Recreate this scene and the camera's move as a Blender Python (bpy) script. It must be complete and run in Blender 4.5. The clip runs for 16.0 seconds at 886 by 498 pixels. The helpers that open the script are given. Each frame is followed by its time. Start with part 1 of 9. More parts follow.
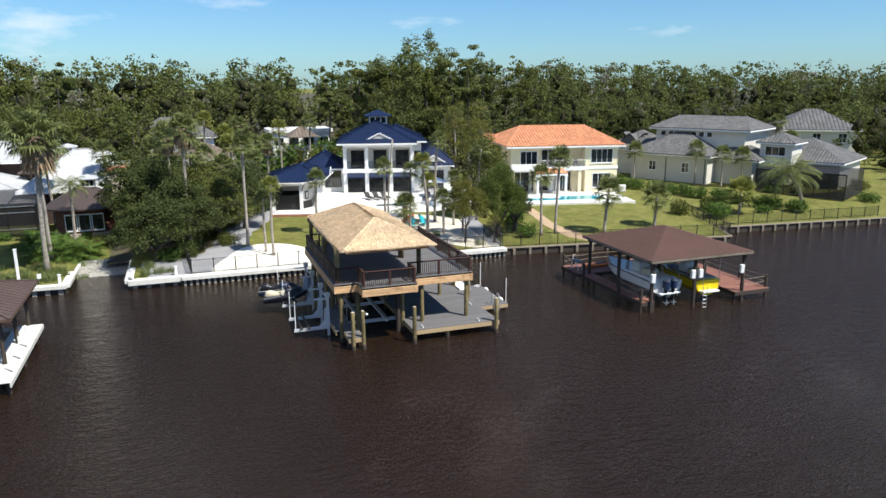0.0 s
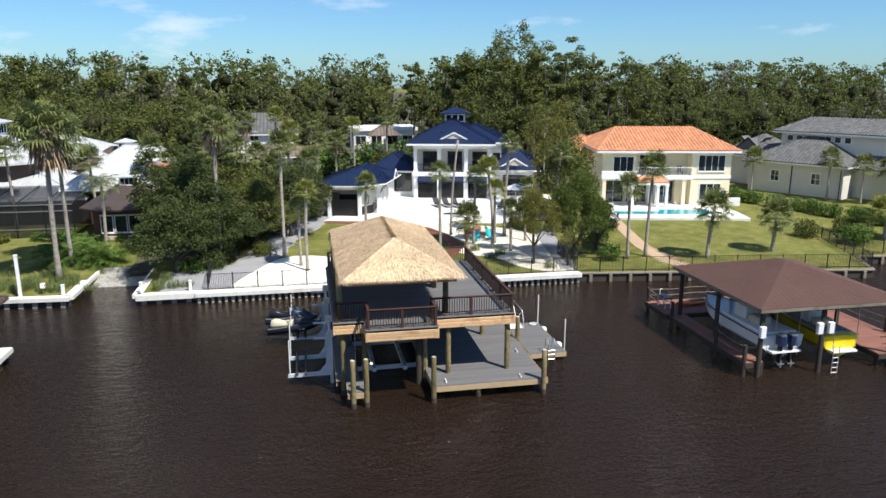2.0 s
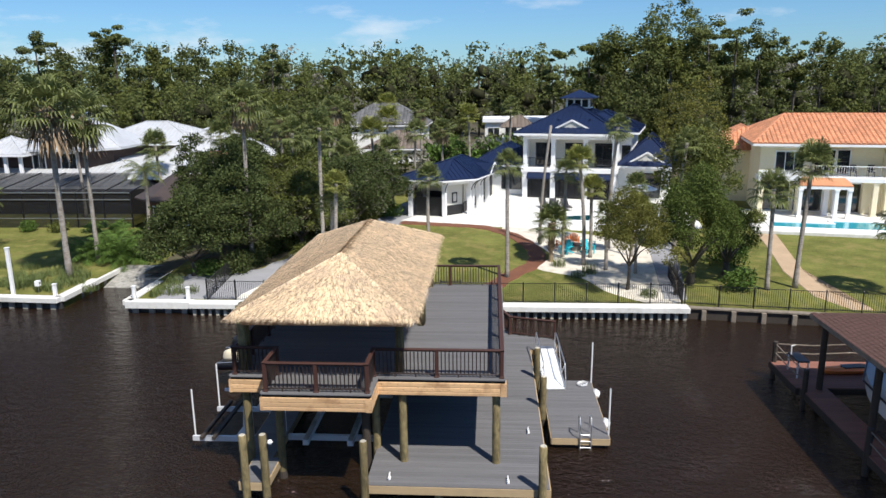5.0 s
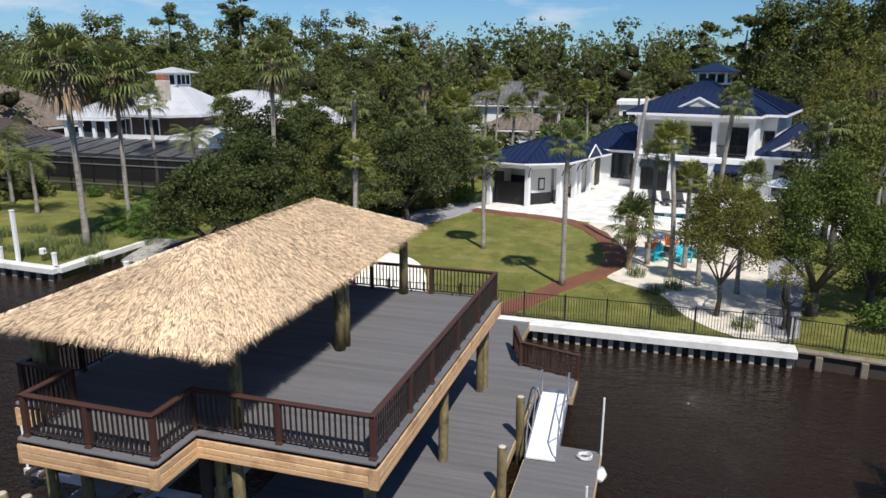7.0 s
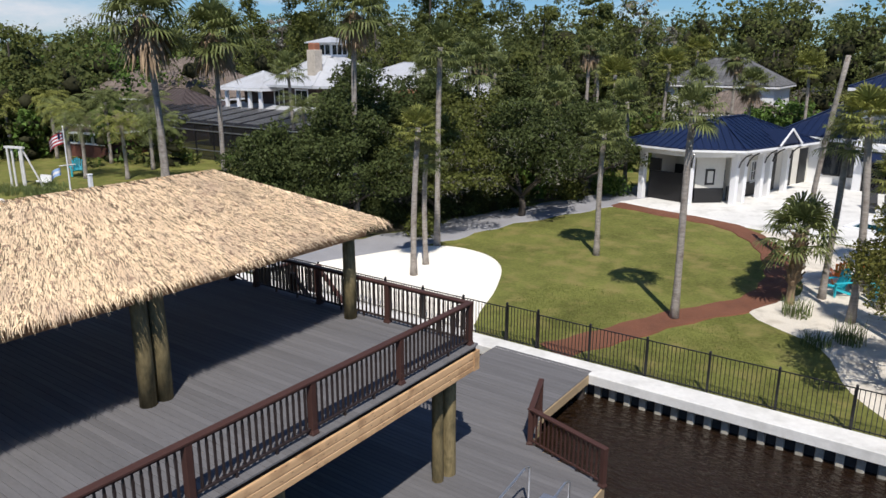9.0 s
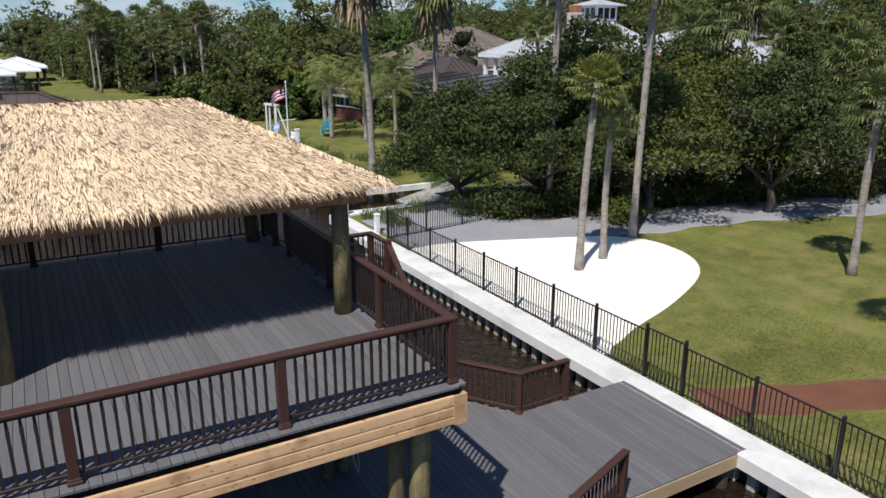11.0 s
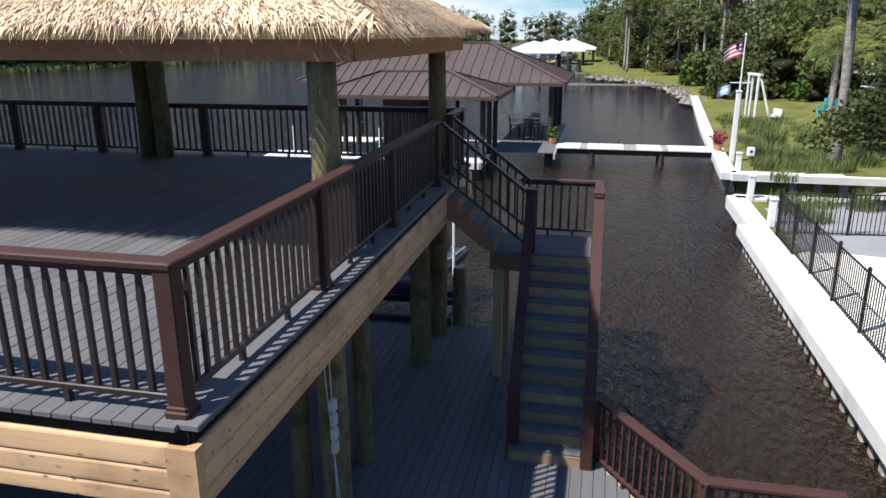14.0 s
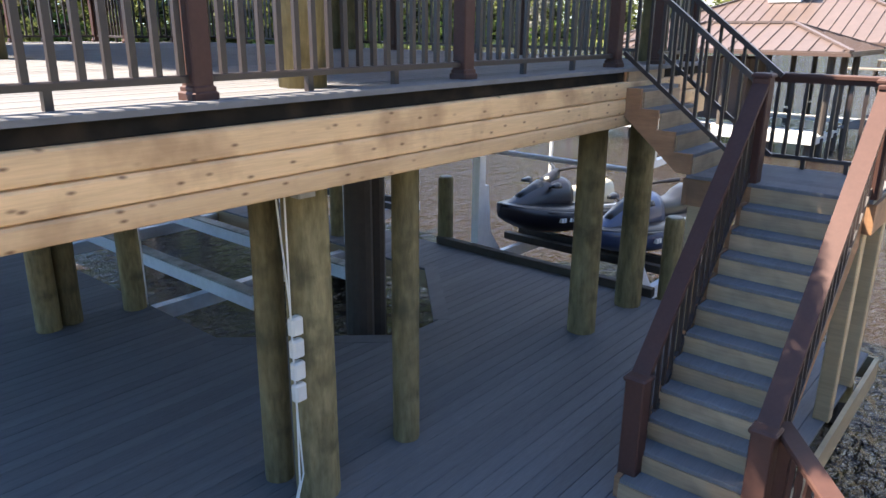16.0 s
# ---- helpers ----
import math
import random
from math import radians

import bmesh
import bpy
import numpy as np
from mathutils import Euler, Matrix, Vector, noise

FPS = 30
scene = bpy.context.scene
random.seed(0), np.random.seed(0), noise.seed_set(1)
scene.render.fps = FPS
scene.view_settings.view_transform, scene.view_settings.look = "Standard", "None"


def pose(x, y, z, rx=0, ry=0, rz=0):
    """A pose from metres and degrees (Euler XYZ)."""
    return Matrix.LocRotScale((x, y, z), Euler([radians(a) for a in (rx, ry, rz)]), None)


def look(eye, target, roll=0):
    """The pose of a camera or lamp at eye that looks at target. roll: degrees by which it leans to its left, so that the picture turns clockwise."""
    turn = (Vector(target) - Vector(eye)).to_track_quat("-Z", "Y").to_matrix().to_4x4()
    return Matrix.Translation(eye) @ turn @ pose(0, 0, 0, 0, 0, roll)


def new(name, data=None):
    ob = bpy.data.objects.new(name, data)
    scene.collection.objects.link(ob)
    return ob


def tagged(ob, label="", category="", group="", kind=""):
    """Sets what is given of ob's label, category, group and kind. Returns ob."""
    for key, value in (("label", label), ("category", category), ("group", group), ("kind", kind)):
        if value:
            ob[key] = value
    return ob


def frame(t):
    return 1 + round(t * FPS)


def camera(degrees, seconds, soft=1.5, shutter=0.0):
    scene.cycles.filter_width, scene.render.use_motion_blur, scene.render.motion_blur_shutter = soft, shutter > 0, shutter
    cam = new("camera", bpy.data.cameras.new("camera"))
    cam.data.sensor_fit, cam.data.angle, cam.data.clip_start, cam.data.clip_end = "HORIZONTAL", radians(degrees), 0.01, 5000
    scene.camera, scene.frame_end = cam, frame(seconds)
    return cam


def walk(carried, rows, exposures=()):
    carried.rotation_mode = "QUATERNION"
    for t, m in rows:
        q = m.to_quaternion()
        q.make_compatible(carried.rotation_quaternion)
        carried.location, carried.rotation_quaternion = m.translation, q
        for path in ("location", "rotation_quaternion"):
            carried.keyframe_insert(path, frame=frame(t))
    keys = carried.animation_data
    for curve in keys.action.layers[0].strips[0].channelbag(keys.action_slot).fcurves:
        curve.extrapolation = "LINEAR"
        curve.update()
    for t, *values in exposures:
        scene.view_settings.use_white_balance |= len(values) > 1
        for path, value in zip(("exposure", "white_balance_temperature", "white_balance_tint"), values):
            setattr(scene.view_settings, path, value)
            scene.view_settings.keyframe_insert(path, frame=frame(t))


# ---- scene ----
# Camera and path
cam = camera(63.4, 16.0)

PATH = [
    (0, (-16.919, -52.822, 16.293), (-16.261, -50.989, 15.837), -0.3),
    (0.5, (-14.955, -50.541, 16.124), (-14.361, -48.687, 15.668), -0.2),
    (1, (-13.181, -48.283, 15.966), (-12.663, -46.406, 15.51), -0.1),
    (1.5, (-11.565, -46.136, 15.795), (-11.117, -44.24, 15.339), 0.0),
    (2, (-9.951, -44.091, 15.543), (-9.583, -42.178, 15.088), 0.0),
    (2.5, (-8.3, -42.012, 15.299), (-8.026, -40.084, 14.843), -0.0),
    (3, (-6.725, -40.018, 15.021), (-6.548, -38.079, 14.565), 0.1),
    (3.5, (-5.149, -38.132, 14.673), (-5.062, -36.186, 14.219), 0.1),
    (4, (-3.571, -36.245, 14.31), (-3.552, -34.297, 13.858), -0.2),
    (6.5, (3.936, -25.541, 12.239), (3.493, -23.651, 11.761), -0.2),
    (7, (5.079, -22.708, 11.761), (4.512, -20.852, 11.276), 0.2),
    (7.5, (6.096, -19.764, 11.3), (5.402, -17.954, 10.81), 0.2),
    (8, (6.858, -16.895, 10.883), (6.032, -15.144, 10.385), 0.4),
    (8.5, (7.469, -14.423, 10.599), (6.499, -12.75, 10.087), 0.3),
    (9, (7.9, -12.13, 10.237), (6.783, -10.555, 9.716), 0.2),
    (11.5, (7.567, -3.014, 8.394), (5.808, -2.254, 7.821), -0.0),
    (12, (7.237, -1.504, 7.976), (5.4, -0.962, 7.403), -0.1),
    (12.5, (6.743, -0.255, 7.54), (4.852, 0.052, 6.968), -0.2),
    (13, (5.976, 0.778, 7.158), (4.06, 0.842, 6.588), -0.2),
    (13.5, (4.817, 1.674, 6.819), (2.91, 1.49, 6.244), -0.3),
    (14, (3.444, 2.367, 6.394), (1.573, 1.956, 5.819), -0.2),
    (14.5, (2.253, 2.883, 5.901), (0.431, 2.296, 5.322), -0.0),
    (15, (1.29, 3.133, 5.444), (-0.45, 2.336, 4.861), 0.2),
    (15.5, (0.454, 3.353, 4.993), (-1.163, 2.334, 4.403), 0.4),
    (16, (-0.179, 3.469, 4.586), (-1.637, 2.236, 3.99), 0.5),
]
walk(cam, [(t, look(eye, target, roll)) for t, eye, target, roll in PATH],
     exposures=[(0, 0.52, 6700, 7), (4, 0.42, 6600, 9), (7, 0.1, 6550, 11), (9, 0.0, 6550, 12), (11.5, 0.0, 6400, 11), (13.0, 0.0, 6300, 11), (13.5, 0.2, 6300, 11), (14.0, 0.55, 6350, 11), (14.5, 1.35, 6700, 12), (15.0, 1.75, 6900, 12), (16.0, 2.4, 7500, 12)])

# World, sun
SUN_ELEV, SUN_AZ = 56.0, 142.0
world = bpy.data.worlds.new("sky")
scene.world = world
world.use_nodes = True
wn, wl = world.node_tree.nodes, world.node_tree.links
wn.clear()
sky = wn.new("ShaderNodeTexSky")
sky.sky_type, sky.sun_disc = "NISHITA", False
sky.sun_elevation, sky.sun_rotation = radians(SUN_ELEV), radians(SUN_AZ)
sky.air_density, sky.dust_density, sky.ozone_density = 1.0, 0.3, 2.0
wtc = wn.new("ShaderNodeTexCoord")
wmap = wn.new("ShaderNodeMapping")
wmap.inputs["Scale"].default_value = (1.0, 1.0, 3.4)
cl1 = wn.new("ShaderNodeTexNoise")
cl1.inputs["Scale"].default_value, cl1.inputs["Detail"].default_value, cl1.inputs["Roughness"].default_value = 4.2, 8.0, 0.6
cr = wn.new("ShaderNodeValToRGB")
cr.color_ramp.elements[0].position, cr.color_ramp.elements[1].position = 0.55, 0.78
cr.color_ramp.elements[0].color, cr.color_ramp.elements[1].color = (0, 0, 0, 1), (1, 1, 1, 1)
wmix = wn.new("ShaderNodeMixRGB")
wmix.inputs["Color2"].default_value = (10.0, 10.8, 11.8, 1)
wbg = wn.new("ShaderNodeBackground")
wbg.inputs["Strength"].default_value = 0.068
wout = wn.new("ShaderNodeOutputWorld")
wl.new(wtc.outputs["Generated"], wmap.inputs["Vector"])
wl.new(wmap.outputs["Vector"], cl1.inputs["Vector"])
wsep = wn.new("ShaderNodeSeparateXYZ")
wwest = wn.new("ShaderNodeMath")
wwest.operation, wwest.inputs[1].default_value = "MULTIPLY_ADD", -0.15
wl.new(wtc.outputs["Generated"], wsep.inputs[0])
wl.new(wsep.outputs[0], wwest.inputs[0])
wl.new(cl1.outputs["Fac"], wwest.inputs[2])
wl.new(wwest.outputs[0], cr.inputs["Fac"])
wl.new(cr.outputs["Color"], wmix.inputs["Fac"])
wtint = wn.new("ShaderNodeMixRGB")
wtint.blend_type = "MULTIPLY"
wtint.inputs["Fac"].default_value, wtint.inputs["Color2"].default_value = 1.0, (0.66, 1.03, 1.46, 1)
wl.new(sky.outputs["Color"], wtint.inputs["Color1"])
wl.new(wtint.outputs["Color"], wmix.inputs["Color1"])
wl.new(wmix.outputs["Color"], wbg.inputs["Color"])
wl.new(wbg.outputs["Background"], wout.inputs["Surface"])
sun_data = bpy.data.lights.new("sun", "SUN")
sun_data.energy, sun_data.angle, sun_data.color = 5.0, radians(0.55), (1.0, 0.96, 0.9)
sun_lamp = new("sun", sun_data)
_a, _e = radians(SUN_AZ), radians(SUN_ELEV)
SUN_DIR = Vector((math.sin(_a) * math.cos(_e), math.cos(_a) * math.cos(_e), math.sin(_e)))
sun_lamp.matrix_world = look(SUN_DIR * 200, (0, 0, 0))

# Mesh helpers
class Mesh:
    """Collects vertices and faces for one mesh."""

    def __init__(self):
        self.v, self.f, self.smooth = [], [], False

    def add(self, vs, fs):
        o = len(self.v)
        self.v.extend([tuple(p) for p in vs])
        self.f.extend([tuple(i + o for i in f) for f in fs])
        return self

    def box(self, x0, x1, y0, y1, z0, z1):
        return self.add([(x0, y0, z0), (x1, y0, z0), (x1, y1, z0), (x0, y1, z0), (x0, y0, z1), (x1, y0, z1), (x1, y1, z1), (x0, y1, z1)],
                        [(3, 2, 1, 0), (4, 5, 6, 7), (0, 1, 5, 4), (1, 2, 6, 5), (2, 3, 7, 6), (3, 0, 4, 7)])

    def cbox(self, x0, x1, y0, y1, z0, z1, c=0.01):
        """A box whose upright and upper edges are chamfered."""
        ring = lambda d, z: [(x0 + d + c, y0 + d, z), (x1 - d - c, y0 + d, z), (x1 - d, y0 + d + c, z), (x1 - d, y1 - d - c, z),
                             (x1 - d - c, y1 - d, z), (x0 + d + c, y1 - d, z), (x0 + d, y1 - d - c, z), (x0 + d, y0 + d + c, z)]
        vs = ring(0, z0) + ring(0, z1 - c) + ring(c * 0.9, z1)
        fs = [tuple(range(7, -1, -1)), tuple(range(16, 24))]
        for k in (0, 8):
            fs += [(k + i, k + (i + 1) % 8, k + 8 + (i + 1) % 8, k + 8 + i) for i in range(8)]
        return self.add(vs, fs)

    def beam(self, p0, p1, w, h, up=(0, 0, 1)):
        """A bar from p0 to p1, w wide and h high about that line."""
        p0, p1 = Vector(p0), Vector(p1)
        d = (p1 - p0).normalized()
        s = d.cross(Vector(up))
        s = s.normalized() if s.length > 1e-4 else Vector((1, 0, 0))
        u = s.cross(d).normalized()
        vs = [p + s * a * w / 2 + u * b * h / 2 for p in (p0, p1) for a, b in ((-1, -1), (1, -1), (1, 1), (-1, 1))]
        return self.add(vs, [(3, 2, 1, 0), (4, 5, 6, 7), (0, 1, 5, 4), (1, 2, 6, 5), (2, 3, 7, 6), (3, 0, 4, 7)])

    def tube(self, pts, radii, n=8, caps=True):
        pts = [Vector(p) for p in pts]
        if not isinstance(radii, (list, tuple)):
            radii = [radii] * len(pts)
        vs, fs, side = [], [], None
        for i, p in enumerate(pts):
            d = (pts[min(i + 1, len(pts) - 1)] - pts[max(i - 1, 0)]).normalized()
            if side is None:
                side = d.orthogonal().normalized()
            side = (side - d * side.dot(d)).normalized()
            u = d.cross(side)
            vs += [p + (side * math.cos(2 * math.pi * k / n) + u * math.sin(2 * math.pi * k / n)) * radii[i] for k in range(n)]
        for i in range(len(pts) - 1):
            fs += [(i * n + k, i * n + (k + 1) % n, (i + 1) * n + (k + 1) % n, (i + 1) * n + k) for k in range(n)]
        if caps:
            fs += [tuple(range(n - 1, -1, -1)), tuple(range((len(pts) - 1) * n, len(pts) * n))]
        return self.add(vs, fs)

    def prism(self, poly, z0, z1):
        n = len(poly)
        vs = [(x, y, z0) for x, y in poly] + [(x, y, z1) for x, y in poly]
        return self.add(vs, [tuple(range(n - 1, -1, -1)), tuple(range(n, 2 * n))] + [(i, (i + 1) % n, n + (i + 1) % n, n + i) for i in range(n)])

    def loft(self, rings, closed=True, caps=True):
        """Joins rings of equal length."""
        n = len(rings[0])
        vs = [p for r in rings for p in r]
        fs = []
        for i in range(len(rings) - 1):
            fs += [(i * n + k, i * n + (k + 1) % n, (i + 1) * n + (k + 1) % n, (i + 1) * n + k) for k in range(n if closed else n - 1)]
        if caps:
            fs += [tuple(range(n - 1, -1, -1)), tuple(range((len(rings) - 1) * n, len(rings) * n))]
        return self.add(vs, fs)

    def hip(self, x0, x1, y0, y1, z0, z1, t=0.12, inset=None):
        """A hipped roof slab: eaves at z0, ridge at z1, with a fascia of height t."""
        w, d = x1 - x0, y1 - y0
        k = inset if inset is not None else min(w, d) / 2
        if w >= d:
            r0, r1 = ((x0 + k), (y0 + y1) / 2, z1), ((x1 - k), (y0 + y1) / 2, z1)
        else:
            r0, r1 = ((x0 + x1) / 2, y0 + k, z1), ((x0 + x1) / 2, y1 - k, z1)
        vs = [(x0, y0, z0 - t), (x1, y0, z0 - t), (x1, y1, z0 - t), (x0, y1, z0 - t), (x0, y0, z0), (x1, y0, z0), (x1, y1, z0), (x0, y1, z0), r0, r1]
        fs = [(3, 2, 1, 0), (0, 1, 5, 4), (1, 2, 6, 5), (2, 3, 7, 6), (3, 0, 4, 7)]
        fs += [(4, 5, 9, 8), (5, 6, 9), (6, 7, 8, 9), (7, 4, 8)] if w >= d else [(4, 5, 8), (5, 6, 9, 8), (6, 7, 9), (7, 4, 8, 9)]
        return self.add(vs, fs)

    def turned(self, m):
        self.v = [tuple(m @ Vector(p)) for p in self.v]
        return self

    def data(self, name, material):
        me = bpy.data.meshes.new(name)
        me.from_pydata(self.v, [], self.f)
        me.materials.append(material)
        if self.smooth:
            me.polygons.foreach_set("use_smooth", [True] * len(me.polygons))
        me.update()
        return me


def part(name, mesh, material, parent=None, label="", kind=""):
    """Links a mesh as one object, under a thing or a part where one is given."""
    ob = new(name, mesh.data(name, material) if isinstance(mesh, Mesh) else mesh)
    if parent is not None:
        ob.parent = parent
    return tagged(ob, label, kind=kind)


def thing(name, label, category, group="", at=None, kind=""):
    ob = tagged(new(name), label, category, group, kind)
    ob.empty_display_size = 0.2
    if at is not None:
        ob.matrix_basis = at
    return ob


def ground_piece(name, mesh, material, label, category="ground"):
    return tagged(part(name, mesh, material), label, category, kind="structure")

# Materials
def mat(name, c, rough=0.6, var=0.25, s1=0.6, s2=14.0, bump=0.15, metal=0.0, stretch=(1, 1, 1), rnd="", rndv=0.25, spec=0.5, dirt=None, dirt_amt=0.35, trans=0.0, bump_dist=0.01, flecks=0.0):
    """A surface with colour variation at two scales, fine relief and an optional stain colour."""
    m = bpy.data.materials.new(name)
    m.use_nodes = True
    n, l = m.node_tree.nodes, m.node_tree.links
    b = n["Principled BSDF"]
    tc = n.new("ShaderNodeTexCoord")
    mp = n.new("ShaderNodeMapping")
    mp.inputs["Scale"].default_value = stretch
    l.new(tc.outputs["Object"], mp.inputs["Vector"])
    vec = mp.outputs["Vector"]
    rand = None
    if rnd == "object":
        oi = n.new("ShaderNodeObjectInfo")
        rand = oi.outputs["Random"]
        cv = n.new("ShaderNodeVectorMath")
        cv.operation = "MULTIPLY_ADD"
        cm = n.new("ShaderNodeCombineXYZ")
        for k in range(3):
            l.new(rand, cm.inputs[k])
        l.new(cm.outputs[0], cv.inputs[0])
        cv.inputs[1].default_value = (37, 19, 11)
        l.new(vec, cv.inputs[2])
        vec = cv.outputs[0]
    elif rnd == "island":
        rand = n.new("ShaderNodeNewGeometry").outputs["Random Per Island"]
    n1, n2 = n.new("ShaderNodeTexNoise"), n.new("ShaderNodeTexNoise")
    for q, s, d in ((n1, s1, 4.0), (n2, s2, 6.0)):
        q.inputs["Scale"].default_value, q.inputs["Detail"].default_value, q.inputs["Roughness"].default_value = s, d, 0.62
        l.new(vec, q.inputs["Vector"])
    add = n.new("ShaderNodeMath")
    add.operation = "ADD"
    l.new(n1.outputs["Fac"], add.inputs[0])
    l.new(n2.outputs["Fac"], add.inputs[1])
    mr = n.new("ShaderNodeMapRange")
    mr.inputs["From Min"].default_value, mr.inputs["From Max"].default_value = 0.62, 1.38
    mr.inputs["To Min"].default_value, mr.inputs["To Max"].default_value = 1 - var, 1 + var
    l.new(add.outputs[0], mr.inputs["Value"])
    val = mr.outputs["Result"]
    if rand is not None:
        rr = n.new("ShaderNodeMapRange")
        rr.inputs["To Min"].default_value, rr.inputs["To Max"].default_value = 1 - rndv, 1 + rndv
        l.new(rand, rr.inputs["Value"])
        mu = n.new("ShaderNodeMath")
        mu.operation = "MULTIPLY"
        l.new(val, mu.inputs[0])
        l.new(rr.outputs["Result"], mu.inputs[1])
        val = mu.outputs[0]
    if flecks:
        fk = n.new("ShaderNodeMapRange")
        fk.inputs["From Min"].default_value, fk.inputs["From Max"].default_value = flecks, flecks + 0.02
        fk.inputs["To Min"].default_value = 0.3
        l.new(rand, fk.inputs["Value"])
        m2 = n.new("ShaderNodeMath")
        m2.operation = "MULTIPLY"
        l.new(val, m2.inputs[0])
        l.new(fk.outputs["Result"], m2.inputs[1])
        val = m2.outputs[0]
    sc = n.new("ShaderNodeVectorMath")
    sc.operation = "SCALE"
    sc.inputs[0].default_value = c
    l.new(val, sc.inputs["Scale"])
    col = sc.outputs[0]
    if dirt is not None:
        n3 = n.new("ShaderNodeTexNoise")
        n3.inputs["Scale"].default_value, n3.inputs["Detail"].default_value = s1 * 2.3, 7.0
        l.new(tc.outputs["Object"], n3.inputs["Vector"])
        rp = n.new("ShaderNodeMapRange")
        rp.inputs["From Min"].default_value, rp.inputs["From Max"].default_value = 0.5, 0.72
        rp.inputs["To Max"].default_value = dirt_amt
        l.new(n3.outputs["Fac"], rp.inputs["Value"])
        mx = n.new("ShaderNodeMixRGB")
        mx.inputs["Color2"].default_value = (*dirt, 1)
        l.new(rp.outputs["Result"], mx.inputs["Fac"])
        l.new(col, mx.inputs["Color1"])
        col = mx.outputs["Color"]
    l.new(col, b.inputs["Base Color"])
    b.inputs["Roughness"].default_value, b.inputs["Metallic"].default_value = rough, metal
    b.inputs["Specular IOR Level"].default_value = spec
    if bump:
        bp = n.new("ShaderNodeBump")
        bp.inputs["Strength"].default_value, bp.inputs["Distance"].default_value = bump, bump_dist
        l.new(n2.outputs["Fac"], bp.inputs["Height"])
        l.new(bp.outputs["Normal"], b.inputs["Normal"])
    if trans:
        tr = n.new("ShaderNodeBsdfTranslucent")
        ms = n.new("ShaderNodeMixShader")
        ms.inputs["Fac"].default_value = trans
        l.new(col, tr.inputs["Color"])
        l.new(b.outputs[0], ms.inputs[1])
        l.new(tr.outputs[0], ms.inputs[2])
        l.new(ms.outputs[0], n["Material Output"].inputs["Surface"])
    return m


def water_material():
    m = bpy.data.materials.new("river_water")
    m.use_nodes = True
    n, l = m.node_tree.nodes, m.node_tree.links
    b = n["Principled BSDF"]
    b.inputs["Base Color"].default_value = (0.0175, 0.0096, 0.0046, 1)
    b.inputs["Roughness"].default_value, b.inputs["IOR"].default_value = 0.045, 1.39
    tc = n.new("ShaderNodeTexCoord")
    hs = []
    for s, d, k, st in ((0.35, 3.0, 0.3, (1.0, 1.6, 1)), (1.3, 5.0, 0.5, (1.0, 1.9, 1)), (5.0, 3.0, 0.36, (1, 1.7, 1))):
        mp = n.new("ShaderNodeMapping")
        mp.inputs["Scale"].default_value, mp.inputs["Rotation"].default_value = st, (0, 0, 0.5)
        q = n.new("ShaderNodeTexNoise")
        q.inputs["Scale"].default_value, q.inputs["Detail"].default_value, q.inputs["Distortion"].default_value = s, d, 0.6
        l.new(tc.outputs["Object"], mp.inputs["Vector"])
        l.new(mp.outputs["Vector"], q.inputs["Vector"])
        mu = n.new("ShaderNodeMath")
        mu.operation = "MULTIPLY"
        mu.inputs[1].default_value = k
        l.new(q.outputs["Fac"], mu.inputs[0])
        hs.append(mu.outputs[0])
    a = n.new("ShaderNodeMath")
    a2 = n.new("ShaderNodeMath")
    l.new(hs[0], a.inputs[0]), l.new(hs[1], a.inputs[1]), l.new(a.outputs[0], a2.inputs[0]), l.new(hs[2], a2.inputs[1])
    bp = n.new("ShaderNodeBump")
    bp.inputs["Strength"].default_value, bp.inputs["Distance"].default_value = 1.0, 0.45
    l.new(a2.outputs[0], bp.inputs["Height"])
    l.new(bp.outputs["Normal"], b.inputs["Normal"])
    return m


def grass_material():
    m = mat("lawn_grass", (0.138, 0.145, 0.039), 0.95, 0.55, 0.45, 9.0, 0.9, spec=0.1, dirt=(0.24, 0.2, 0.075), dirt_amt=0.75, bump_dist=0.06)
    return m


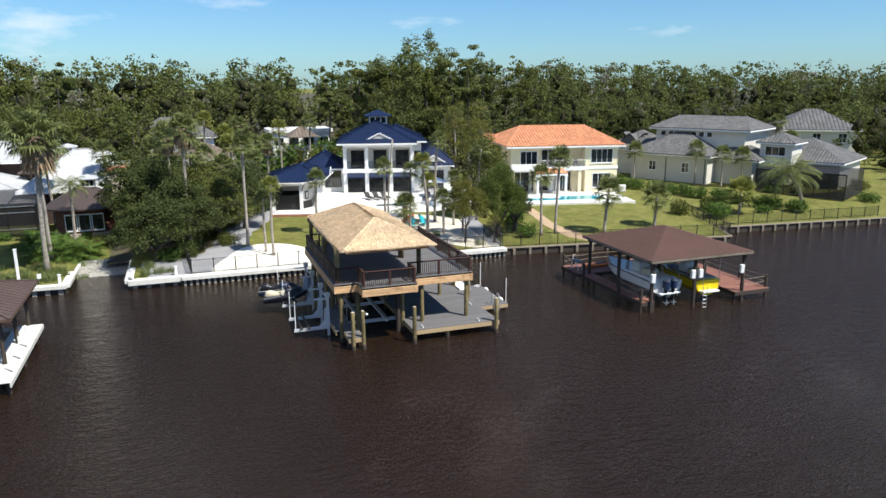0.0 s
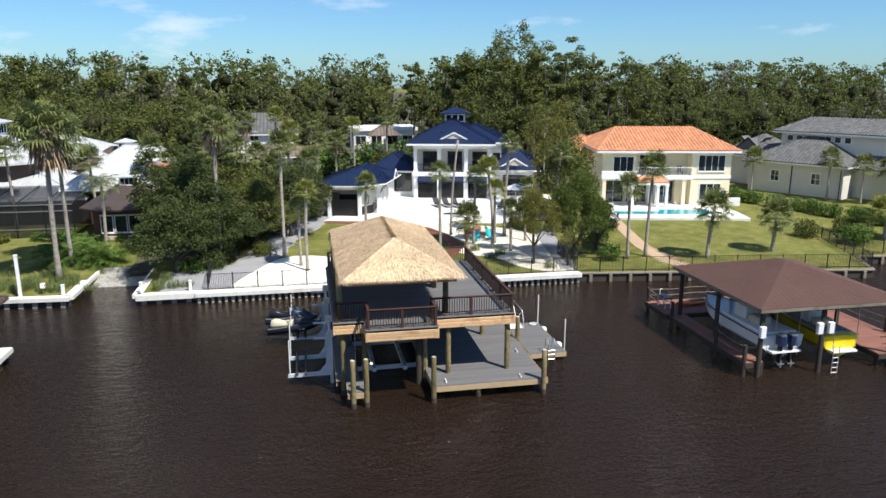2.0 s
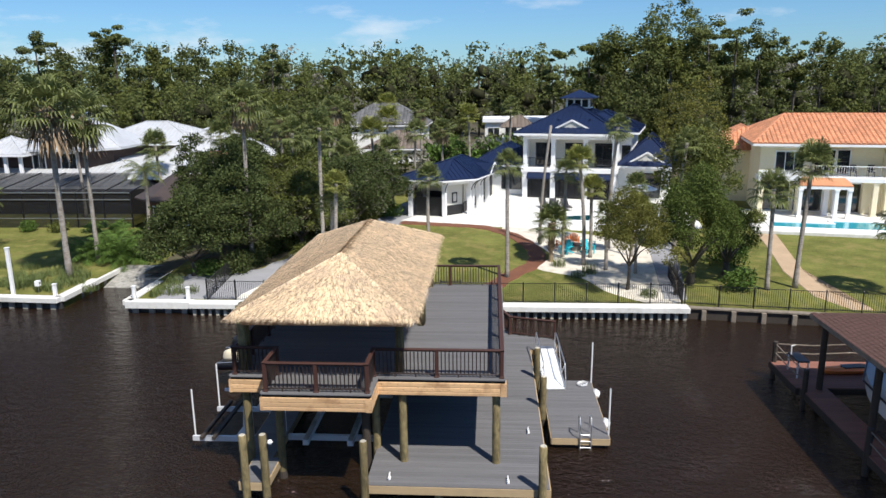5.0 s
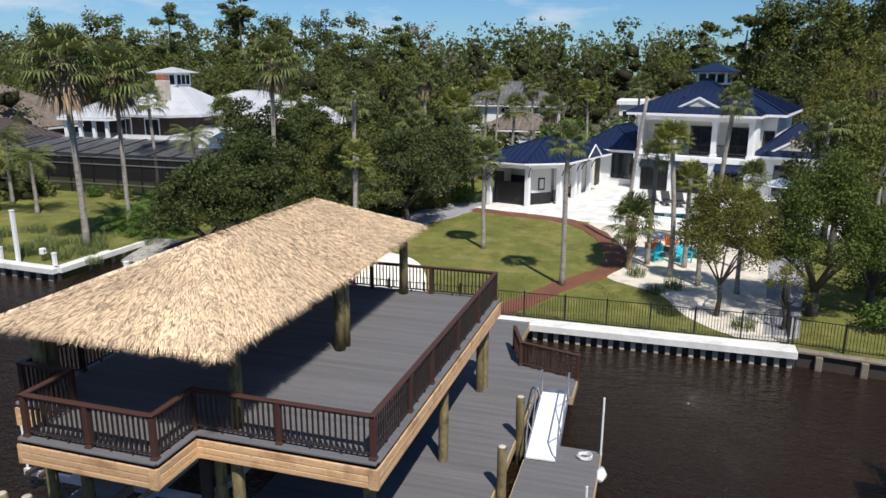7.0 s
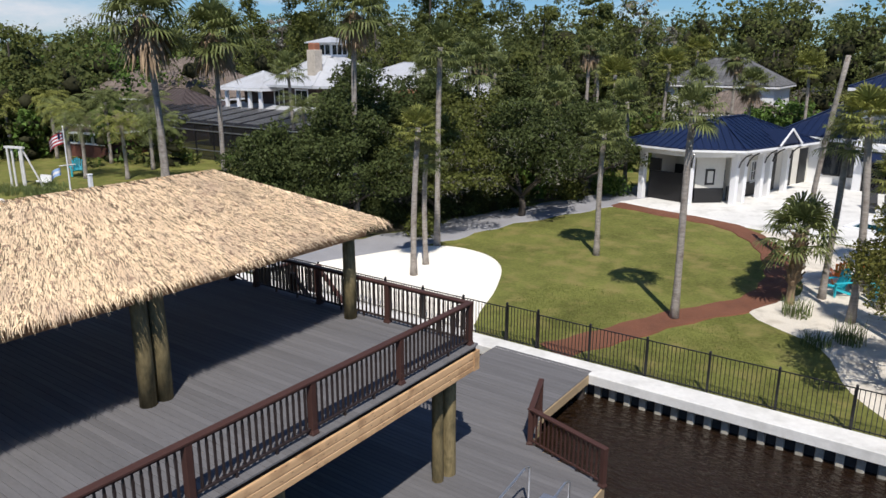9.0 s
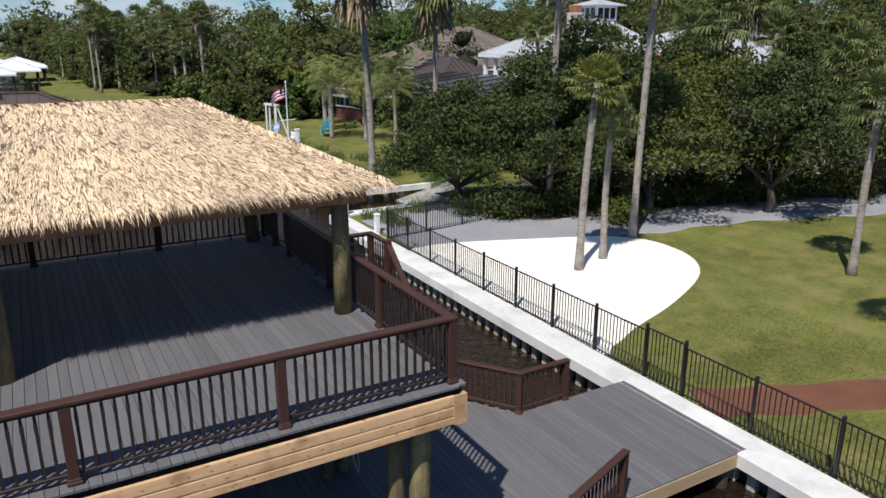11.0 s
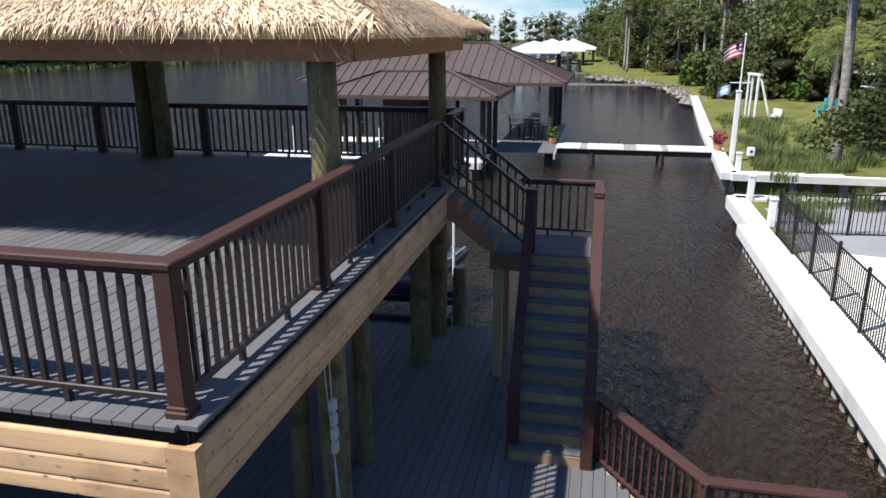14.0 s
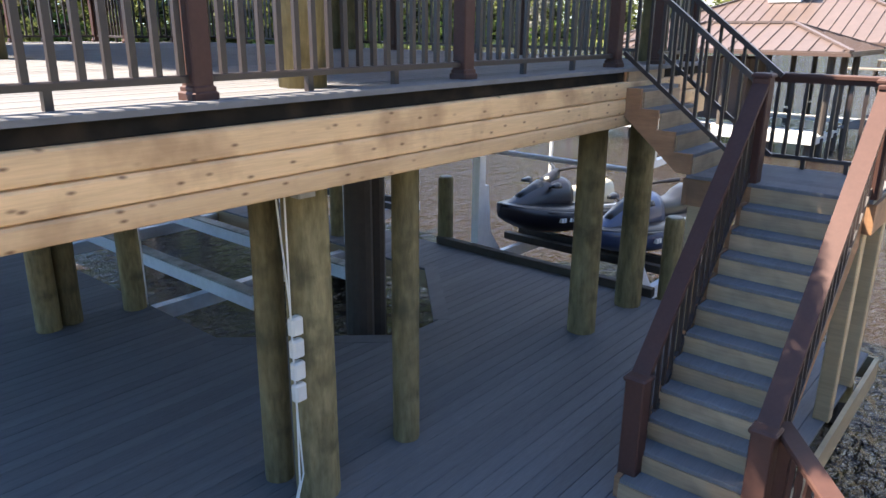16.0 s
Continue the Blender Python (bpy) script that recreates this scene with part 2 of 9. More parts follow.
def pine_material():
    """New pine boards: straw colour, long grain and dark knots."""
    m = mat("pine_board", (0.58, 0.365, 0.19), 0.62, 0.2, 1.2, 9.0, 0.12, stretch=(0.5, 0.5, 9.0), rnd="object", rndv=0.16, dirt=(0.28, 0.145, 0.065), dirt_amt=0.7)
    n, l = m.node_tree.nodes, m.node_tree.links
    b = n["Principled BSDF"]
    col = b.inputs["Base Color"].links[0].from_socket
    tc = n.new("ShaderNodeTexCoord")
    km = n.new("ShaderNodeMapping")
    km.inputs["Scale"].default_value = (4.2, 10.0, 1.0)
    sp = n.new("ShaderNodeSeparateXYZ")
    ad = n.new("ShaderNodeMath")
    cb = n.new("ShaderNodeCombineXYZ")
    l.new(tc.outputs["Object"], sp.inputs[0])
    l.new(sp.outputs[0], ad.inputs[0])
    l.new(sp.outputs[1], ad.inputs[1])
    l.new(ad.outputs[0], cb.inputs[0])
    l.new(sp.outputs[2], cb.inputs[1])
    oi = n.new("ShaderNodeObjectInfo")
    sh = n.new("ShaderNodeMath")
    sh.operation, sh.inputs[1].default_value = "MULTIPLY", 53.0
    l.new(oi.outputs["Random"], sh.inputs[0])
    cx = n.new("ShaderNodeCombineXYZ")
    l.new(sh.outputs[0], cx.inputs[0])
    l.new(cx.outputs[0], km.inputs["Location"])
    vo = n.new("ShaderNodeTexVoronoi")
    vo.voronoi_dimensions = "2D"
    vo.inputs["Scale"].default_value = 1.0
    l.new(cb.outputs[0], km.inputs["Vector"])
    l.new(km.outputs["Vector"], vo.inputs["Vector"])
    mr = n.new("ShaderNodeMapRange")
    mr.inputs["From Min"].default_value, mr.inputs["From Max"].default_value = 0.03, 0.13
    mr.inputs["To Min"].default_value, mr.inputs["To Max"].default_value = 0.9, 0.0
    l.new(vo.outputs["Distance"], mr.inputs["Value"])
    pick = n.new("ShaderNodeSeparateXYZ")
    l.new(vo.outputs["Color"], pick.inputs[0])
    cut = n.new("ShaderNodeMapRange")
    cut.inputs["From Min"].default_value, cut.inputs["From Max"].default_value = 0.25, 0.7
    l.new(pick.outputs[0], cut.inputs["Value"])
    both = n.new("ShaderNodeMath")
    both.operation = "MULTIPLY"
    l.new(mr.outputs["Result"], both.inputs[0])
    l.new(cut.outputs["Result"], both.inputs[1])
    mx = n.new("ShaderNodeMixRGB")
    mx.inputs["Color2"].default_value = (0.13, 0.055, 0.02, 1)
    l.new(both.outputs[0], mx.inputs["Fac"])
    l.new(col, mx.inputs["Color1"])
    l.new(mx.outputs["Color"], b.inputs["Base Color"])
    return m


def glass_material(name, c=(0.02, 0.025, 0.03)):
    m = bpy.data.materials.new(name)
    m.use_nodes = True
    b = m.node_tree.nodes["Principled BSDF"]
    b.inputs["Base Color"].default_value = (*c, 1)
    b.inputs["Roughness"].default_value, b.inputs["Specular IOR Level"].default_value = 0.04, 0.9
    return m


def screen_material():
    """Dark insect mesh, half open."""
    m = mat("screen_mesh", (0.015, 0.015, 0.017), 0.7, 0.2, bump=0)
    n, l = m.node_tree.nodes, m.node_tree.links
    tr = n.new("ShaderNodeBsdfTransparent")
    ms = n.new("ShaderNodeMixShader")
    ms.inputs["Fac"].default_value = 0.38
    l.new(n["Principled BSDF"].outputs[0], ms.inputs[1])
    l.new(tr.outputs[0], ms.inputs[2])
    l.new(ms.outputs[0], n["Material Output"].inputs["Surface"])
    return m


def thatch_material():
    """Bleached palm straw with short brown marks between the strands."""
    m = mat("palm_thatch", (0.76, 0.575, 0.37), 0.92, 0.2, 0.5, 5.0, 0.1, rnd="island", rndv=0.32, spec=0.1, dirt=(0.4, 0.29, 0.22), dirt_amt=0.5, flecks=0.22)
    n, l = m.node_tree.nodes, m.node_tree.links
    b = n["Principled BSDF"]
    col = b.inputs["Base Color"].links[0].from_socket
    q = n.new("ShaderNodeTexNoise")
    q.inputs["Scale"].default_value, q.inputs["Detail"].default_value, q.inputs["Roughness"].default_value = 9.0, 3.0, 0.6
    l.new(n["Texture Coordinate"].outputs["Object"], q.inputs["Vector"])
    mr = n.new("ShaderNodeMapRange")
    mr.inputs["From Min"].default_value, mr.inputs["From Max"].default_value, mr.inputs["To Max"].default_value = 0.58, 0.64, 0.8
    l.new(q.outputs["Fac"], mr.inputs["Value"])
    mx = n.new("ShaderNodeMixRGB")
    mx.inputs["Color2"].default_value = (0.27, 0.17, 0.12, 1)
    l.new(mr.outputs["Result"], mx.inputs["Fac"])
    l.new(col, mx.inputs["Color1"])
    l.new(mx.outputs["Color"], b.inputs["Base Color"])
    return m


M_WATER, M_GRASS, M_PINE = water_material(), grass_material(), pine_material()
M_DECK = mat("composite_decking", (0.132, 0.129, 0.131), 0.78, 0.2, 1.0, 16.0, 0.18, stretch=(0.5, 6.0, 1.0), rnd="object", rndv=0.09, spec=0.18)
M_RAIL = mat("brown_rail_paint", (0.064, 0.031, 0.025), 0.55, 0.16, 2.0, 30.0, 0.04, spec=0.18)
M_BAL = mat("black_baluster", (0.03, 0.02, 0.018), 0.42, 0.12, 3.0, 30.0, 0.03)
M_PILE = mat("treated_timber_pile", (0.19, 0.15, 0.075), 0.85, 0.55, 1.6, 7.0, 0.45, stretch=(3, 3, 0.7), dirt=(0.06, 0.055, 0.03), dirt_amt=0.75, rnd="object", rndv=0.25, bump_dist=0.03, spec=0.2)
M_DARKWOOD = mat("dark_timber", (0.045, 0.034, 0.026), 0.8, 0.3, 1.0, 12.0, 0.3)
M_FASCIA = mat("treated_fascia_wood", (0.4, 0.29, 0.165), 0.7, 0.22, 0.9, 9.0, 0.2, stretch=(0.6, 0.6, 7), dirt=(0.3, 0.23, 0.13))
M_THATCH = thatch_material()
M_CONC = mat("white_concrete", (0.66, 0.65, 0.61), 0.85, 0.13, 0.5, 6.0, 0.25, dirt=(0.3, 0.29, 0.25), dirt_amt=0.4)
M_CONCDK = mat("weathered_concrete", (0.3, 0.29, 0.26), 0.9, 0.35, 1.5, 9.0, 0.4, dirt=(0.07, 0.065, 0.055), dirt_amt=0.8)
M_WALLDK = mat("dark_seawall_face", (0.04, 0.04, 0.04), 0.7, 0.4, 1.0, 8.0, 0.4)
M_SAND = mat("white_sand", (0.85, 0.8, 0.69), 0.95, 0.07, 0.6, 20.0, 0.35, bump_dist=0.03)
M_GRAVEL = mat("pale_shell_gravel", (0.63, 0.58, 0.49), 0.95, 0.22, 0.8, 26.0, 0.6, bump_dist=0.03, dirt=(0.3, 0.25, 0.17), dirt_amt=0.5)
M_DRIVE = mat("grey_gravel_drive", (0.27, 0.27, 0.28), 0.95, 0.2, 0.6, 24.0, 0.5, bump_dist=0.03)
M_MULCH = mat("red_brown_mulch", (0.16, 0.062, 0.032), 0.95, 0.35, 0.9, 26.0, 0.8, bump_dist=0.04)
M_FENCE = mat("black_fence_paint", (0.012, 0.012, 0.013), 0.4, 0.1, bump=0.02)
M_WHITE = mat("white_stucco", (0.8, 0.8, 0.78), 0.8, 0.05, 0.4, 9.0, 0.1)
M_TRIM = mat("white_trim_paint", (0.8, 0.8, 0.8), 0.5, 0.05, 0.6, 9.0, 0.04)
M_BLUE = mat("navy_metal_roof", (0.012, 0.023, 0.066), 0.38, 0.16, 0.4, 4.0, 0.05, metal=0.3)
M_ORANGE = mat("terracotta_roof_tile", (0.56, 0.24, 0.12), 0.75, 0.2, 0.6, 5.0, 0.3, rnd="island", rndv=0.18, dirt=(0.3, 0.12, 0.06), dirt_amt=0.3)
M_CREAM = mat("cream_stucco", (0.8, 0.71, 0.5), 0.85, 0.06, 0.4, 8.0, 0.1)
M_OFFWHITE = mat("greyish_white_stucco", (0.62, 0.6, 0.54), 0.85, 0.08, 0.4, 8.0, 0.1)
M_SLATE = mat("grey_concrete_roof_tile", (0.105, 0.105, 0.105), 0.8, 0.22, 0.7, 6.0, 0.3, rnd="island", rndv=0.25)
M_GALV = mat("pale_galvanised_roof", (0.56, 0.57, 0.58), 0.45, 0.12, 0.35, 3.0, 0.04, metal=0.25, dirt=(0.36, 0.34, 0.31), dirt_amt=0.35)
M_BROWNMETAL = mat("bronze_metal_roof", (0.135, 0.095, 0.08), 0.4, 0.16, 0.5, 4.0, 0.04, metal=0.35)
M_BRONZETRIM = mat("bronze_trim", (0.09, 0.052, 0.036), 0.5, 0.12, 0.5, 4.0, 0.04)
M_SHINGLE = mat("brown_asphalt_shingle", (0.105, 0.06, 0.05), 0.92, 0.16, 0.5, 24.0, 0.4, rnd="island", rndv=0.04, spec=0.2)
M_DKBROWN = mat("dark_brown_siding", (0.05, 0.03, 0.024), 0.75, 0.2, 0.7, 9.0, 0.15)
M_BRICK = mat("red_brown_brick", (0.13, 0.05, 0.035), 0.85, 0.3, 1.5, 12.0, 0.3)
M_GLASS = glass_material("dark_window_glass")
M_POOL = glass_material("pool_water", (0.04, 0.35, 0.42))
M_POOL2 = glass_material("dark_pool_water", (0.01, 0.07, 0.085))
M_BLACKTILE = mat("black_stone_panel", (0.012, 0.012, 0.013), 0.5, 0.25, 0.8, 6.0, 0.1)
M_SCREEN = screen_material()
M_METAL = mat("galvanised_steel", (0.55, 0.56, 0.58), 0.35, 0.12, 0.8, 8.0, 0.05, metal=0.85)
M_ALU = mat("mill_aluminium", (0.66, 0.67, 0.69), 0.42, 0.14, 0.9, 9.0, 0.05, metal=0.25)
M_PVC = mat("white_plastic", (0.78, 0.78, 0.77), 0.35, 0.04, bump=0.01)
M_GEL = mat("white_gelcoat", (0.75, 0.75, 0.73), 0.15, 0.04, bump=0.0, spec=0.7)
M_BLACKP = mat("black_plastic", (0.012, 0.012, 0.014), 0.3, 0.1, bump=0.0)
M_NAVY = mat("navy_gelcoat", (0.018, 0.035, 0.09), 0.32, 0.1, bump=0.0, spec=0.7)
M_BLACKGEL = mat("black_gelcoat", (0.007, 0.008, 0.016), 0.35, 0.1, bump=0.0, spec=0.6)
M_CREAMSEAT = mat("cream_vinyl", (0.62, 0.55, 0.4), 0.55, 0.08, bump=0.02)
M_YELLOW = mat("yellow_gelcoat", (0.85, 0.62, 0.02), 0.2, 0.06, bump=0.0)
M_ORPL = mat("orange_plastic", (0.8, 0.22, 0.05), 0.45, 0.06, bump=0.0)
M_TEAL = mat("teal_plastic", (0.02, 0.42, 0.5), 0.45, 0.06, bump=0.0)
M_RED = mat("red_leaf", (0.3, 0.04, 0.05), 0.6, 0.3, rnd="island")
M_BRICKPATH = mat("tan_paving", (0.42, 0.3, 0.19), 0.9, 0.2, 1.0, 14.0, 0.3)
M_REDDECK = mat("red_brown_decking", (0.21, 0.09, 0.062), 0.75, 0.2, 1.0, 12.0, 0.2, stretch=(1, 5, 1), rnd="object", rndv=0.15)
M_BARK = mat("grey_brown_bark", (0.085, 0.07, 0.056), 0.95, 0.35, 2.0, 12.0, 0.7, stretch=(2, 2, 0.6), bump_dist=0.04)
M_PALMTRUNK = mat("palm_trunk", (0.32, 0.285, 0.245), 0.95, 0.4, 1.6, 7.0, 0.8, stretch=(1, 1, 5), dirt=(0.12, 0.085, 0.065), dirt_amt=0.7, bump_dist=0.04)
M_OAK = mat("oak_leaves", (0.066, 0.084, 0.027), 0.6, 0.4, 0.35, 1.4, 0, rnd="island", rndv=0.35, spec=0.12, trans=0.22)
M_LEAF2 = mat("yellow_green_leaves", (0.105, 0.118, 0.03), 0.6, 0.35, 0.12, 1.0, 0, rnd="island", rndv=0.3, spec=0.12, trans=0.25)
M_LEAF3 = mat("cypress_leaves", (0.098, 0.13, 0.03), 0.6, 0.25, 0.3, 2.0, 0, rnd="island", rndv=0.45, spec=0.12, trans=0.25)
M_PINELEAF = mat("forest_leaves", (0.112, 0.13, 0.041), 0.65, 0.42, 0.09, 0.5, 0, rnd="island", rndv=0.22, spec=0.12, trans=0.32)
M_LEAF4 = mat("olive_yellow_leaves", (0.15, 0.148, 0.036), 0.6, 0.3, 0.3, 2.0, 0, rnd="island", rndv=0.35, spec=0.12, trans=0.3)
# Dark filler colour that puts shade inside the tree crowns.
M_CROWNSHADE = mat("crown_shade", (0.034, 0.034, 0.018), 0.9, 0.5, 0.8, 5.0, 0.6, spec=0.05, bump_dist=0.1)
M_MOSS = mat("grey_moss_twigs", (0.2, 0.19, 0.15), 0.9, 0.2, 0.3, 2.0, 0, rnd="island", rndv=0.35, trans=0.15)
M_PALM = mat("palm_fronds", (0.15, 0.172, 0.06), 0.5, 0.2, 0.6, 3.0, 0, rnd="island", rndv=0.4, spec=0.12, trans=0.25)
M_PALMY = mat("yellowing_palm_fronds", (0.22, 0.23, 0.06), 0.5, 0.2, 0.6, 3.0, 0, rnd="island", rndv=0.4, spec=0.12, trans=0.25)
M_DEADFROND = mat("dead_palm_fronds", (0.27, 0.19, 0.115), 0.9, 0.25, 1.0, 4.0, 0, rnd="island", rndv=0.35)
M_SHRUB = mat("shrub_leaves", (0.085, 0.14, 0.03), 0.6, 0.25, 0.4, 2.0, 0, rnd="island", rndv=0.5, spec=0.12, trans=0.2)
M_TALLGRASS = mat("tall_grass", (0.13, 0.165, 0.05), 0.8, 0.2, 0.4, 2.0, 0, rnd="island", rndv=0.4, trans=0.25)
M_ROCK = mat("shore_rock", (0.22, 0.195, 0.165), 0.9, 0.3, 1.2, 8.0, 0.5, rnd="island", rndv=0.25)
M_STONE = mat("pale_chimney_stone", (0.5, 0.44, 0.36), 0.9, 0.3, 1.6, 8.0, 0.4)
M_CLAY = mat("weathered_clay", (0.3, 0.12, 0.065), 0.85, 0.25, 1.5, 9.0, 0.2)
M_DARKROOF = mat("dark_brown_metal_roof", (0.07, 0.052, 0.047), 0.5, 0.2, 0.5, 5.0, 0.08, metal=0.2)
# Litter brown, kept dark so that it also stands in for tree shade.
M_LITTERSHADE = mat("leaf_litter_shade", (0.07, 0.058, 0.034), 0.95, 0.4, 0.3, 4.0, 0.5, dirt=(0.06, 0.075, 0.025), dirt_amt=0.7, bump_dist=0.05)
M_STRINGER = mat("brown_treated_stringer", (0.27, 0.135, 0.065), 0.75, 0.25, 1.2, 9.0, 0.15, stretch=(0.6, 0.6, 5.0), rnd="object", rndv=0.15, dirt=(0.1, 0.06, 0.035), dirt_amt=0.6)
M_STEP = mat("weathered_pine_riser", (0.34, 0.23, 0.135), 0.75, 0.25, 1.2, 9.0, 0.15, stretch=(0.5, 0.5, 6.0), rnd="object", rndv=0.25, dirt=(0.14, 0.09, 0.06), dirt_amt=0.6)
M_PILEHEAD = mat("pale_pile_head", (0.42, 0.39, 0.32), 0.9, 0.3, 2.0, 9.0, 0.35, rnd="object", rndv=0.2, dirt=(0.16, 0.14, 0.1), dirt_amt=0.6)
M_GREYWOOD = mat("weathered_grey_timber", (0.21, 0.175, 0.135), 0.85, 0.3, 1.2, 9.0, 0.3, stretch=(1, 1, 3), dirt=(0.08, 0.065, 0.05), dirt_amt=0.6)
M_RUBBER = mat("matte_black_rubber", (0.012, 0.011, 0.01), 0.9, 0.3, 1.5, 12.0, 0.2, spec=0.1, dirt=(0.05, 0.035, 0.025), dirt_amt=0.5)
M_BLADE = mat("grass_blades", (0.13, 0.145, 0.036), 0.85, 0.3, 0.5, 3.0, 0, rnd="island", rndv=0.4, spec=0.1, trans=0.2)

# Water, ground, seawalls, fences
WATER_Z, CAP_Z, LOW_Z, DECK_Z = 0.35, 1.12, 1.12, 4.2
SHORE = [(-600, -20), (-300, -10), (-145, -2.5), (-112, -1), (-98, 1), (-89, 7), (-79, 10), (-64, 10.6), (-40, 8.6), (-26.3, 7.75), (-26.29, 7.75), (-26.28, 14.9),
         (-22.0, 14.9), (-21.99, 7.3), (-18.0, 7.3), (-17.99, 6.95), (10.7, 6.95), (10.71, 7.05), (34.0, 3.7), (34.3, 3.8), (35.9, 7.9), (57, 5.4), (90, 6), (160, 12), (600, 40)]
FARSHORE = [(-600, -60), (-330, -45), (-250, -50), (-165, -78), (-141, -87), (-107, -95), (-88, -100), (0, -104), (200, -100), (600, -60)]


def along(table, x):
    for (xa, ya), (xb, yb) in zip(table, table[1:]):
        if xa <= x <= xb:
            return ya + (yb - ya) * (x - xa) / max(xb - xa, 1e-6)
    return table[-1][1]


def land_z(x, y):
    d = y - along(SHORE, x)
    return 1.02 + 0.026 * min(max(d, 0), 26) if x > -30 or d < 60 else 1.7


def build_ground():
    xs = sorted(set([p[0] for p in SHORE] + [p[0] for p in FARSHORE] + list(range(-580, -120, 40)) + list(range(-110, 120, 4)) + list(range(140, 600, 40))))
    rows = [-1500, -400, -60, -20, -6, -1.5]
    m = Mesh()
    for x in xs:
        f, s = along(FARSHORE, x), along(SHORE, x)
        col = [(x, f + d, 1.6) for d in rows] + [(x, f, 0.15), (x, f + 6, -1.2)] + [(x, min(f + 30, s - 6), -2), (x, s - 0.02, -1.6)]
        col += [(x, s, 1.0)] + [(x, s + d, land_z(x, s + d)) for d in (1.0, 3, 6, 10, 15, 20, 26, 40, 70, 120, 250, 600, 1500)]
        m.v += col
    n = len(m.v) // len(xs)
    for i in range(len(xs) - 1):
        m.f += [(i * n + k, (i + 1) * n + k, (i + 1) * n + k + 1, i * n + k + 1) for k in range(n - 1)]
    ground_piece("ground", m, M_GRASS, "mown green lawn with dry patches beside the river")
    w = Mesh()
    w.add([(-600, -300, WATER_Z), (600, -300, WATER_Z), (600, 60, WATER_Z), (-600, 60, WATER_Z)], [(0, 1, 2, 3)])
    ground_piece("water", w, M_WATER, "dark tannin-brown rippled river water", "water")


def sheet(name, poly, dz, material, label, category="ground"):
    """A thin bed of material laid on the lawn, following its slope."""
    cx, cy = sum(p[0] for p in poly) / len(poly), sum(p[1] for p in poly) / len(poly)
    m = Mesh()
    n = len(poly)
    rings = []
    for k in (1.0, 0.97, 0.66, 0.33):
        rings.append([(cx + (x - cx) * k, cy + (y - cy) * k) for x, y in poly])
    for j, r in enumerate(rings):
        m.v += [(x, y, land_z(x, y) + (0.0 if j == 0 else dz)) for x, y in r]
    m.v.append((cx, cy, land_z(cx, cy) + dz))
    for j in range(3):
        m.f += [(j * n + i, j * n + (i + 1) % n, (j + 1) * n + (i + 1) % n, (j + 1) * n + i) for i in range(n)]
    m.f += [(3 * n + i, 3 * n + (i + 1) % n, 4 * n) for i in range(n)]
    return ground_piece(name, m, material, label, category)


def curve_poly(pts, steps=5):
    """A closed smooth outline through the points."""
    n, out = len(pts), []
    P = [Vector(p) for p in pts]
    for i in range(n):
        a, b, c, d = P[i - 1], P[i], P[(i + 1) % n], P[(i + 2) % n]
        for k in range(steps):
            t = k / steps
            q = 0.5 * ((2 * b) + (c - a) * t + (2 * a - 5 * b + 4 * c - d) * t * t + (3 * b - a - 3 * c + d) * t ** 3)
            out.append((q.x, q.y))
    return out


def ribbon(name, mids, width, dz, material, label):
    m = Mesh()
    P = [Vector(p) for p in mids]
    fine = []
    for i in range(len(P) - 1):
        a, b, c, d = P[max(i - 1, 0)], P[i], P[i + 1], P[min(i + 2, len(P) - 1)]
        for k in range(6):
            t = k / 6
            fine.append(0.5 * ((2 * b) + (c - a) * t + (2 * a - 5 * b + 4 * c - d) * t * t + (3 * b - a - 3 * c + d) * t ** 3))
    fine.append(P[-1])
    for i, p in enumerate(fine):
        t = (fine[min(i + 1, len(fine) - 1)] - fine[max(i - 1, 0)]).normalized()
        s = Vector((-t.y, t.x)) * width / 2 * (1 + 0.12 * math.sin(i * 1.7))
        for q, up in ((p + s * 1.06, 0), (p + s, dz), (p - s, dz), (p - s * 1.06, 0)):
            m.v.append((q.x, q.y, land_z(q.x, q.y) + up))
    for i in range(len(fine) - 1):
        m.f += [(i * 4 + k, (i + 1) * 4 + k, (i + 1) * 4 + k + 1, i * 4 + k + 1) for k in range(3)]
    return ground_piece(name, m, material, label)


def seawall(p0, p1, label, cap_w=0.62, cap_h=0.3, cap_z=CAP_Z, pitch=0.46, stub=M_CONCDK, cap=M_CONC, face=M_WALLDK, stub_w=0.2, back=0.22):
    """A seawall from p0 to p1 with the water on the right-hand side: cap, dark face and a row of pile heads."""
    p0, p1 = Vector((*p0, 0)), Vector((*p1, 0))
    L = (p1 - p0).length
    a = math.atan2(p1.y - p0.y, p1.x - p0.x)
    root = thing("seawall", label, "seawall", at=Matrix.Translation(p0) @ Matrix.Rotation(a, 4, "Z"), kind="structure")
    part("cap", Mesh().cbox(0, L, -cap_w + 0.22, back, cap_z - cap_h, cap_z, 0.025), cap, root)
    part("face", Mesh().box(0, L, -0.02, 0.18, -1.4, cap_z - cap_h), face, root)
    n = int(L / pitch)
    shared = Mesh().cbox(-stub_w / 2, stub_w / 2, -0.2, -0.02, -1.4, cap_z - cap_h, 0.025).data("pile_head", stub)
    for i in range(n):
        ob = part("pile_head", shared, stub, root)
        ob.matrix_basis = Matrix.Translation(((i + 0.5) * L / n, 0, -0.03 * random.random()))
    return root


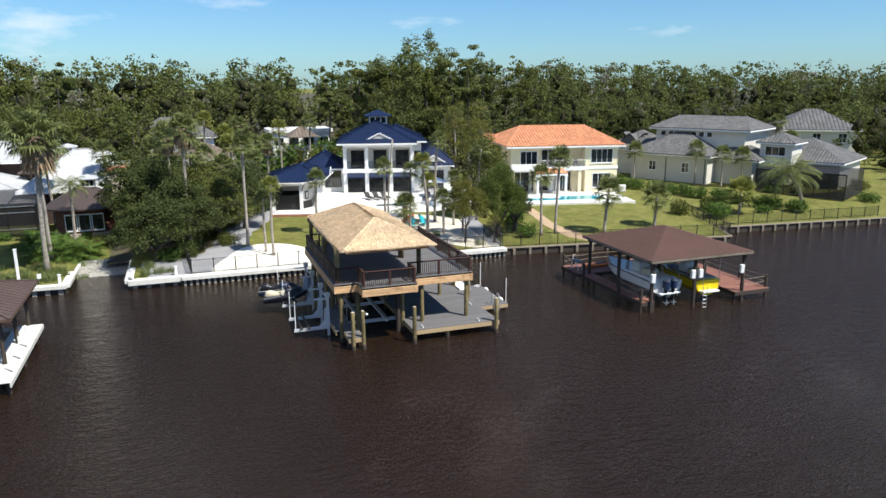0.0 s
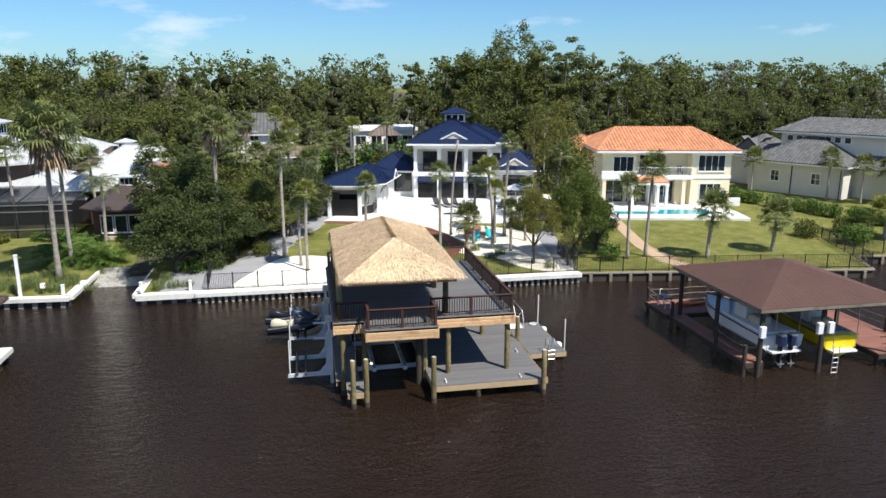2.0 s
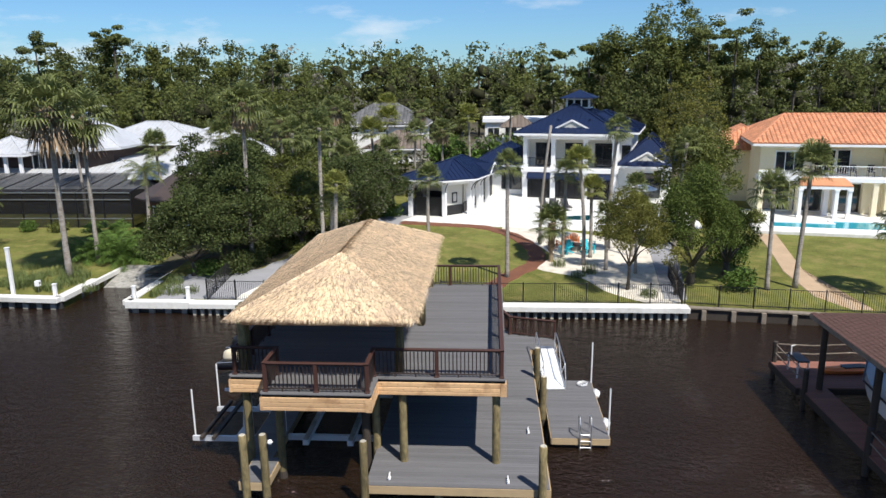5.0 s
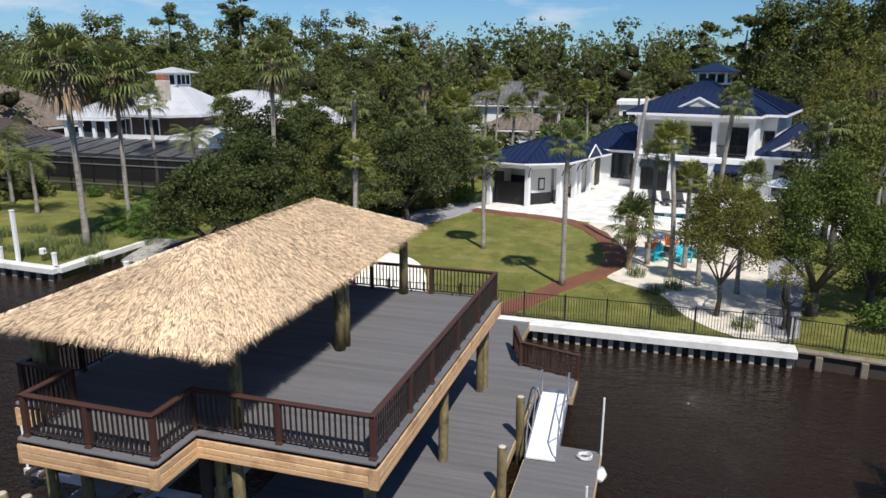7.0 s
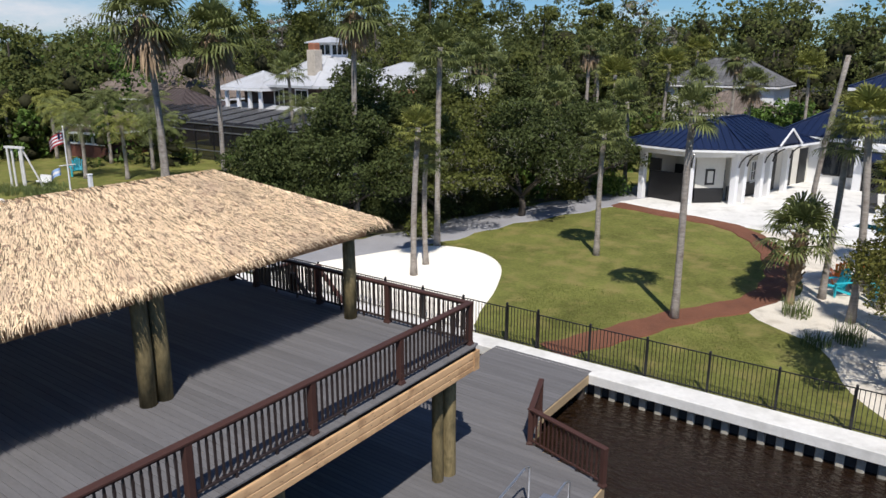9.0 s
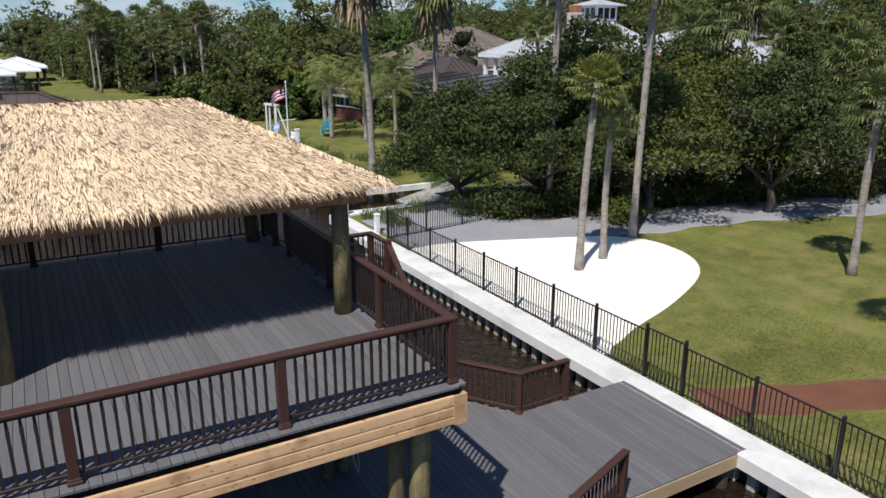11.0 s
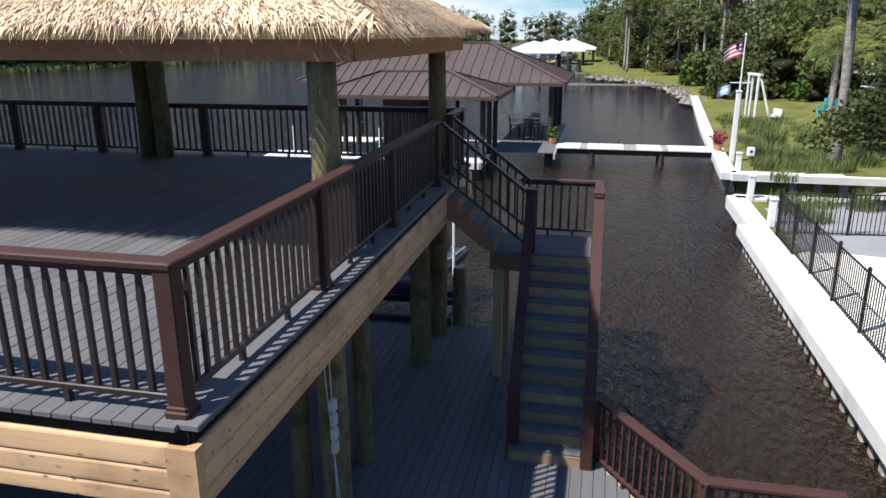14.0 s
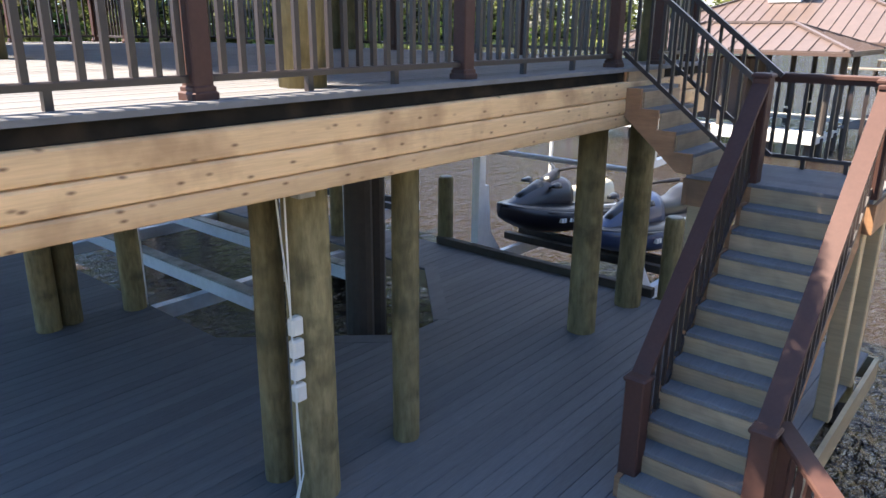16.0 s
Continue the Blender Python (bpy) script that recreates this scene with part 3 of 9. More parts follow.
def fence_run(p0, p1, base_z, height, label, pitch=0.115, post_at=1.83, joined=False, posts=None, mat_=None):
    """A black metal picket fence: posts, two rails and pickets."""
    p0, p1 = Vector((*p0, base_z)), Vector((*p1, base_z))
    L = (p1 - p0).length
    a = math.atan2(p1.y - p0.y, p1.x - p0.x)
    mm = mat_ or M_FENCE
    root = thing("metal_fence", label, "fence", at=Matrix.Translation(p0) @ Matrix.Rotation(a, 4, "Z"), kind="structure")
    pm = Mesh().cbox(-0.032, 0.032, -0.032, 0.032, -0.25, height + 0.05, 0.008).add(*_knob(height + 0.05)).data("post", mm)
    xs = posts if posts else [i * L / max(1, round(L / post_at)) for i in range(max(1, round(L / post_at)) + 1)]
    for x in xs:
        part("post", pm, mm, root).matrix_basis = Matrix.Translation((x, 0, 0))
    for z in (height - 0.03, 0.1):
        part("rail", Mesh().box(0, L, -0.014, 0.014, z - 0.014, z + 0.014), mm, root)
    n = int(L / pitch)
    if joined:
        k = Mesh()
        for i in range(n):
            x = (i + 0.5) * L / n
            k.box(x - 0.009, x + 0.009, -0.009, 0.009, 0.04, height - 0.02)
        part("pickets", k, mm, root, kind="stuff")
    else:
        pk = Mesh().box(-0.009, 0.009, -0.009, 0.009, 0.04, height - 0.02).data("picket", mm)
        for i in range(n):
            part("picket", pk, mm, root).matrix_basis = Matrix.Translation(((i + 0.5) * L / n, 0, 0))
    return root


def _knob(z):
    return ([(-0.04, -0.04, z), (0.04, -0.04, z), (0.04, 0.04, z), (-0.04, 0.04, z), (0, 0, z + 0.04)], [(0, 1, 4), (1, 2, 4), (2, 3, 4), (3, 0, 4), (3, 2, 1, 0)])


build_ground()
sheet("sand_patch", curve_poly([(-15.6, 7.6), (-13.8, 12.6), (-12.0, 15.4), (-9.6, 15.6), (-7.7, 14.3), (-6.3, 11.6), (-5.5, 9.2), (-5.0, 8.0), (-5.2, 7.22), (-12, 7.2)]), 0.05, M_SAND, "raked white sand patch with curved edge", "sand")
ribbon("driveway", [(-21, 10.5), (-18, 11.0), (-15.3, 12.6), (-13.6, 16.5), (-12.6, 21), (-10.6, 26), (-8.6, 31), (-7.5, 38)], 2.9, 0.03, M_DRIVE, "grey fine-gravel driveway under the oaks")
sheet("driveway_apron", [(-20.5, 7.6), (-15.3, 7.6), (-14.0, 11.5), (-16, 13.0), (-20.5, 12.6)], 0.035, M_DRIVE, "grey fine-gravel apron beside the seawall")
# Dark sheet that puts the oaks' shade into the ground colour.
sheet("oak_litter", [(-24, 13.2), (-16.4, 13.6), (-15.2, 17), (-14.4, 21), (-12.6, 26), (-10.6, 31), (-13, 36), (-24, 36)], 0.03, M_LITTERSHADE, "brown litter sheet with oak shade put into its colour")
ribbon("mulch_path", [(-1.7, 7.4), (-0.6, 9.6), (0.8, 12.6), (2.6, 15.6), (2.9, 18.6), (2.3, 21.5), (0.9, 24.6), (-1.3, 26.9), (-4.4, 27.7), (-8.2, 28.6)], 1.15, 0.045, M_MULCH, "curving red-brown bark mulch path")
sheet("shell_bed", curve_poly([(2.7, 14.5), (3.9, 17.5), (3.3, 20.4), (1.9, 23.6), (0.6, 26.8), (5, 25.8), (10, 22), (12, 17), (11.4, 11), (10.4, 7.6), (8.6, 7.6), (6.6, 9.6), (5.4, 12.4)], 4), 0.04, M_GRAVEL, "pale shell gravel bed under palms", "gravel")
# Grey strip laid where the cypress trees' shade darkens the ground.
sheet("shaded_drive", [(9.6, 8.0), (11.0, 8.2), (12.6, 17), (13.4, 22), (11.2, 20)], 0.06, M_DRIVE, "grey gravel strip standing in for cypress shade")
sheet("tan_path", [(20.6, 24.5), (19.6, 19), (18.6, 14), (18.4, 9), (19.5, 6.6), (20.6, 6.6), (19.6, 9.4), (19.9, 14), (20.9, 19), (22.0, 24.5)], 0.04, M_BRICKPATH, "tan paved garden path across the lawn", "path")
LAB = "white concrete seawall with grey pile heads above dark water"
seawall((-17.9, 6.75), (10.7, 6.75), LAB, back=0.44, stub=M_PILEHEAD)
seawall((-21.9, 7.05), (-17.9, 7.05), LAB, pitch=0.9, stub_w=0.34, cap_h=0.42)
seawall((-21.75, 14.6), (-21.75, 6.9), LAB, pitch=0.9, stub_w=0.34)
seawall((-26.5, 7.5), (-26.45, 14.8), LAB, pitch=0.9, stub_w=0.34)
seawall((-64, 10.3), (-40, 8.35), LAB, pitch=0.9, stub_w=0.34)
seawall((-40, 8.35), (-26.3, 7.5), LAB, pitch=0.9, stub_w=0.34)
WLAB = "weathered timber seawall with round marine piles"
for a, b in (((10.75, 6.85), (34.0, 3.5)), ((34.0, 3.5), (35.9, 7.6)), ((35.9, 7.6), (57, 5.2)), ((57, 5.2), (110, 7.5))):
    seawall(a, b, WLAB, cap_w=0.36, cap_h=0.1, cap_z=1.06, pitch=1.5, stub=M_GREYWOOD, cap=M_GREYWOOD, face=M_DARKWOOD, stub_w=0.26)
FLAB = "black metal picket fence along the seawall"
fence_run((-17.1, 7.25), (-3.25, 7.25), 1.05, 1.22, FLAB)
fence_run((-2.1, 7.25), (10.45, 7.25), 1.05, 1.22, FLAB)
fence_run((-3.25, 7.25), (-2.1, 7.25), 1.05, 1.3, "black metal picket gate between two stout posts", posts=[0, 1.15])
fence_run((10.45, 7.3), (10.9, 12.5), 1.1, 1.22, "black metal picket fence between two gardens", joined=True)
fence_run((10.6, 7.3), (34.2, 4.0), 1.05, 1.15, "black metal picket fence beside the neighbouring lawn", joined=True)
fence_run((34.2, 4.0), (37.5, 14.0), 1.1, 1.15, "black metal picket fence at the end of a lawn", joined=True)
fence_run((37, 8.2), (57, 6.2), 1.1, 1.1, "low black metal fence along a garden edge", joined=True)
fence_run((-17.1, 7.25), (-17.6, 14.5), 1.05, 1.22, "black metal picket fence beside the driveway", joined=True)
# Concrete boat ramp in the inlet
part("boat_ramp", Mesh().add([(-26.2, 9.5, -0.3), (-21.9, 9.5, -0.3), (-21.9, 15.2, 1.12), (-26.2, 15.2, 1.12), (-26.2, 9.5, -1.5), (-21.9, 9.5, -1.5), (-21.9, 15.2, -1.5), (-26.2, 15.2, -1.5)],
     [(0, 1, 2, 3), (0, 4, 5, 1), (1, 5, 6, 2), (2, 6, 7, 3), (3, 7, 4, 0)]), M_CONCDK)
tagged(bpy.data.objects["boat_ramp"], "grey concrete boat ramp sloping into the inlet", "ramp", kind="structure")
# White mooring posts on the seawall corners
for x, y, h in ((-21.6, 7.35, 0.75), (-18.3, 7.35, 0.7), (-26.8, 7.8, 0.7), (-29.6, 8.0, 2.9), (-31.2, 8.3, 0.6)):
    mp_ = thing("mooring_post", "white square post on the seawall cap", "post", "mooring posts", at=Matrix.Translation((x, y, CAP_Z - 0.02)))
    part("shaft", Mesh().cbox(-0.1, 0.1, -0.1, 0.1, -0.1, h, 0.02), M_PVC, mp_)
    part("cap", Mesh().cbox(-0.125, 0.125, -0.125, 0.125, h, h + 0.05, 0.02), M_PVC, mp_)

# The two-storey boat dock
def plank_run(root, x0, x1, y0, y1, z, material, pitch=0.14, holes=(), thick=0.035, name="plank"):
    """Boards that run along x, one object each, sharing meshes of equal length."""
    cache = {}
    n = max(1, round((y1 - y0) / pitch))
    w = (y1 - y0) / n
    for i in range(n):
        yc = y0 + (i + 0.5) * w
        spans = [(x0(yc) if callable(x0) else x0, x1(yc) if callable(x1) else x1)]
        for hx0, hx1, hy0, hy1 in holes:
            if hy0 < yc < hy1:
                spans = [s for a, b in spans for s in ((a, min(b, hx0)), (max(a, hx1), b)) if s[1] - s[0] > 0.05]
        for a, b in spans:
            key = round(b - a, 2)
            if key not in cache:
                cache[key] = Mesh().cbox(0, key, -w / 2 + 0.0025, w / 2 - 0.0025, -thick, 0, 0.004).data("plank", material)
            ob = part(name, cache[key], material, root)
            ob.matrix_basis = Matrix.Translation((a, yc, z + random.uniform(-0.0015, 0.0015)))


BAL = Mesh()
BAL.loft([[(-w, -w * 0.9, z), (w, -w * 0.9, z), (w, w * 0.9, z), (-w, w * 0.9, z)] for w, z in ((0.017, 0.12), (0.017, 0.72), (0.02, 0.78), (0.017, 0.84), (0.012, 0.98))])
BAL_DATA = BAL.data("baluster", M_BAL)
BALB_DATA = BAL.data("baluster", M_RAIL)
POST = Mesh().cbox(-0.06, 0.06, -0.06, 0.06, 0, 1.0, 0.008)
POST.cbox(-0.08, 0.08, -0.08, 0.08, 0.0, 0.05, 0.012).cbox(-0.07, 0.07, -0.07, 0.07, 0.05, 0.08, 0.01)
POST_DATA = POST.data("post", M_RAIL)


def railing(p0, p1, z, posts, label, height=0.97, bal=None, pitch=0.125, cap_ext=0.07):
    """A deck railing on the line p0 to p1: posts, cap, lower rail, balusters and little feet."""
    p0, p1 = Vector((*p0, z)), Vector((*p1, z))
    L = (p1 - p0).length
    a = math.atan2(p1.y - p0.y, p1.x - p0.x)
    root = thing("deck_railing", label, "railing", "railings of the dock", at=Matrix.Translation(p0) @ Matrix.Rotation(a, 4, "Z"))
    s = height / 1.03
    up = 0.004 if abs(p1.y - p0.y) > abs(p1.x - p0.x) else 0.0
    part("cap_rail", Mesh().cbox(-cap_ext, L + cap_ext, -0.07, 0.07, height - 0.035, height + up, 0.01), M_RAIL, root)
    part("upper_rail", Mesh().box(0, L, -0.02, 0.02, height - 0.09, height - 0.035), M_RAIL, root)
    part("lower_rail", Mesh().cbox(0, L, -0.022, 0.022, 0.09, 0.13, 0.008), M_RAIL if bal else M_BAL, root)
    for x in posts:
        part("post", POST_DATA, M_RAIL, root).matrix_basis = Matrix.Translation((x, 0, 0)) @ Matrix.Diagonal((1, 1, s, 1))
    n = int(L / pitch)
    for i in range(n):
        x = (i + 0.5) * L / n
        if all(abs(x - q) > 0.07 for q in posts):
            part("baluster", BALB_DATA if bal else BAL_DATA, M_BAL, root).matrix_basis = Matrix.Translation((x, 0, 0)) @ Matrix.Diagonal((1, 1, s, 1))
    edges = sorted(set([0] + list(posts) + [L]))
    for a_, b_ in zip(edges, edges[1:]):
        if b_ - a_ > 1.0:
            for k in (1 / 3, 2 / 3):
                x = a_ + (b_ - a_) * k
                part("foot", Mesh().box(x - 0.02, x + 0.02, -0.02, 0.02, 0, 0.09), M_BAL, root)
    return root


def fascia(p0, p1, label, edge=True):
    """The edge of the upper deck: a dark rim and three lapped pine boards, from p0 to p1 with the outside on the right."""
    p0, p1 = Vector((*p0, DECK_Z)), Vector((*p1, DECK_Z))
    L = (p1 - p0).length
    a = math.atan2(p1.y - p0.y, p1.x - p0.x)
    root = thing("deck_fascia", label, "deck edge", "deck edges", at=Matrix.Translation(p0) @ Matrix.Rotation(a, 4, "Z"), kind="structure")
    if edge:
        up = 0.003 if abs(p1.y - p0.y) > 0.1 else 0.0
        part("edge_board", Mesh().cbox(-0.06, L + 0.06, -0.11, 0.06, -0.038, 0.002 + up, 0.008), M_DECK, root)
    part("rim_strip", Mesh().box(-0.035, L + 0.035, -0.05, 0.02, -0.135, -0.042), M_RUBBER, root, "black waterproof strip")
    z1 = -0.137
    for k, tall in enumerate((0.165, 0.153, 0.125)):
        y = -0.07 - 0.003 * k
        prof = [(0.02, 0.0), (0.0, 0.0), (-0.012, -0.006), (-0.019, -0.02), (-0.021, -0.06), (-0.022, -tall + 0.03), (-0.02, -tall + 0.012), (-0.008, -tall + 0.004), (0.02, -tall + 0.004)]
        m = Mesh().loft([[(x, y + d, z1 + h) for d, h in prof] for x in (-0.02, L + 0.02)])
        part("board", m, M_PINE, root)
        z1 -= tall
    part("corner_board", Mesh().box(L - 0.1, L + 0.1, -0.112, -0.02, z1, -0.137), M_PINE, root)
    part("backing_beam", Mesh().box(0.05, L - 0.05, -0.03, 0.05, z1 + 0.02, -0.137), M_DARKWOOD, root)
    return root


UX0, UX1, UY0, UY1, BX0, BX1, BY = -8.85, 0.06, -10.85, 0.06, -7.4, -4.1, -12.15
upper = thing("upper_deck", "grey composite upper deck with a bumped-out front bay", "deck", kind="structure")
plank_run(upper, UX0 + 0.02, UX1 + 0.1, UY0 + 0.02, UY1 - 0.02, DECK_Z, M_DECK)
plank_run(upper, BX0 + 0.02, BX1 - 0.02, BY + 0.02, UY0 + 0.02, DECK_Z, M_DECK)
# Unseen sheet, added to stop sun falling through the plank gaps.
part("under_sheet", Mesh().box(UX0 + 0.05, UX1 - 0.05, UY0 + 0.05, UY1 - 0.05, DECK_Z - 0.041, DECK_Z - 0.037).box(BX0 + 0.05, BX1 - 0.05, BY + 0.05, UY0 + 0.05, DECK_Z - 0.041, DECK_Z - 0.037), M_RUBBER, upper, "unseen black sheet added to block sun between planks")
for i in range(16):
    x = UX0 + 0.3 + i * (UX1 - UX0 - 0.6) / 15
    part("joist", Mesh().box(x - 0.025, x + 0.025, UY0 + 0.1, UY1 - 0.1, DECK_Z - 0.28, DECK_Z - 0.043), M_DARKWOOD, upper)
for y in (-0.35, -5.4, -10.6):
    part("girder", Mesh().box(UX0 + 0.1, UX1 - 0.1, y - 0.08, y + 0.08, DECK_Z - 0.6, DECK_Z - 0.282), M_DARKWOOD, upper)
FL = "dark rim over three lapped knotty pine boards on the deck edge"
for a, b in (((UX1, UY0), (UX1, UY1)), ((UX1, UY1), (UX0, UY1)), ((UX0, UY1), (UX0, UY0)), ((UX0, UY0), (BX0, UY0)), ((BX0, UY0), (BX0, BY)), ((BX0, BY), (BX1, BY)), ((BX1, BY), (BX1, UY0)), ((BX1, UY0), (UX1, UY0))):
    fascia(a, b, FL, edge=a[0] != UX1 or b[0] != UX1)
RL = "brown deck railing with black balusters and a wide cap"
railing((0, 0), (-6.88, 0), DECK_Z, [0, 2.28, 4.5, 6.88], RL)
railing((-7.86, 0), (-8.78, 0), DECK_Z, [0], RL)
railing((0, -10.78), (0, 0), DECK_Z, [0, 2.15, 3.75, 6.1, 8.4], RL)
railing((-4.15, -10.78), (0, -10.78), DECK_Z, [0, 2.05], RL)
railing((-4.15, -12.08), (-4.15, -10.78), DECK_Z, [0], RL)
railing((-7.35, -12.08), (-4.15, -12.08), DECK_Z, [0, 1.6], RL)
railing((-7.35, -10.78), (-7.35, -12.08), DECK_Z, [0], RL)
railing((-8.78, -10.78), (-7.35, -10.78), DECK_Z, [0], RL)
railing((-8.78, 0), (-8.78, -10.78), DECK_Z, [0, 2.4, 4.85, 7.1, 9.0], RL)

# Lower deck with the boat slip
FRONT_Y = -12.2
SLIP_E = lambda y: -4.3 if y < -3.2 else -4.3 - (y + 3.2) / 1.35 * 1.35
SLIP_W = lambda y: -7.52 if y < -10.6 else (-7.74 if y < -3.15 else -7.74 + (y + 3.15) / 1.3 * 1.26)


def low_x0(y):
    if y < -10.6:
        return -8.38
    return -8.85 if y < 2.45 else (-5.0 + (y - 2.45) / 1.15 * 1.75 if y < 3.6 else -3.25)


def low_x1(y):
    if y < -0.2:
        return 1.5
    if y < 1.25:
        return 2.75
    return 2.75 - (y - 1.25) / 0.6 * 2.1 if y < 1.85 else (0.65 - (y - 1.85) / 1.5 * 0.55 if y < 3.35 else 0.1)


lower = thing("lower_deck", "grey composite lower deck with an open boat slip", "deck", kind="structure")
plank_run(lower, SLIP_E, low_x1, FRONT_Y, -1.85, LOW_Z, M_DECK)
plank_run(lower, low_x0, SLIP_W, FRONT_Y, -1.85, LOW_Z, M_DECK)
plank_run(lower, low_x0, low_x1, -1.85, 6.62, LOW_Z, M_DECK)
for a, b in (((-4.25, FRONT_Y), (1.52, FRONT_Y)), ((1.52, FRONT_Y), (1.52, -0.2)), ((1.52, -0.2), (2.77, -0.2)), ((2.77, -0.2), (2.77, 1.25)), ((2.77, 1.25), (0.65, 1.85)), ((0.65, 1.85), (0.1, 3.35)),
             ((0.1, 3.35), (0.1, 6.6)), ((-3.27, 6.6), (-3.27, 3.6)), ((-3.27, 3.6), (-5.0, 2.47)), ((-5.0, 2.47), (-8.87, 2.47)), ((-8.87, 2.47), (-8.87, -10.6)), ((-8.4, FRONT_Y), (-7.5, FRONT_Y)), ((-7.5, FRONT_Y), (-7.5, -10.6)), ((-8.4, -10.6), (-8.4, FRONT_Y)),
             ((-4.28, -3.2), (-4.28, FRONT_Y)), ((-4.28, -3.2), (-5.65, -1.85)), ((-5.65, -1.85), (-6.46, -1.85)), ((-6.46, -1.85), (-7.76, -3.15)), ((-7.76, -3.15), (-7.76, -10.6))):
    part("rim_board", Mesh().beam((*a, LOW_Z - 0.17), (*b, LOW_Z - 0.17), 0.045, 0.27), M_FASCIA, lower)
for a, b in (((-4.22, -3.35), (-5.68, -1.82)), ((-6.42, -1.82), (-7.86, -3.26))):
    part("edge_board", Mesh().beam((*a, LOW_Z - 0.014), (*b, LOW_Z - 0.014), 0.2, 0.036), M_DECK, lower)
for i in range(9):
    y = -11.8 + i * 1.5
    part("joist", Mesh().box(-4.15, 1.45, y - 0.03, y + 0.03, LOW_Z - 0.28, LOW_Z - 0.04), M_DARKWOOD, lower)
part("curb", Mesh().cbox(-8.95, -8.83, -4.0, -0.2, LOW_Z, LOW_Z + 0.12, 0.01), M_DARKWOOD, lower)


UNDER = DECK_Z - 0.6


def pile(x, y, top, r=0.15, label="round treated timber pile, weathered olive brown"):
    root = thing("timber_pile", label, "pile", "dock piles", at=Matrix.Translation((x, y, 0)))
    m = Mesh()
    lean = (random.uniform(-0.03, 0.03), random.uniform(-0.03, 0.03))
    n = 12
    k = 7
    pts = [(lean[0] * i / k + random.uniform(-0.004, 0.004), lean[1] * i / k + random.uniform(-0.004, 0.004), -1.6 + (top + 1.6) * i / k) for i in range(k + 1)]
    m.tube(pts + [(pts[-1][0], pts[-1][1], top + 0.03)], [r * 1.06 - r * 0.1 * i / k for i in range(k + 1)] + [r * 0.8], n)
    m.smooth = True
    part("shaft", m, M_PILE, root)
    part("wet_foot", Mesh().tube([(0, 0, -1.0), (lean[0] * 0.4, lean[1] * 0.4, 0.25), (lean[0] * 0.5, lean[1] * 0.5, 0.62)], [r * 1.12, r * 1.09, r * 1.04], n, caps=False), M_DARKWOOD, root, "dark wet foot at the waterline")
    if 1.0 < top < UNDER:
        x, y = pts[-1][:2]
        part("cut_top", Mesh().tube([(x, y, top + 0.031), (x, y, top + 0.04)], [r * 0.78, r * 0.7], n), M_PILEHEAD, root, "pale sawn top")
    return root


for x, y in ((-0.3, -0.35), (-0.2, -5.4), (-0.15, -10.65), (-3.22, -0.33), (-3.12, -5.1), (-3.24, -10.65), (-4.22, -0.36), (-4.15, -5.0), (-4.3, -9.8),
             (-7.3, -0.36), (-8.44, -0.36), (-8.45, -5.5), (-8.1, -5.6), (-8.5, -10.6), (-7.45, -10.6)):
    pile(x, y, UNDER, 0.115 if x == -4.22 else (0.168 if y > -1 else 0.14))
pile(-3.12, -0.72, UNDER, 0.115)
pile(-0.3, -0.7, UNDER, 0.13)
pile(-3.4, -5.15, UNDER, 0.13)
for x, y, t in ((1.25, -12.34, 2.65), (-4.3, -12.35, 2.7), (-8.15, -12.25, 2.75), (-7.5, -12.2, 2.75), (1.64, -3.55, 2.45), (1.68, -6.35, 2.35), (-8.3, -11.6, 1.0)):
    pile(x, y, t, 0.13)
for x, y in ((1.0, -9.0), (1.0, -5.5), (1.0, -1.0), (2.5, 1.0), (-0.1, 3.5), (-3.1, 3.7), (-3.1, 6.2), (-0.1, 6.2), (-2, -12.0), (-5.2, 2.2), (-8.6, 2.2)):
    pile(x, y, LOW_Z - 0.3, 0.13, "short dark pile under the lower deck")

# Thatched roof with its posts
TX0, TX1, TY0, TY1, TZ0, TZ1 = -8.5, -2.72, -11.75, 0.42, 6.5, 7.7
tiki = thing("thatched_roof", "hipped palm-thatch roof of golden straw with ragged eaves", "roof")


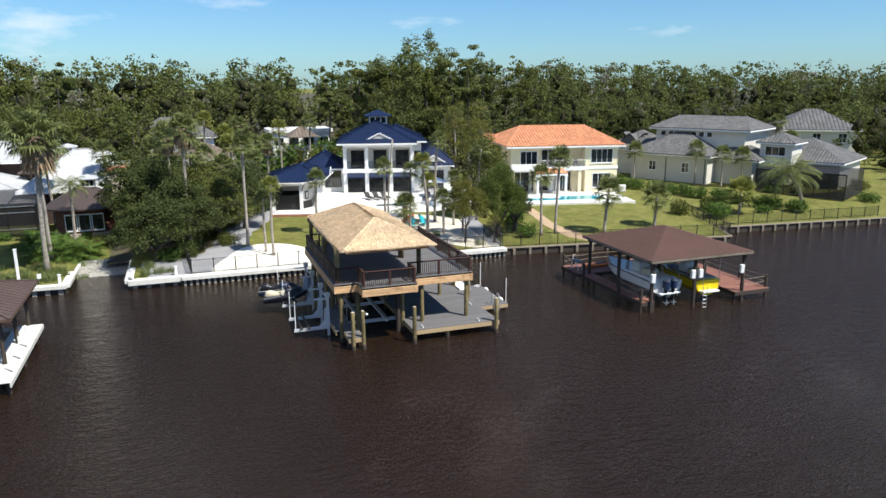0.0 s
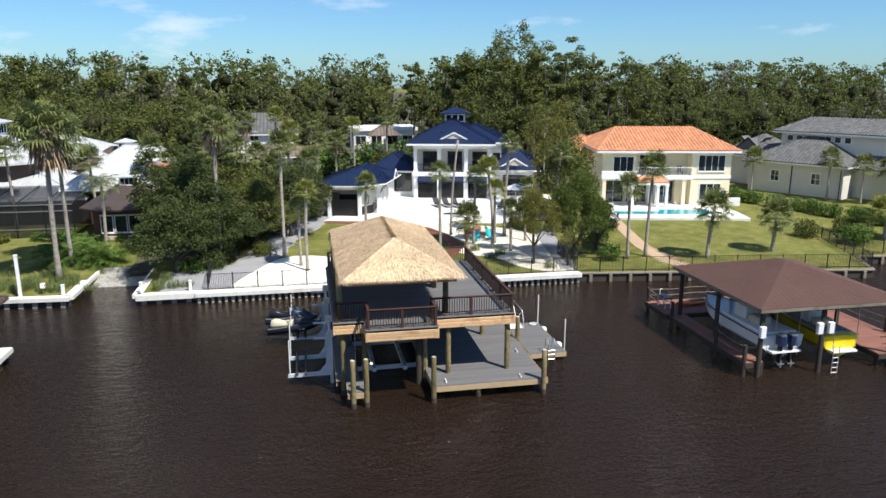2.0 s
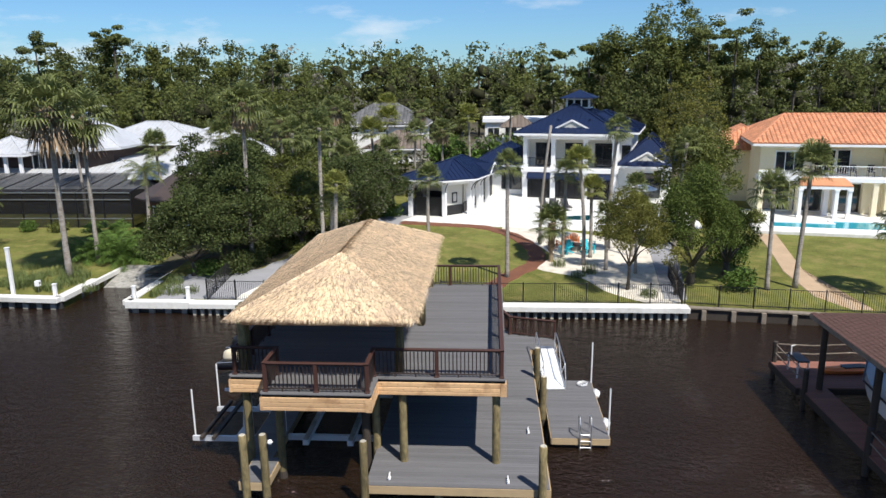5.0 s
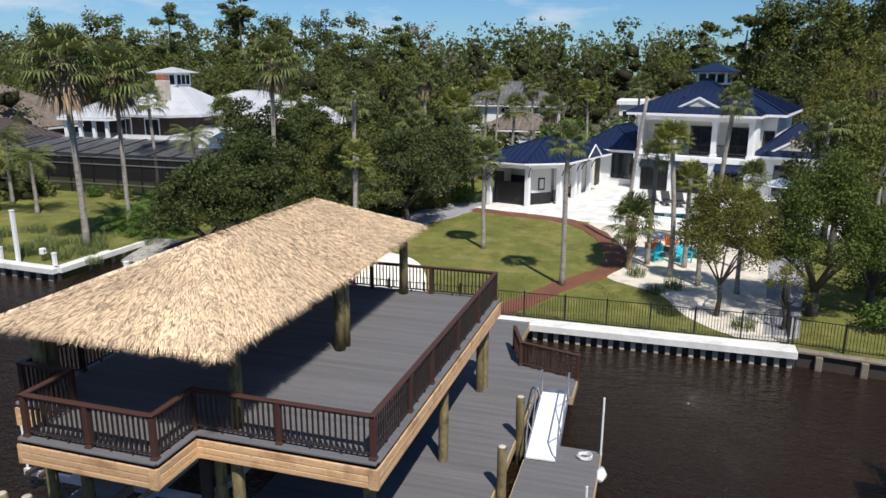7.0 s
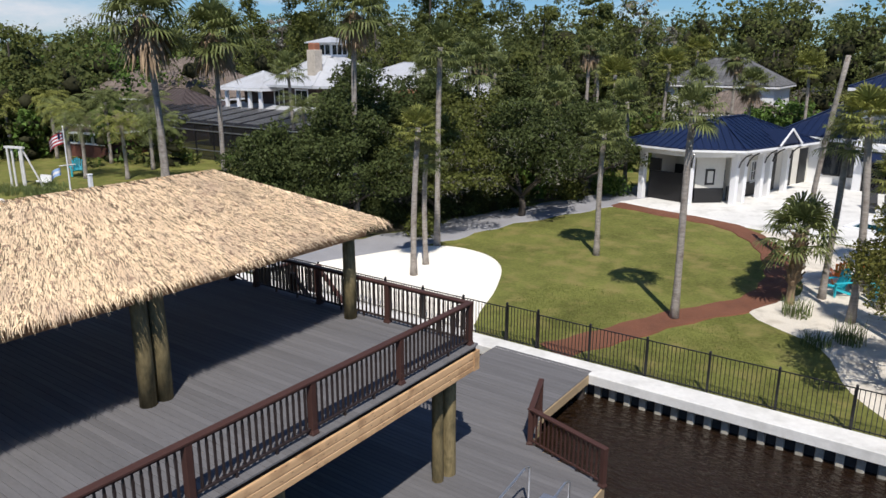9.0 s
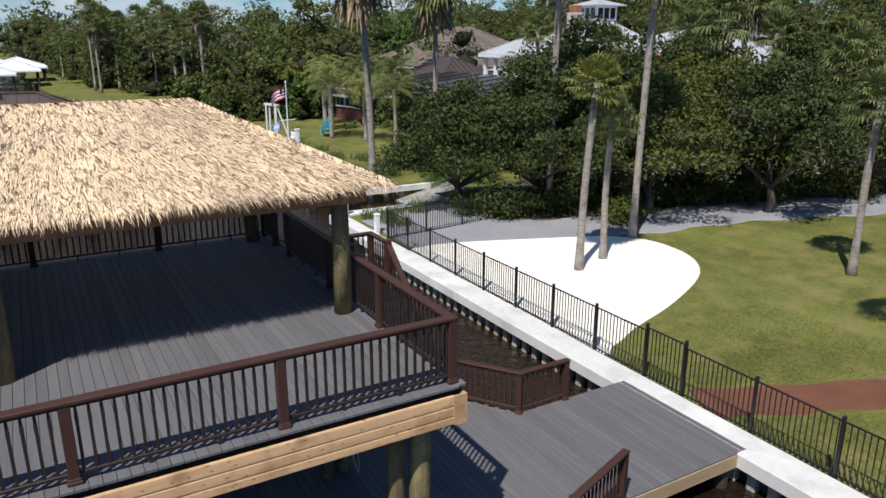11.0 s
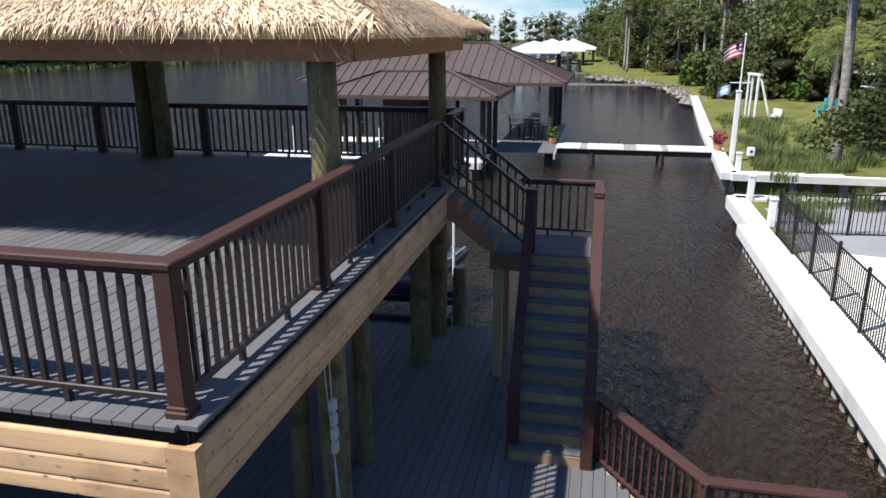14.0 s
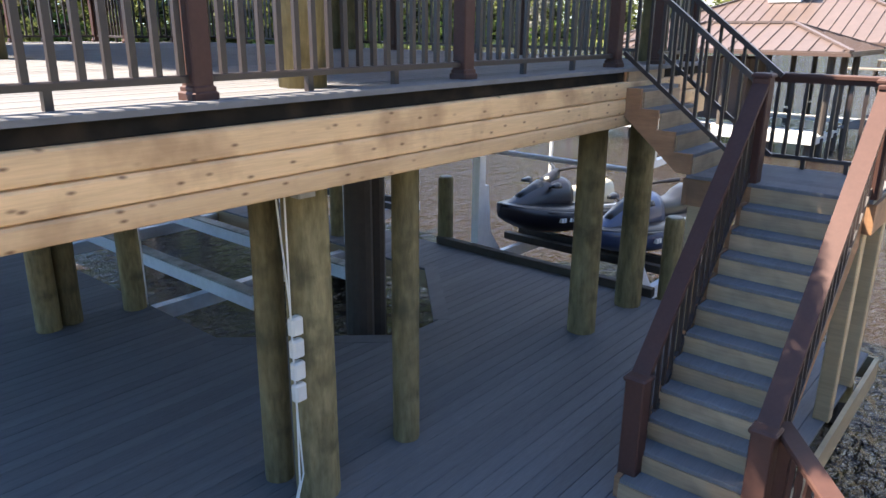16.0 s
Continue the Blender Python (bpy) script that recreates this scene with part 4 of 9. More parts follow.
def build_thatch():
    k = (TX1 - TX0) / 2
    cx = (TX0 + TX1) / 2
    ya, yb = TY0 + k * 1.23, TY1 - k * 0.85
    base = Mesh()
    bx0, bx1, by0, by1, bz = TX0 + 0.25, TX1 - 0.25, TY0 + 0.25, TY1 - 0.25, TZ0 - 0.05
    base.add([(bx0, by0, bz - 0.1), (bx1, by0, bz - 0.1), (bx1, by1, bz - 0.1), (bx0, by1, bz - 0.1), (bx0, by0, bz), (bx1, by0, bz), (bx1, by1, bz), (bx0, by1, bz), (cx, ya + 0.2, TZ1 - 0.18), (cx, yb - 0.2, TZ1 - 0.18)],
             [(3, 2, 1, 0), (0, 1, 5, 4), (1, 2, 6, 5), (2, 3, 7, 6), (3, 0, 4, 7), (4, 5, 8), (5, 6, 9, 8), (6, 7, 9), (7, 4, 8, 9)])
    part("thatch_bed", base, M_THATCH, tiki)
    r = np.random.default_rng(3)
    faces = [((TX0, TY0), (TX1, TY0), (cx, ya), (cx, ya)), ((TX1, TY0), (TX1, TY1), (cx, ya), (cx, yb)), ((TX1, TY1), (TX0, TY1), (cx, yb), (cx, yb)), ((TX0, TY1), (TX0, TY0), (cx, yb), (cx, ya))]
    V, F = [], []
    for e0, e1, t0, t1 in faces:
        e0, e1 = np.array([*e0, TZ0]), np.array([*e1, TZ0])
        t0, t1 = np.array([*t0, TZ1]), np.array([*t1, TZ1])
        rows = 40
        for j in range(rows):
            v = j / rows
            a, b = e0 + (t0 - e0) * v, e1 + (t1 - e1) * v
            n = int(np.linalg.norm(b - a) / (0.013 if j else 0.0075))
            if n < 2:
                continue
            s = (np.arange(n) + r.random(n)) / n
            p = a + (b - a) * s[:, None]
            up = (t0 - e0) * (1 - s[:, None]) + (t1 - e1) * s[:, None]
            up /= np.linalg.norm(up, axis=1)[:, None]
            side = (b - a) / np.linalg.norm(b - a)
            nrm = np.cross(side, up)
            ln = r.uniform(0.18, 0.42, n)[:, None]
            wid = r.uniform(0.004, 0.0095, n)[:, None]
            skew = r.normal(0, 0.24, n)[:, None]
            d = -up + side * skew
            d /= np.linalg.norm(d, axis=1)[:, None]
            lift = r.uniform(0.0, 0.018, n)[:, None]
            tip_out = r.uniform(-0.008, 0.026, n)[:, None]
            droop = np.array([0, 0, -1.0]) * (r.uniform(0.02, 0.11, n)[:, None] if j == 0 else 0.0)
            p = p + up * r.uniform(-0.03, 0.03, n)[:, None]
            w = np.cross(d, nrm) * wid
            o = p - d * ln * 0.35 + nrm * 0.015
            q = p + d * ln * 0.35 + nrm * (0.03 + lift) + droop * 0.3
            tip = p + d * ln * 0.75 + nrm * (0.015 + tip_out) + droop
            block = np.stack([o - w, o + w, q + w, q - w, tip], 1)
            start = sum(len(x) for x in V)
            V.append(block.reshape(-1, 3))
            idx = start + np.arange(n) * 5
            F += [f for i in idx.tolist() for f in ((i, i + 1, i + 2, i + 3), (i + 3, i + 2, i + 4))]
    for a, b in (((cx, ya, TZ1), (cx, yb, TZ1)), ((cx, ya, TZ1), (TX0, TY0, TZ0)), ((cx, ya, TZ1), (TX1, TY0, TZ0)), ((cx, yb, TZ1), (TX0, TY1, TZ0)), ((cx, yb, TZ1), (TX1, TY1, TZ0))):
        a, b = np.array(a), np.array(b)
        n = int(np.linalg.norm(b - a) / 0.006)
        p = a + (b - a) * r.random(n)[:, None]
        run = (b - a) / np.linalg.norm(b - a)
        cross = np.cross(run, [0, 0, 1.0])
        cross /= np.linalg.norm(cross)
        sgn = r.choice([-1, 1], n)[:, None]
        d = cross * sgn * r.uniform(0.5, 1, n)[:, None] + run * r.uniform(0.0, 1.0, n)[:, None] + np.array([0, 0, -0.42])
        d /= np.linalg.norm(d, axis=1)[:, None]
        w = np.cross(d, [0, 0, 1.0]) * 0.01
        o = p + np.array([0, 0, 0.05])
        q = p + d * 0.2 + np.array([0, 0, 0.05])
        tip = p + d * r.uniform(0.3, 0.5, n)[:, None] + np.array([0, 0, 0.02])
        start = sum(len(x) for x in V)
        V.append(np.stack([o - w, o + w, q + w, q - w, tip], 1).reshape(-1, 3))
        F += [f for i in (start + np.arange(n) * 5).tolist() for f in ((i, i + 1, i + 2, i + 3), (i + 3, i + 2, i + 4))]
    m = Mesh()
    m.v, m.f = np.concatenate(V).tolist(), F
    part("straw", m, M_THATCH, tiki, kind="stuff")


build_thatch()
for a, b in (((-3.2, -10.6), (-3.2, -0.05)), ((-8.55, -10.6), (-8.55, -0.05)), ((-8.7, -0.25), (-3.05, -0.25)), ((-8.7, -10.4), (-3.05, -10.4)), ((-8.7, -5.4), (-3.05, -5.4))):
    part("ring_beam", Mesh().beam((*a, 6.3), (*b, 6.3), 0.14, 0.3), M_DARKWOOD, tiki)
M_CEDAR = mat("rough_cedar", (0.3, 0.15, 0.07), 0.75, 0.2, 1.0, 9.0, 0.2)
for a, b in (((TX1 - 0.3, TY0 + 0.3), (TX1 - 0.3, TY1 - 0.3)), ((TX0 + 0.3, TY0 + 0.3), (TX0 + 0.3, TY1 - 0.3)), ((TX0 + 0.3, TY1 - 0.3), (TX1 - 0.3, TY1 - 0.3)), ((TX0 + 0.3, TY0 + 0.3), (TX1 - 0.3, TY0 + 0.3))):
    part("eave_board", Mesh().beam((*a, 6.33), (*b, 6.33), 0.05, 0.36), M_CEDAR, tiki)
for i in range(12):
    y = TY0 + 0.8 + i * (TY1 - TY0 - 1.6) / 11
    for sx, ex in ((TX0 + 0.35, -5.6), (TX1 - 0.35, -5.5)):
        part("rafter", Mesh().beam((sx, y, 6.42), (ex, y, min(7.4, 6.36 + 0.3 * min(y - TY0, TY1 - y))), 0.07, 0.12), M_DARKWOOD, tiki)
for x, y, dbl in ((-3.2, -0.28, 0), (-3.1, -5.35, 1), (-3.35, -10.4, 0), (-8.6, -10.1, 1), (-8.55, -5.6, 1), (-8.5, -0.35, 0)):
    for k in range(1 + dbl):
        pst = thing("roof_post", "round timber post carrying the thatched roof", "post", "roof posts", at=Matrix.Translation((x, y - 0.33 * k, DECK_Z)))
        m = Mesh().tube([(0, 0, 0), (0.01, 0.01, 1), (0, 0, 2.25)], [0.155, 0.15, 0.14], 12)
        m.smooth = True
        part("shaft", m, M_PILE, pst)

# Stairs
LAND_Z = LOW_Z + 12 * 0.176


def flight(name, at, steps, rise, run, width, label, stringer=M_STRINGER):
    """Steps that go down along local +x from the origin, whose top edge is the landing."""
    root = thing(name, label, "stairs", at=at)
    td = Mesh().cbox(-0.025, run + 0.005, -width / 2, width / 2, -0.035, 0, 0.008).data("tread", M_DECK)
    rs = Mesh().box(0, 0.02, -width / 2, width / 2, -rise + 0.0, -0.036).data("riser", M_STEP)
    for i in range(steps):
        part("riser", rs, M_STEP, root).matrix_basis = Matrix.Translation((i * run, 0, -i * rise))
        if i < steps - 1:
            part("tread", td, M_DECK, root).matrix_basis = Matrix.Translation((i * run, 0, -(i + 1) * rise))
    L = (steps - 1) * run
    H = steps * rise
    for s in (-1, 1):
        y = s * (width / 2 + 0.025)
        m = Mesh()
        prof = [(0, 0)]
        for i in range(steps):
            prof += [(i * run, -(i + 1) * rise)] + ([((i + 1) * run, -(i + 1) * rise)] if i < steps - 1 else [])
        prof += [(L - 0.14, -H), (-0.02, -rise - 0.24), (-0.02, 0)]
        k = len(prof)
        m.add([(px, y - 0.02, pz) for px, pz in prof] + [(px, y + 0.02, pz) for px, pz in prof],
              [tuple(range(k)), tuple(range(2 * k - 1, k - 1, -1))] + [(i, k + i, k + (i + 1) % k, (i + 1) % k) for i in range(k)])
        part("stringer", m, stringer, root)
    return root


NX0, NX1, NY0, NY1 = -8.0, -6.9, 0.85, 2.45
flight("lower_stairs", Matrix.Translation((NX1, 1.91, LAND_Z)), 12, 0.176, 0.204, 0.88, "timber stairs with grey treads and pine risers")
up_rise = (DECK_Z - LAND_Z) / 5
flight("upper_stairs", Matrix.Translation((-7.37, 0.12, DECK_Z)) @ Matrix.Rotation(radians(90), 4, "Z"), 5, up_rise, 0.19, 0.84, "short timber stairs from the upper deck to the landing")
landing = thing("stair_landing", "small grey plank landing on timber posts", "landing", kind="structure")
for i in range(9):
    x = NX0 + (i + 0.5) * (NX1 - NX0) / 9
    part("plank", Mesh().cbox(x - 0.069, x + 0.069, NY0, NY1, LAND_Z - 0.035, LAND_Z, 0.006), M_DECK, landing)
for a, b in (((NX0, NY0), (NX1, NY0)), ((NX1 - 0.03, NY0), (NX1 - 0.03, NY1)), ((NX1, NY1), (NX0, NY1)), ((NX0, NY1), (NX0, NY0))):
    part("rim_board", Mesh().beam((*a, LAND_Z - 0.17), (*b, LAND_Z - 0.17), 0.05, 0.26), M_STRINGER, landing)
for x, y in ((NX0 + 0.1, NY1 - 0.1), (NX1 - 0.1, NY1 - 0.1), (NX0 + 0.1, NY0 + 0.1), (NX1 - 0.1, NY0 + 0.1)):
    part("leg", Mesh().cbox(x - 0.07, x + 0.07, y - 0.07, y + 0.07, LOW_Z, LAND_Z - 0.3, 0.01), M_FASCIA, landing)
railing((NX0 + 0.05, NY1 - 0.05), (NX1 - 0.05, NY1 - 0.05), LAND_Z, [0], "short landing railing with black balusters", height=0.93)
railing((NX0 + 0.05, 1.22), (NX0 + 0.05, NY1 - 0.05), LAND_Z, [], "short landing railing with black balusters", height=0.93)


def stair_rail(p0, p1, label, wide=True, newels=(True, True)):
    """A sloping handrail from the foot of newel p0 down to the foot of newel p1."""
    p0, p1 = Vector(p0), Vector(p1)
    h = 0.93
    root = thing("stair_railing", label, "railing", "railings of the stairs")
    top0, top1 = p0 + Vector((0, 0, h)), p1 + Vector((0, 0, h))
    if wide:
        part("cap_rail", Mesh().beam(top0, top1, 0.14, 0.04), M_RAIL, root)
        part("upper_rail", Mesh().beam(top0 - Vector((0, 0, 0.05)), top1 - Vector((0, 0, 0.05)), 0.045, 0.06), M_RAIL, root)
    else:
        part("cap_rail", Mesh().beam(top0, top1, 0.05, 0.05), M_BAL, root)
    part("lower_rail", Mesh().beam(p0 + Vector((0, 0, 0.14)), p1 + Vector((0, 0, 0.14)), 0.035, 0.04), M_BAL, root)
    n = max(2, int((Vector((p1.x, p1.y)) - Vector((p0.x, p0.y))).length / 0.125))
    for i in range(1, n):
        q = p0 + (p1 - p0) * (i / n)
        part("baluster", Mesh().box(q.x - 0.014, q.x + 0.014, q.y - 0.014, q.y + 0.014, q.z + 0.14, q.z + h - 0.03), M_BAL, root)
    for use, q, dn in ((newels[0], p0, 0.0), (newels[1], p1, 0.1)):
        if use:
            part("newel", Mesh().cbox(q.x - 0.075, q.x + 0.075, q.y - 0.075, q.y + 0.075, q.z - dn, q.z + h + 0.01, 0.01), M_RAIL, root)
            part("newel_cap", Mesh().cbox(q.x - 0.09, q.x + 0.09, q.y - 0.09, q.y + 0.09, q.z + h + 0.01, q.z + h + 0.045, 0.015), M_RAIL, root)
    return root


SL = "sloping brown stair railing with a wide cap and black balusters"
xb = NX1 + 11 * 0.204
stair_rail((NX1 - 0.08, 1.42, LAND_Z), (xb - 0.15, 1.48, LOW_Z + 0.02), SL)
stair_rail((NX1 - 0.08, NY1 - 0.05, LAND_Z), (xb - 0.02, NY1 - 0.02, LOW_Z + 0.02), SL)
for x in (-6.98, -7.78):
    stair_rail((x, 0.06, DECK_Z), (x - 0.03, 1.34, LAND_Z - 0.02), "sloping black metal stair handrail with thin balusters", wide=False, newels=(False, False))
LRL = "brown guard railing at the edge of the lower deck"
railing((-4.85, 2.5), (-3.25, 3.62), LOW_Z, [0, 1.95], LRL, height=0.95, bal=True)
railing((-3.25, 3.62), (-3.25, 4.85), LOW_Z, [1.23], LRL, height=0.95, bal=True)
railing((0.05, 3.4), (0.6, 1.85), LOW_Z, [0, 1.64], LRL, height=0.95, bal=True)
railing((0.6, 1.85), (2.75, 1.2), LOW_Z, [2.25], LRL, height=0.95, bal=True)

# Buildings
def roof_planes(x0, x1, y0, y1, z0, z1, inset=None):
    w, d = x1 - x0, y1 - y0
    k = inset if inset is not None else min(w, d) / 2
    c = [Vector((x0, y0, z0)), Vector((x1, y0, z0)), Vector((x1, y1, z0)), Vector((x0, y1, z0))]
    if w >= d:
        r0, r1 = Vector((x0 + k, (y0 + y1) / 2, z1)), Vector((x1 - k, (y0 + y1) / 2, z1))
        return [(c[0], c[1], r0, r1), (c[1], c[2], r1, r1), (c[2], c[3], r1, r0), (c[3], c[0], r0, r0)]
    r0, r1 = Vector(((x0 + x1) / 2, y0 + k, z1)), Vector(((x0 + x1) / 2, y1 - k, z1))
    return [(c[0], c[1], r0, r0), (c[1], c[2], r0, r1), (c[2], c[3], r1, r1), (c[3], c[0], r1, r0)]


def slope_lines(plane, pitch):
    """Lines up the slope of one roof plane: foot, unit way up, unit way along, length."""
    e0, e1, t0, t1 = plane
    L = (e1 - e0).length
    along_ = (e1 - e0) / L
    k0 = (t0 - e0).dot(along_)
    k1 = L - (t1 - e0).dot(along_)
    up = (t0 - e0) - along_ * k0
    full = up.length
    up = up / full
    n = max(1, int(L / pitch))
    for i in range(n):
        s = (i + 0.5) * L / n
        v = min(1.0, s / k0 if k0 > 0.01 else 1, (L - s) / k1 if k1 > 0.01 else 1)
        if v * full > 0.15:
            yield e0 + along_ * s, up, along_, v * full


def seams(planes, pitch=0.45, w=0.035, h=0.045):
    m = Mesh()
    for p in planes:
        for foot, up, al, ln in slope_lines(p, pitch):
            nrm = al.cross(up)
            a, b = foot, foot + up * ln
            m.add([a - al * w / 2, a + al * w / 2, b + al * w / 2, b - al * w / 2, a - al * w / 2 + nrm * h, a + al * w / 2 + nrm * h, b + al * w / 2 + nrm * h, b - al * w / 2 + nrm * h],
                  [(0, 4, 7, 3), (1, 2, 6, 5), (4, 5, 6, 7), (0, 1, 5, 4)])
    return m


def tiles(planes, pitch=0.36, course=0.42, h=0.09):
    m = Mesh()
    for p in planes:
        for foot, up, al, ln in slope_lines(p, pitch):
            nrm = al.cross(up)
            n = max(1, int(ln / course))
            for j in range(n):
                a = foot + up * (j * ln / n - 0.02)
                b = foot + up * ((j + 1) * ln / n)
                w = pitch * 0.46
                vs = []
                for q, lift in ((a, 0.05), (b, 0.012)):
                    vs += [q - al * w + nrm * (lift * 0.4), q - al * w * 0.5 + nrm * (h * 0.8 + lift * 0.5), q + al * w * 0.5 + nrm * (h * 0.8 + lift * 0.5), q + al * w + nrm * (lift * 0.4)]
                m.add(vs, [(0, 1, 5, 4), (1, 2, 6, 5), (2, 3, 7, 6), (0, 3, 2, 1)])
    return m


def hip_roof(root, x0, x1, y0, y1, z0, z1, material, style="seam", inset=None, fascia_mat=None, t=0.2, pitch=0.45):
    roof = part("roof", Mesh().hip(x0, x1, y0, y1, z0, z1, 0.06, inset), material, root)
    pl = roof_planes(x0, x1, y0, y1, z0, z1, inset)
    if style == "seam":
        part("standing_seams", seams(pl, pitch), material, roof, kind="stuff")
    else:
        part("tile_covering", tiles(pl, pitch, pitch * 1.2), material, roof, kind="stuff")
    rd = Mesh()
    for e0, e1, t0, t1 in pl:
        rd.beam(e0 + Vector((0, 0, 0.03)), t0 + Vector((0, 0, 0.05)), 0.16, 0.07)
    a, b = pl[0][2], pl[0][3]
    if (a - b).length < 0.1:
        a, b = pl[1][2], pl[1][3]
    if (a - b).length > 0.1:
        rd.beam(a + Vector((0, 0, 0.04)), b + Vector((0, 0, 0.04)), 0.18, 0.08)
    part("ridge_capping", rd, material, roof, kind="stuff")
    if fascia_mat:
        f = Mesh()
        for a, b in (((x0, y0), (x1, y0)), ((x1, y0), (x1, y1)), ((x1, y1), (x0, y1)), ((x0, y1), (x0, y0))):
            f.beam((*a, z0 - 0.06 - t / 2), (*b, z0 - 0.06 - t / 2), 0.06, t)
        part("eave_trim", f, fascia_mat, roof)
        part("soffit", Mesh().box(x0 + 0.04, x1 - 0.04, y0 + 0.04, y1 - 0.04, z0 - t - 0.02, z0 - t + 0.02), fascia_mat, roof)
    return roof


def window(root, x, y, z, w, h, facing="-y", cols=2, rows=1, frame=None, depth=0.12, sill=True, pane=None, name="window"):
    """A framed window on a wall plane: frame, panes and sill stand in their depth."""
    fr = frame or M_TRIM
    rot = {"-y": 0, "+x": 90, "+y": 180, "-x": -90}[facing]
    ob = part(name, Mesh().box(-w / 2 - 0.09, w / 2 + 0.09, -0.05, 0.0, h, h + 0.12), fr, root)
    ob.matrix_basis = Matrix.Translation((x, y, z)) @ Matrix.Rotation(radians(rot), 4, "Z")
    f = Mesh()
    for a in (-w / 2 - 0.08, w / 2):
        f.box(a, a + 0.08, -0.05, 0.02, 0, h)
    f.box(-w / 2, w / 2, -0.05, 0.02, -0.06, 0.02)
    for i in range(1, cols):
        xx = -w / 2 + i * w / cols
        f.box(xx - 0.025, xx + 0.025, -0.035, 0.0, 0.02, h)
    for j in range(1, rows):
        zz = j * h / rows
        f.box(-w / 2, w / 2, -0.035, 0.0, zz - 0.02, zz + 0.02)
    part("frame", f, fr, ob)
    part("pane", Mesh().box(-w / 2, w / 2, -0.015, -0.006, 0.02, h), pane or M_GLASS, ob)
    if sill:
        part("sill", Mesh().cbox(-w / 2 - 0.12, w / 2 + 0.12, -0.1, 0.02, -0.12, -0.06, 0.01), fr, ob)
    return ob


def gable(root, xc, y, z, w, h, depth, trim, face, roofmat):
    """A small decorative gable standing on a roof slope, facing -y."""
    g = part("gable", Mesh().add([(xc - w / 2, y, z), (xc + w / 2, y, z), (xc, y, z + h), (xc - w / 2, y + depth, z), (xc + w / 2, y + depth, z), (xc, y + depth, z + h)],
                                 [(0, 1, 2), (0, 2, 5, 3), (1, 4, 5, 2), (3, 5, 4)]), face, root)
    m = Mesh().beam((xc - w / 2 - 0.15, y - 0.06, z), (xc, y - 0.06, z + h + 0.08), 0.12, 0.16).beam((xc + w / 2 + 0.15, y - 0.06, z), (xc, y - 0.06, z + h + 0.08), 0.12, 0.16)
    m.beam((xc - w / 2 - 0.1, y - 0.06, z), (xc + w / 2 + 0.1, y - 0.06, z), 0.1, 0.1)
    part("rake_trim", m, trim, g)
    s = Mesh()
    for q in (-1, 1):
        s.beam((xc + q * (w / 4 + 0.08), y + depth / 2 - 0.08, z + h / 2 + 0.1), (xc + q * (w / 4 + 0.08), y + depth + 0.3, z + h / 2 + 0.1), math.hypot(w / 2, h) + 0.15, 0.05, up=(-q * h, 0, w / 2))
    part("gable_roof", s, roofmat, g)
    return g


def cupola(root, x, y, z, s, h, wall, roofmat, eave=0.35, rh=0.7, louvre=False):
    c = part("cupola", Mesh().box(x - s / 2, x + s / 2, y - s / 2, y + s / 2, z, z + h), wall, root)
    part("cupola_roof", Mesh().hip(x - s / 2 - eave, x + s / 2 + eave, y - s / 2 - eave, y + s / 2 + eave, z + h + 0.06, z + h + rh, 0.08), roofmat, c)
    for f, dx, dy in (("-y", 0, -s / 2), ("+x", s / 2, 0), ("+y", 0, s / 2), ("-x", -s / 2, 0)):
        for k in (-1, 0, 1):
            o = k * s * (0.2 if louvre else 0.3)
            wx, wy = (x + dx + (o if dy else 0), y + dy + (o if dx else 0))
            rot = {"-y": 0, "+x": 90, "+y": 180, "-x": -90}[f]
            if louvre:
                hw, top = s * 0.062, 0.72 * h
                arch = [(hw * math.cos(math.pi * j / 8), top + hw * math.sin(math.pi * j / 8)) for j in range(9)]
                outline = [(-hw, 0.22 * h), (hw, 0.22 * h)] + arch
                p = part("vent", Mesh().loft([[(u, -0.02, v) for u, v in outline], [(u, 0.005, v) for u, v in outline]]), M_BLACKP, c, "dark arched vent")
                p.matrix_basis = Matrix.Translation((wx, wy, z)) @ Matrix.Rotation(radians(rot), 4, "Z")
                continue
            p = part("pane", Mesh().box(-s * 0.115, s * 0.115, -0.02, 0.005, 0.15 * h, 0.85 * h), M_GLASS, c)
            p.matrix_basis = Matrix.Translation((wx, wy, z)) @ Matrix.Rotation(radians(rot), 4, "Z")
    return c


def column(root, x, y, z0, z1, s=0.42, material=None):
    m = Mesh().cbox(x - s / 2, x + s / 2, y - s / 2, y + s / 2, z0, z1, 0.02)
    m.cbox(x - s / 2 - 0.06, x + s / 2 + 0.06, y - s / 2 - 0.06, y + s / 2 + 0.06, z0, z0 + 0.25, 0.02).cbox(x - s / 2 - 0.05, x + s / 2 + 0.05, y - s / 2 - 0.05, y + s / 2 + 0.05, z1 - 0.15, z1, 0.02)
    return part("column", m, material or M_TRIM, root)


def rail_simple(root, p0, p1, z, h, material, pitch=0.16, name="balustrade"):
    m = Mesh().beam((*p0, z + h), (*p1, z + h), 0.07, 0.06).beam((*p0, z + 0.08), (*p1, z + 0.08), 0.05, 0.04)
    a, b = Vector((*p0, z)), Vector((*p1, z))
    n = max(2, int((b - a).length / pitch))
    for i in range(n + 1):
        q = a + (b - a) * i / n
        m.box(q.x - 0.012, q.x + 0.012, q.y - 0.012, q.y + 0.012, z + 0.05, z + h)
    return part(name, m, material, root)


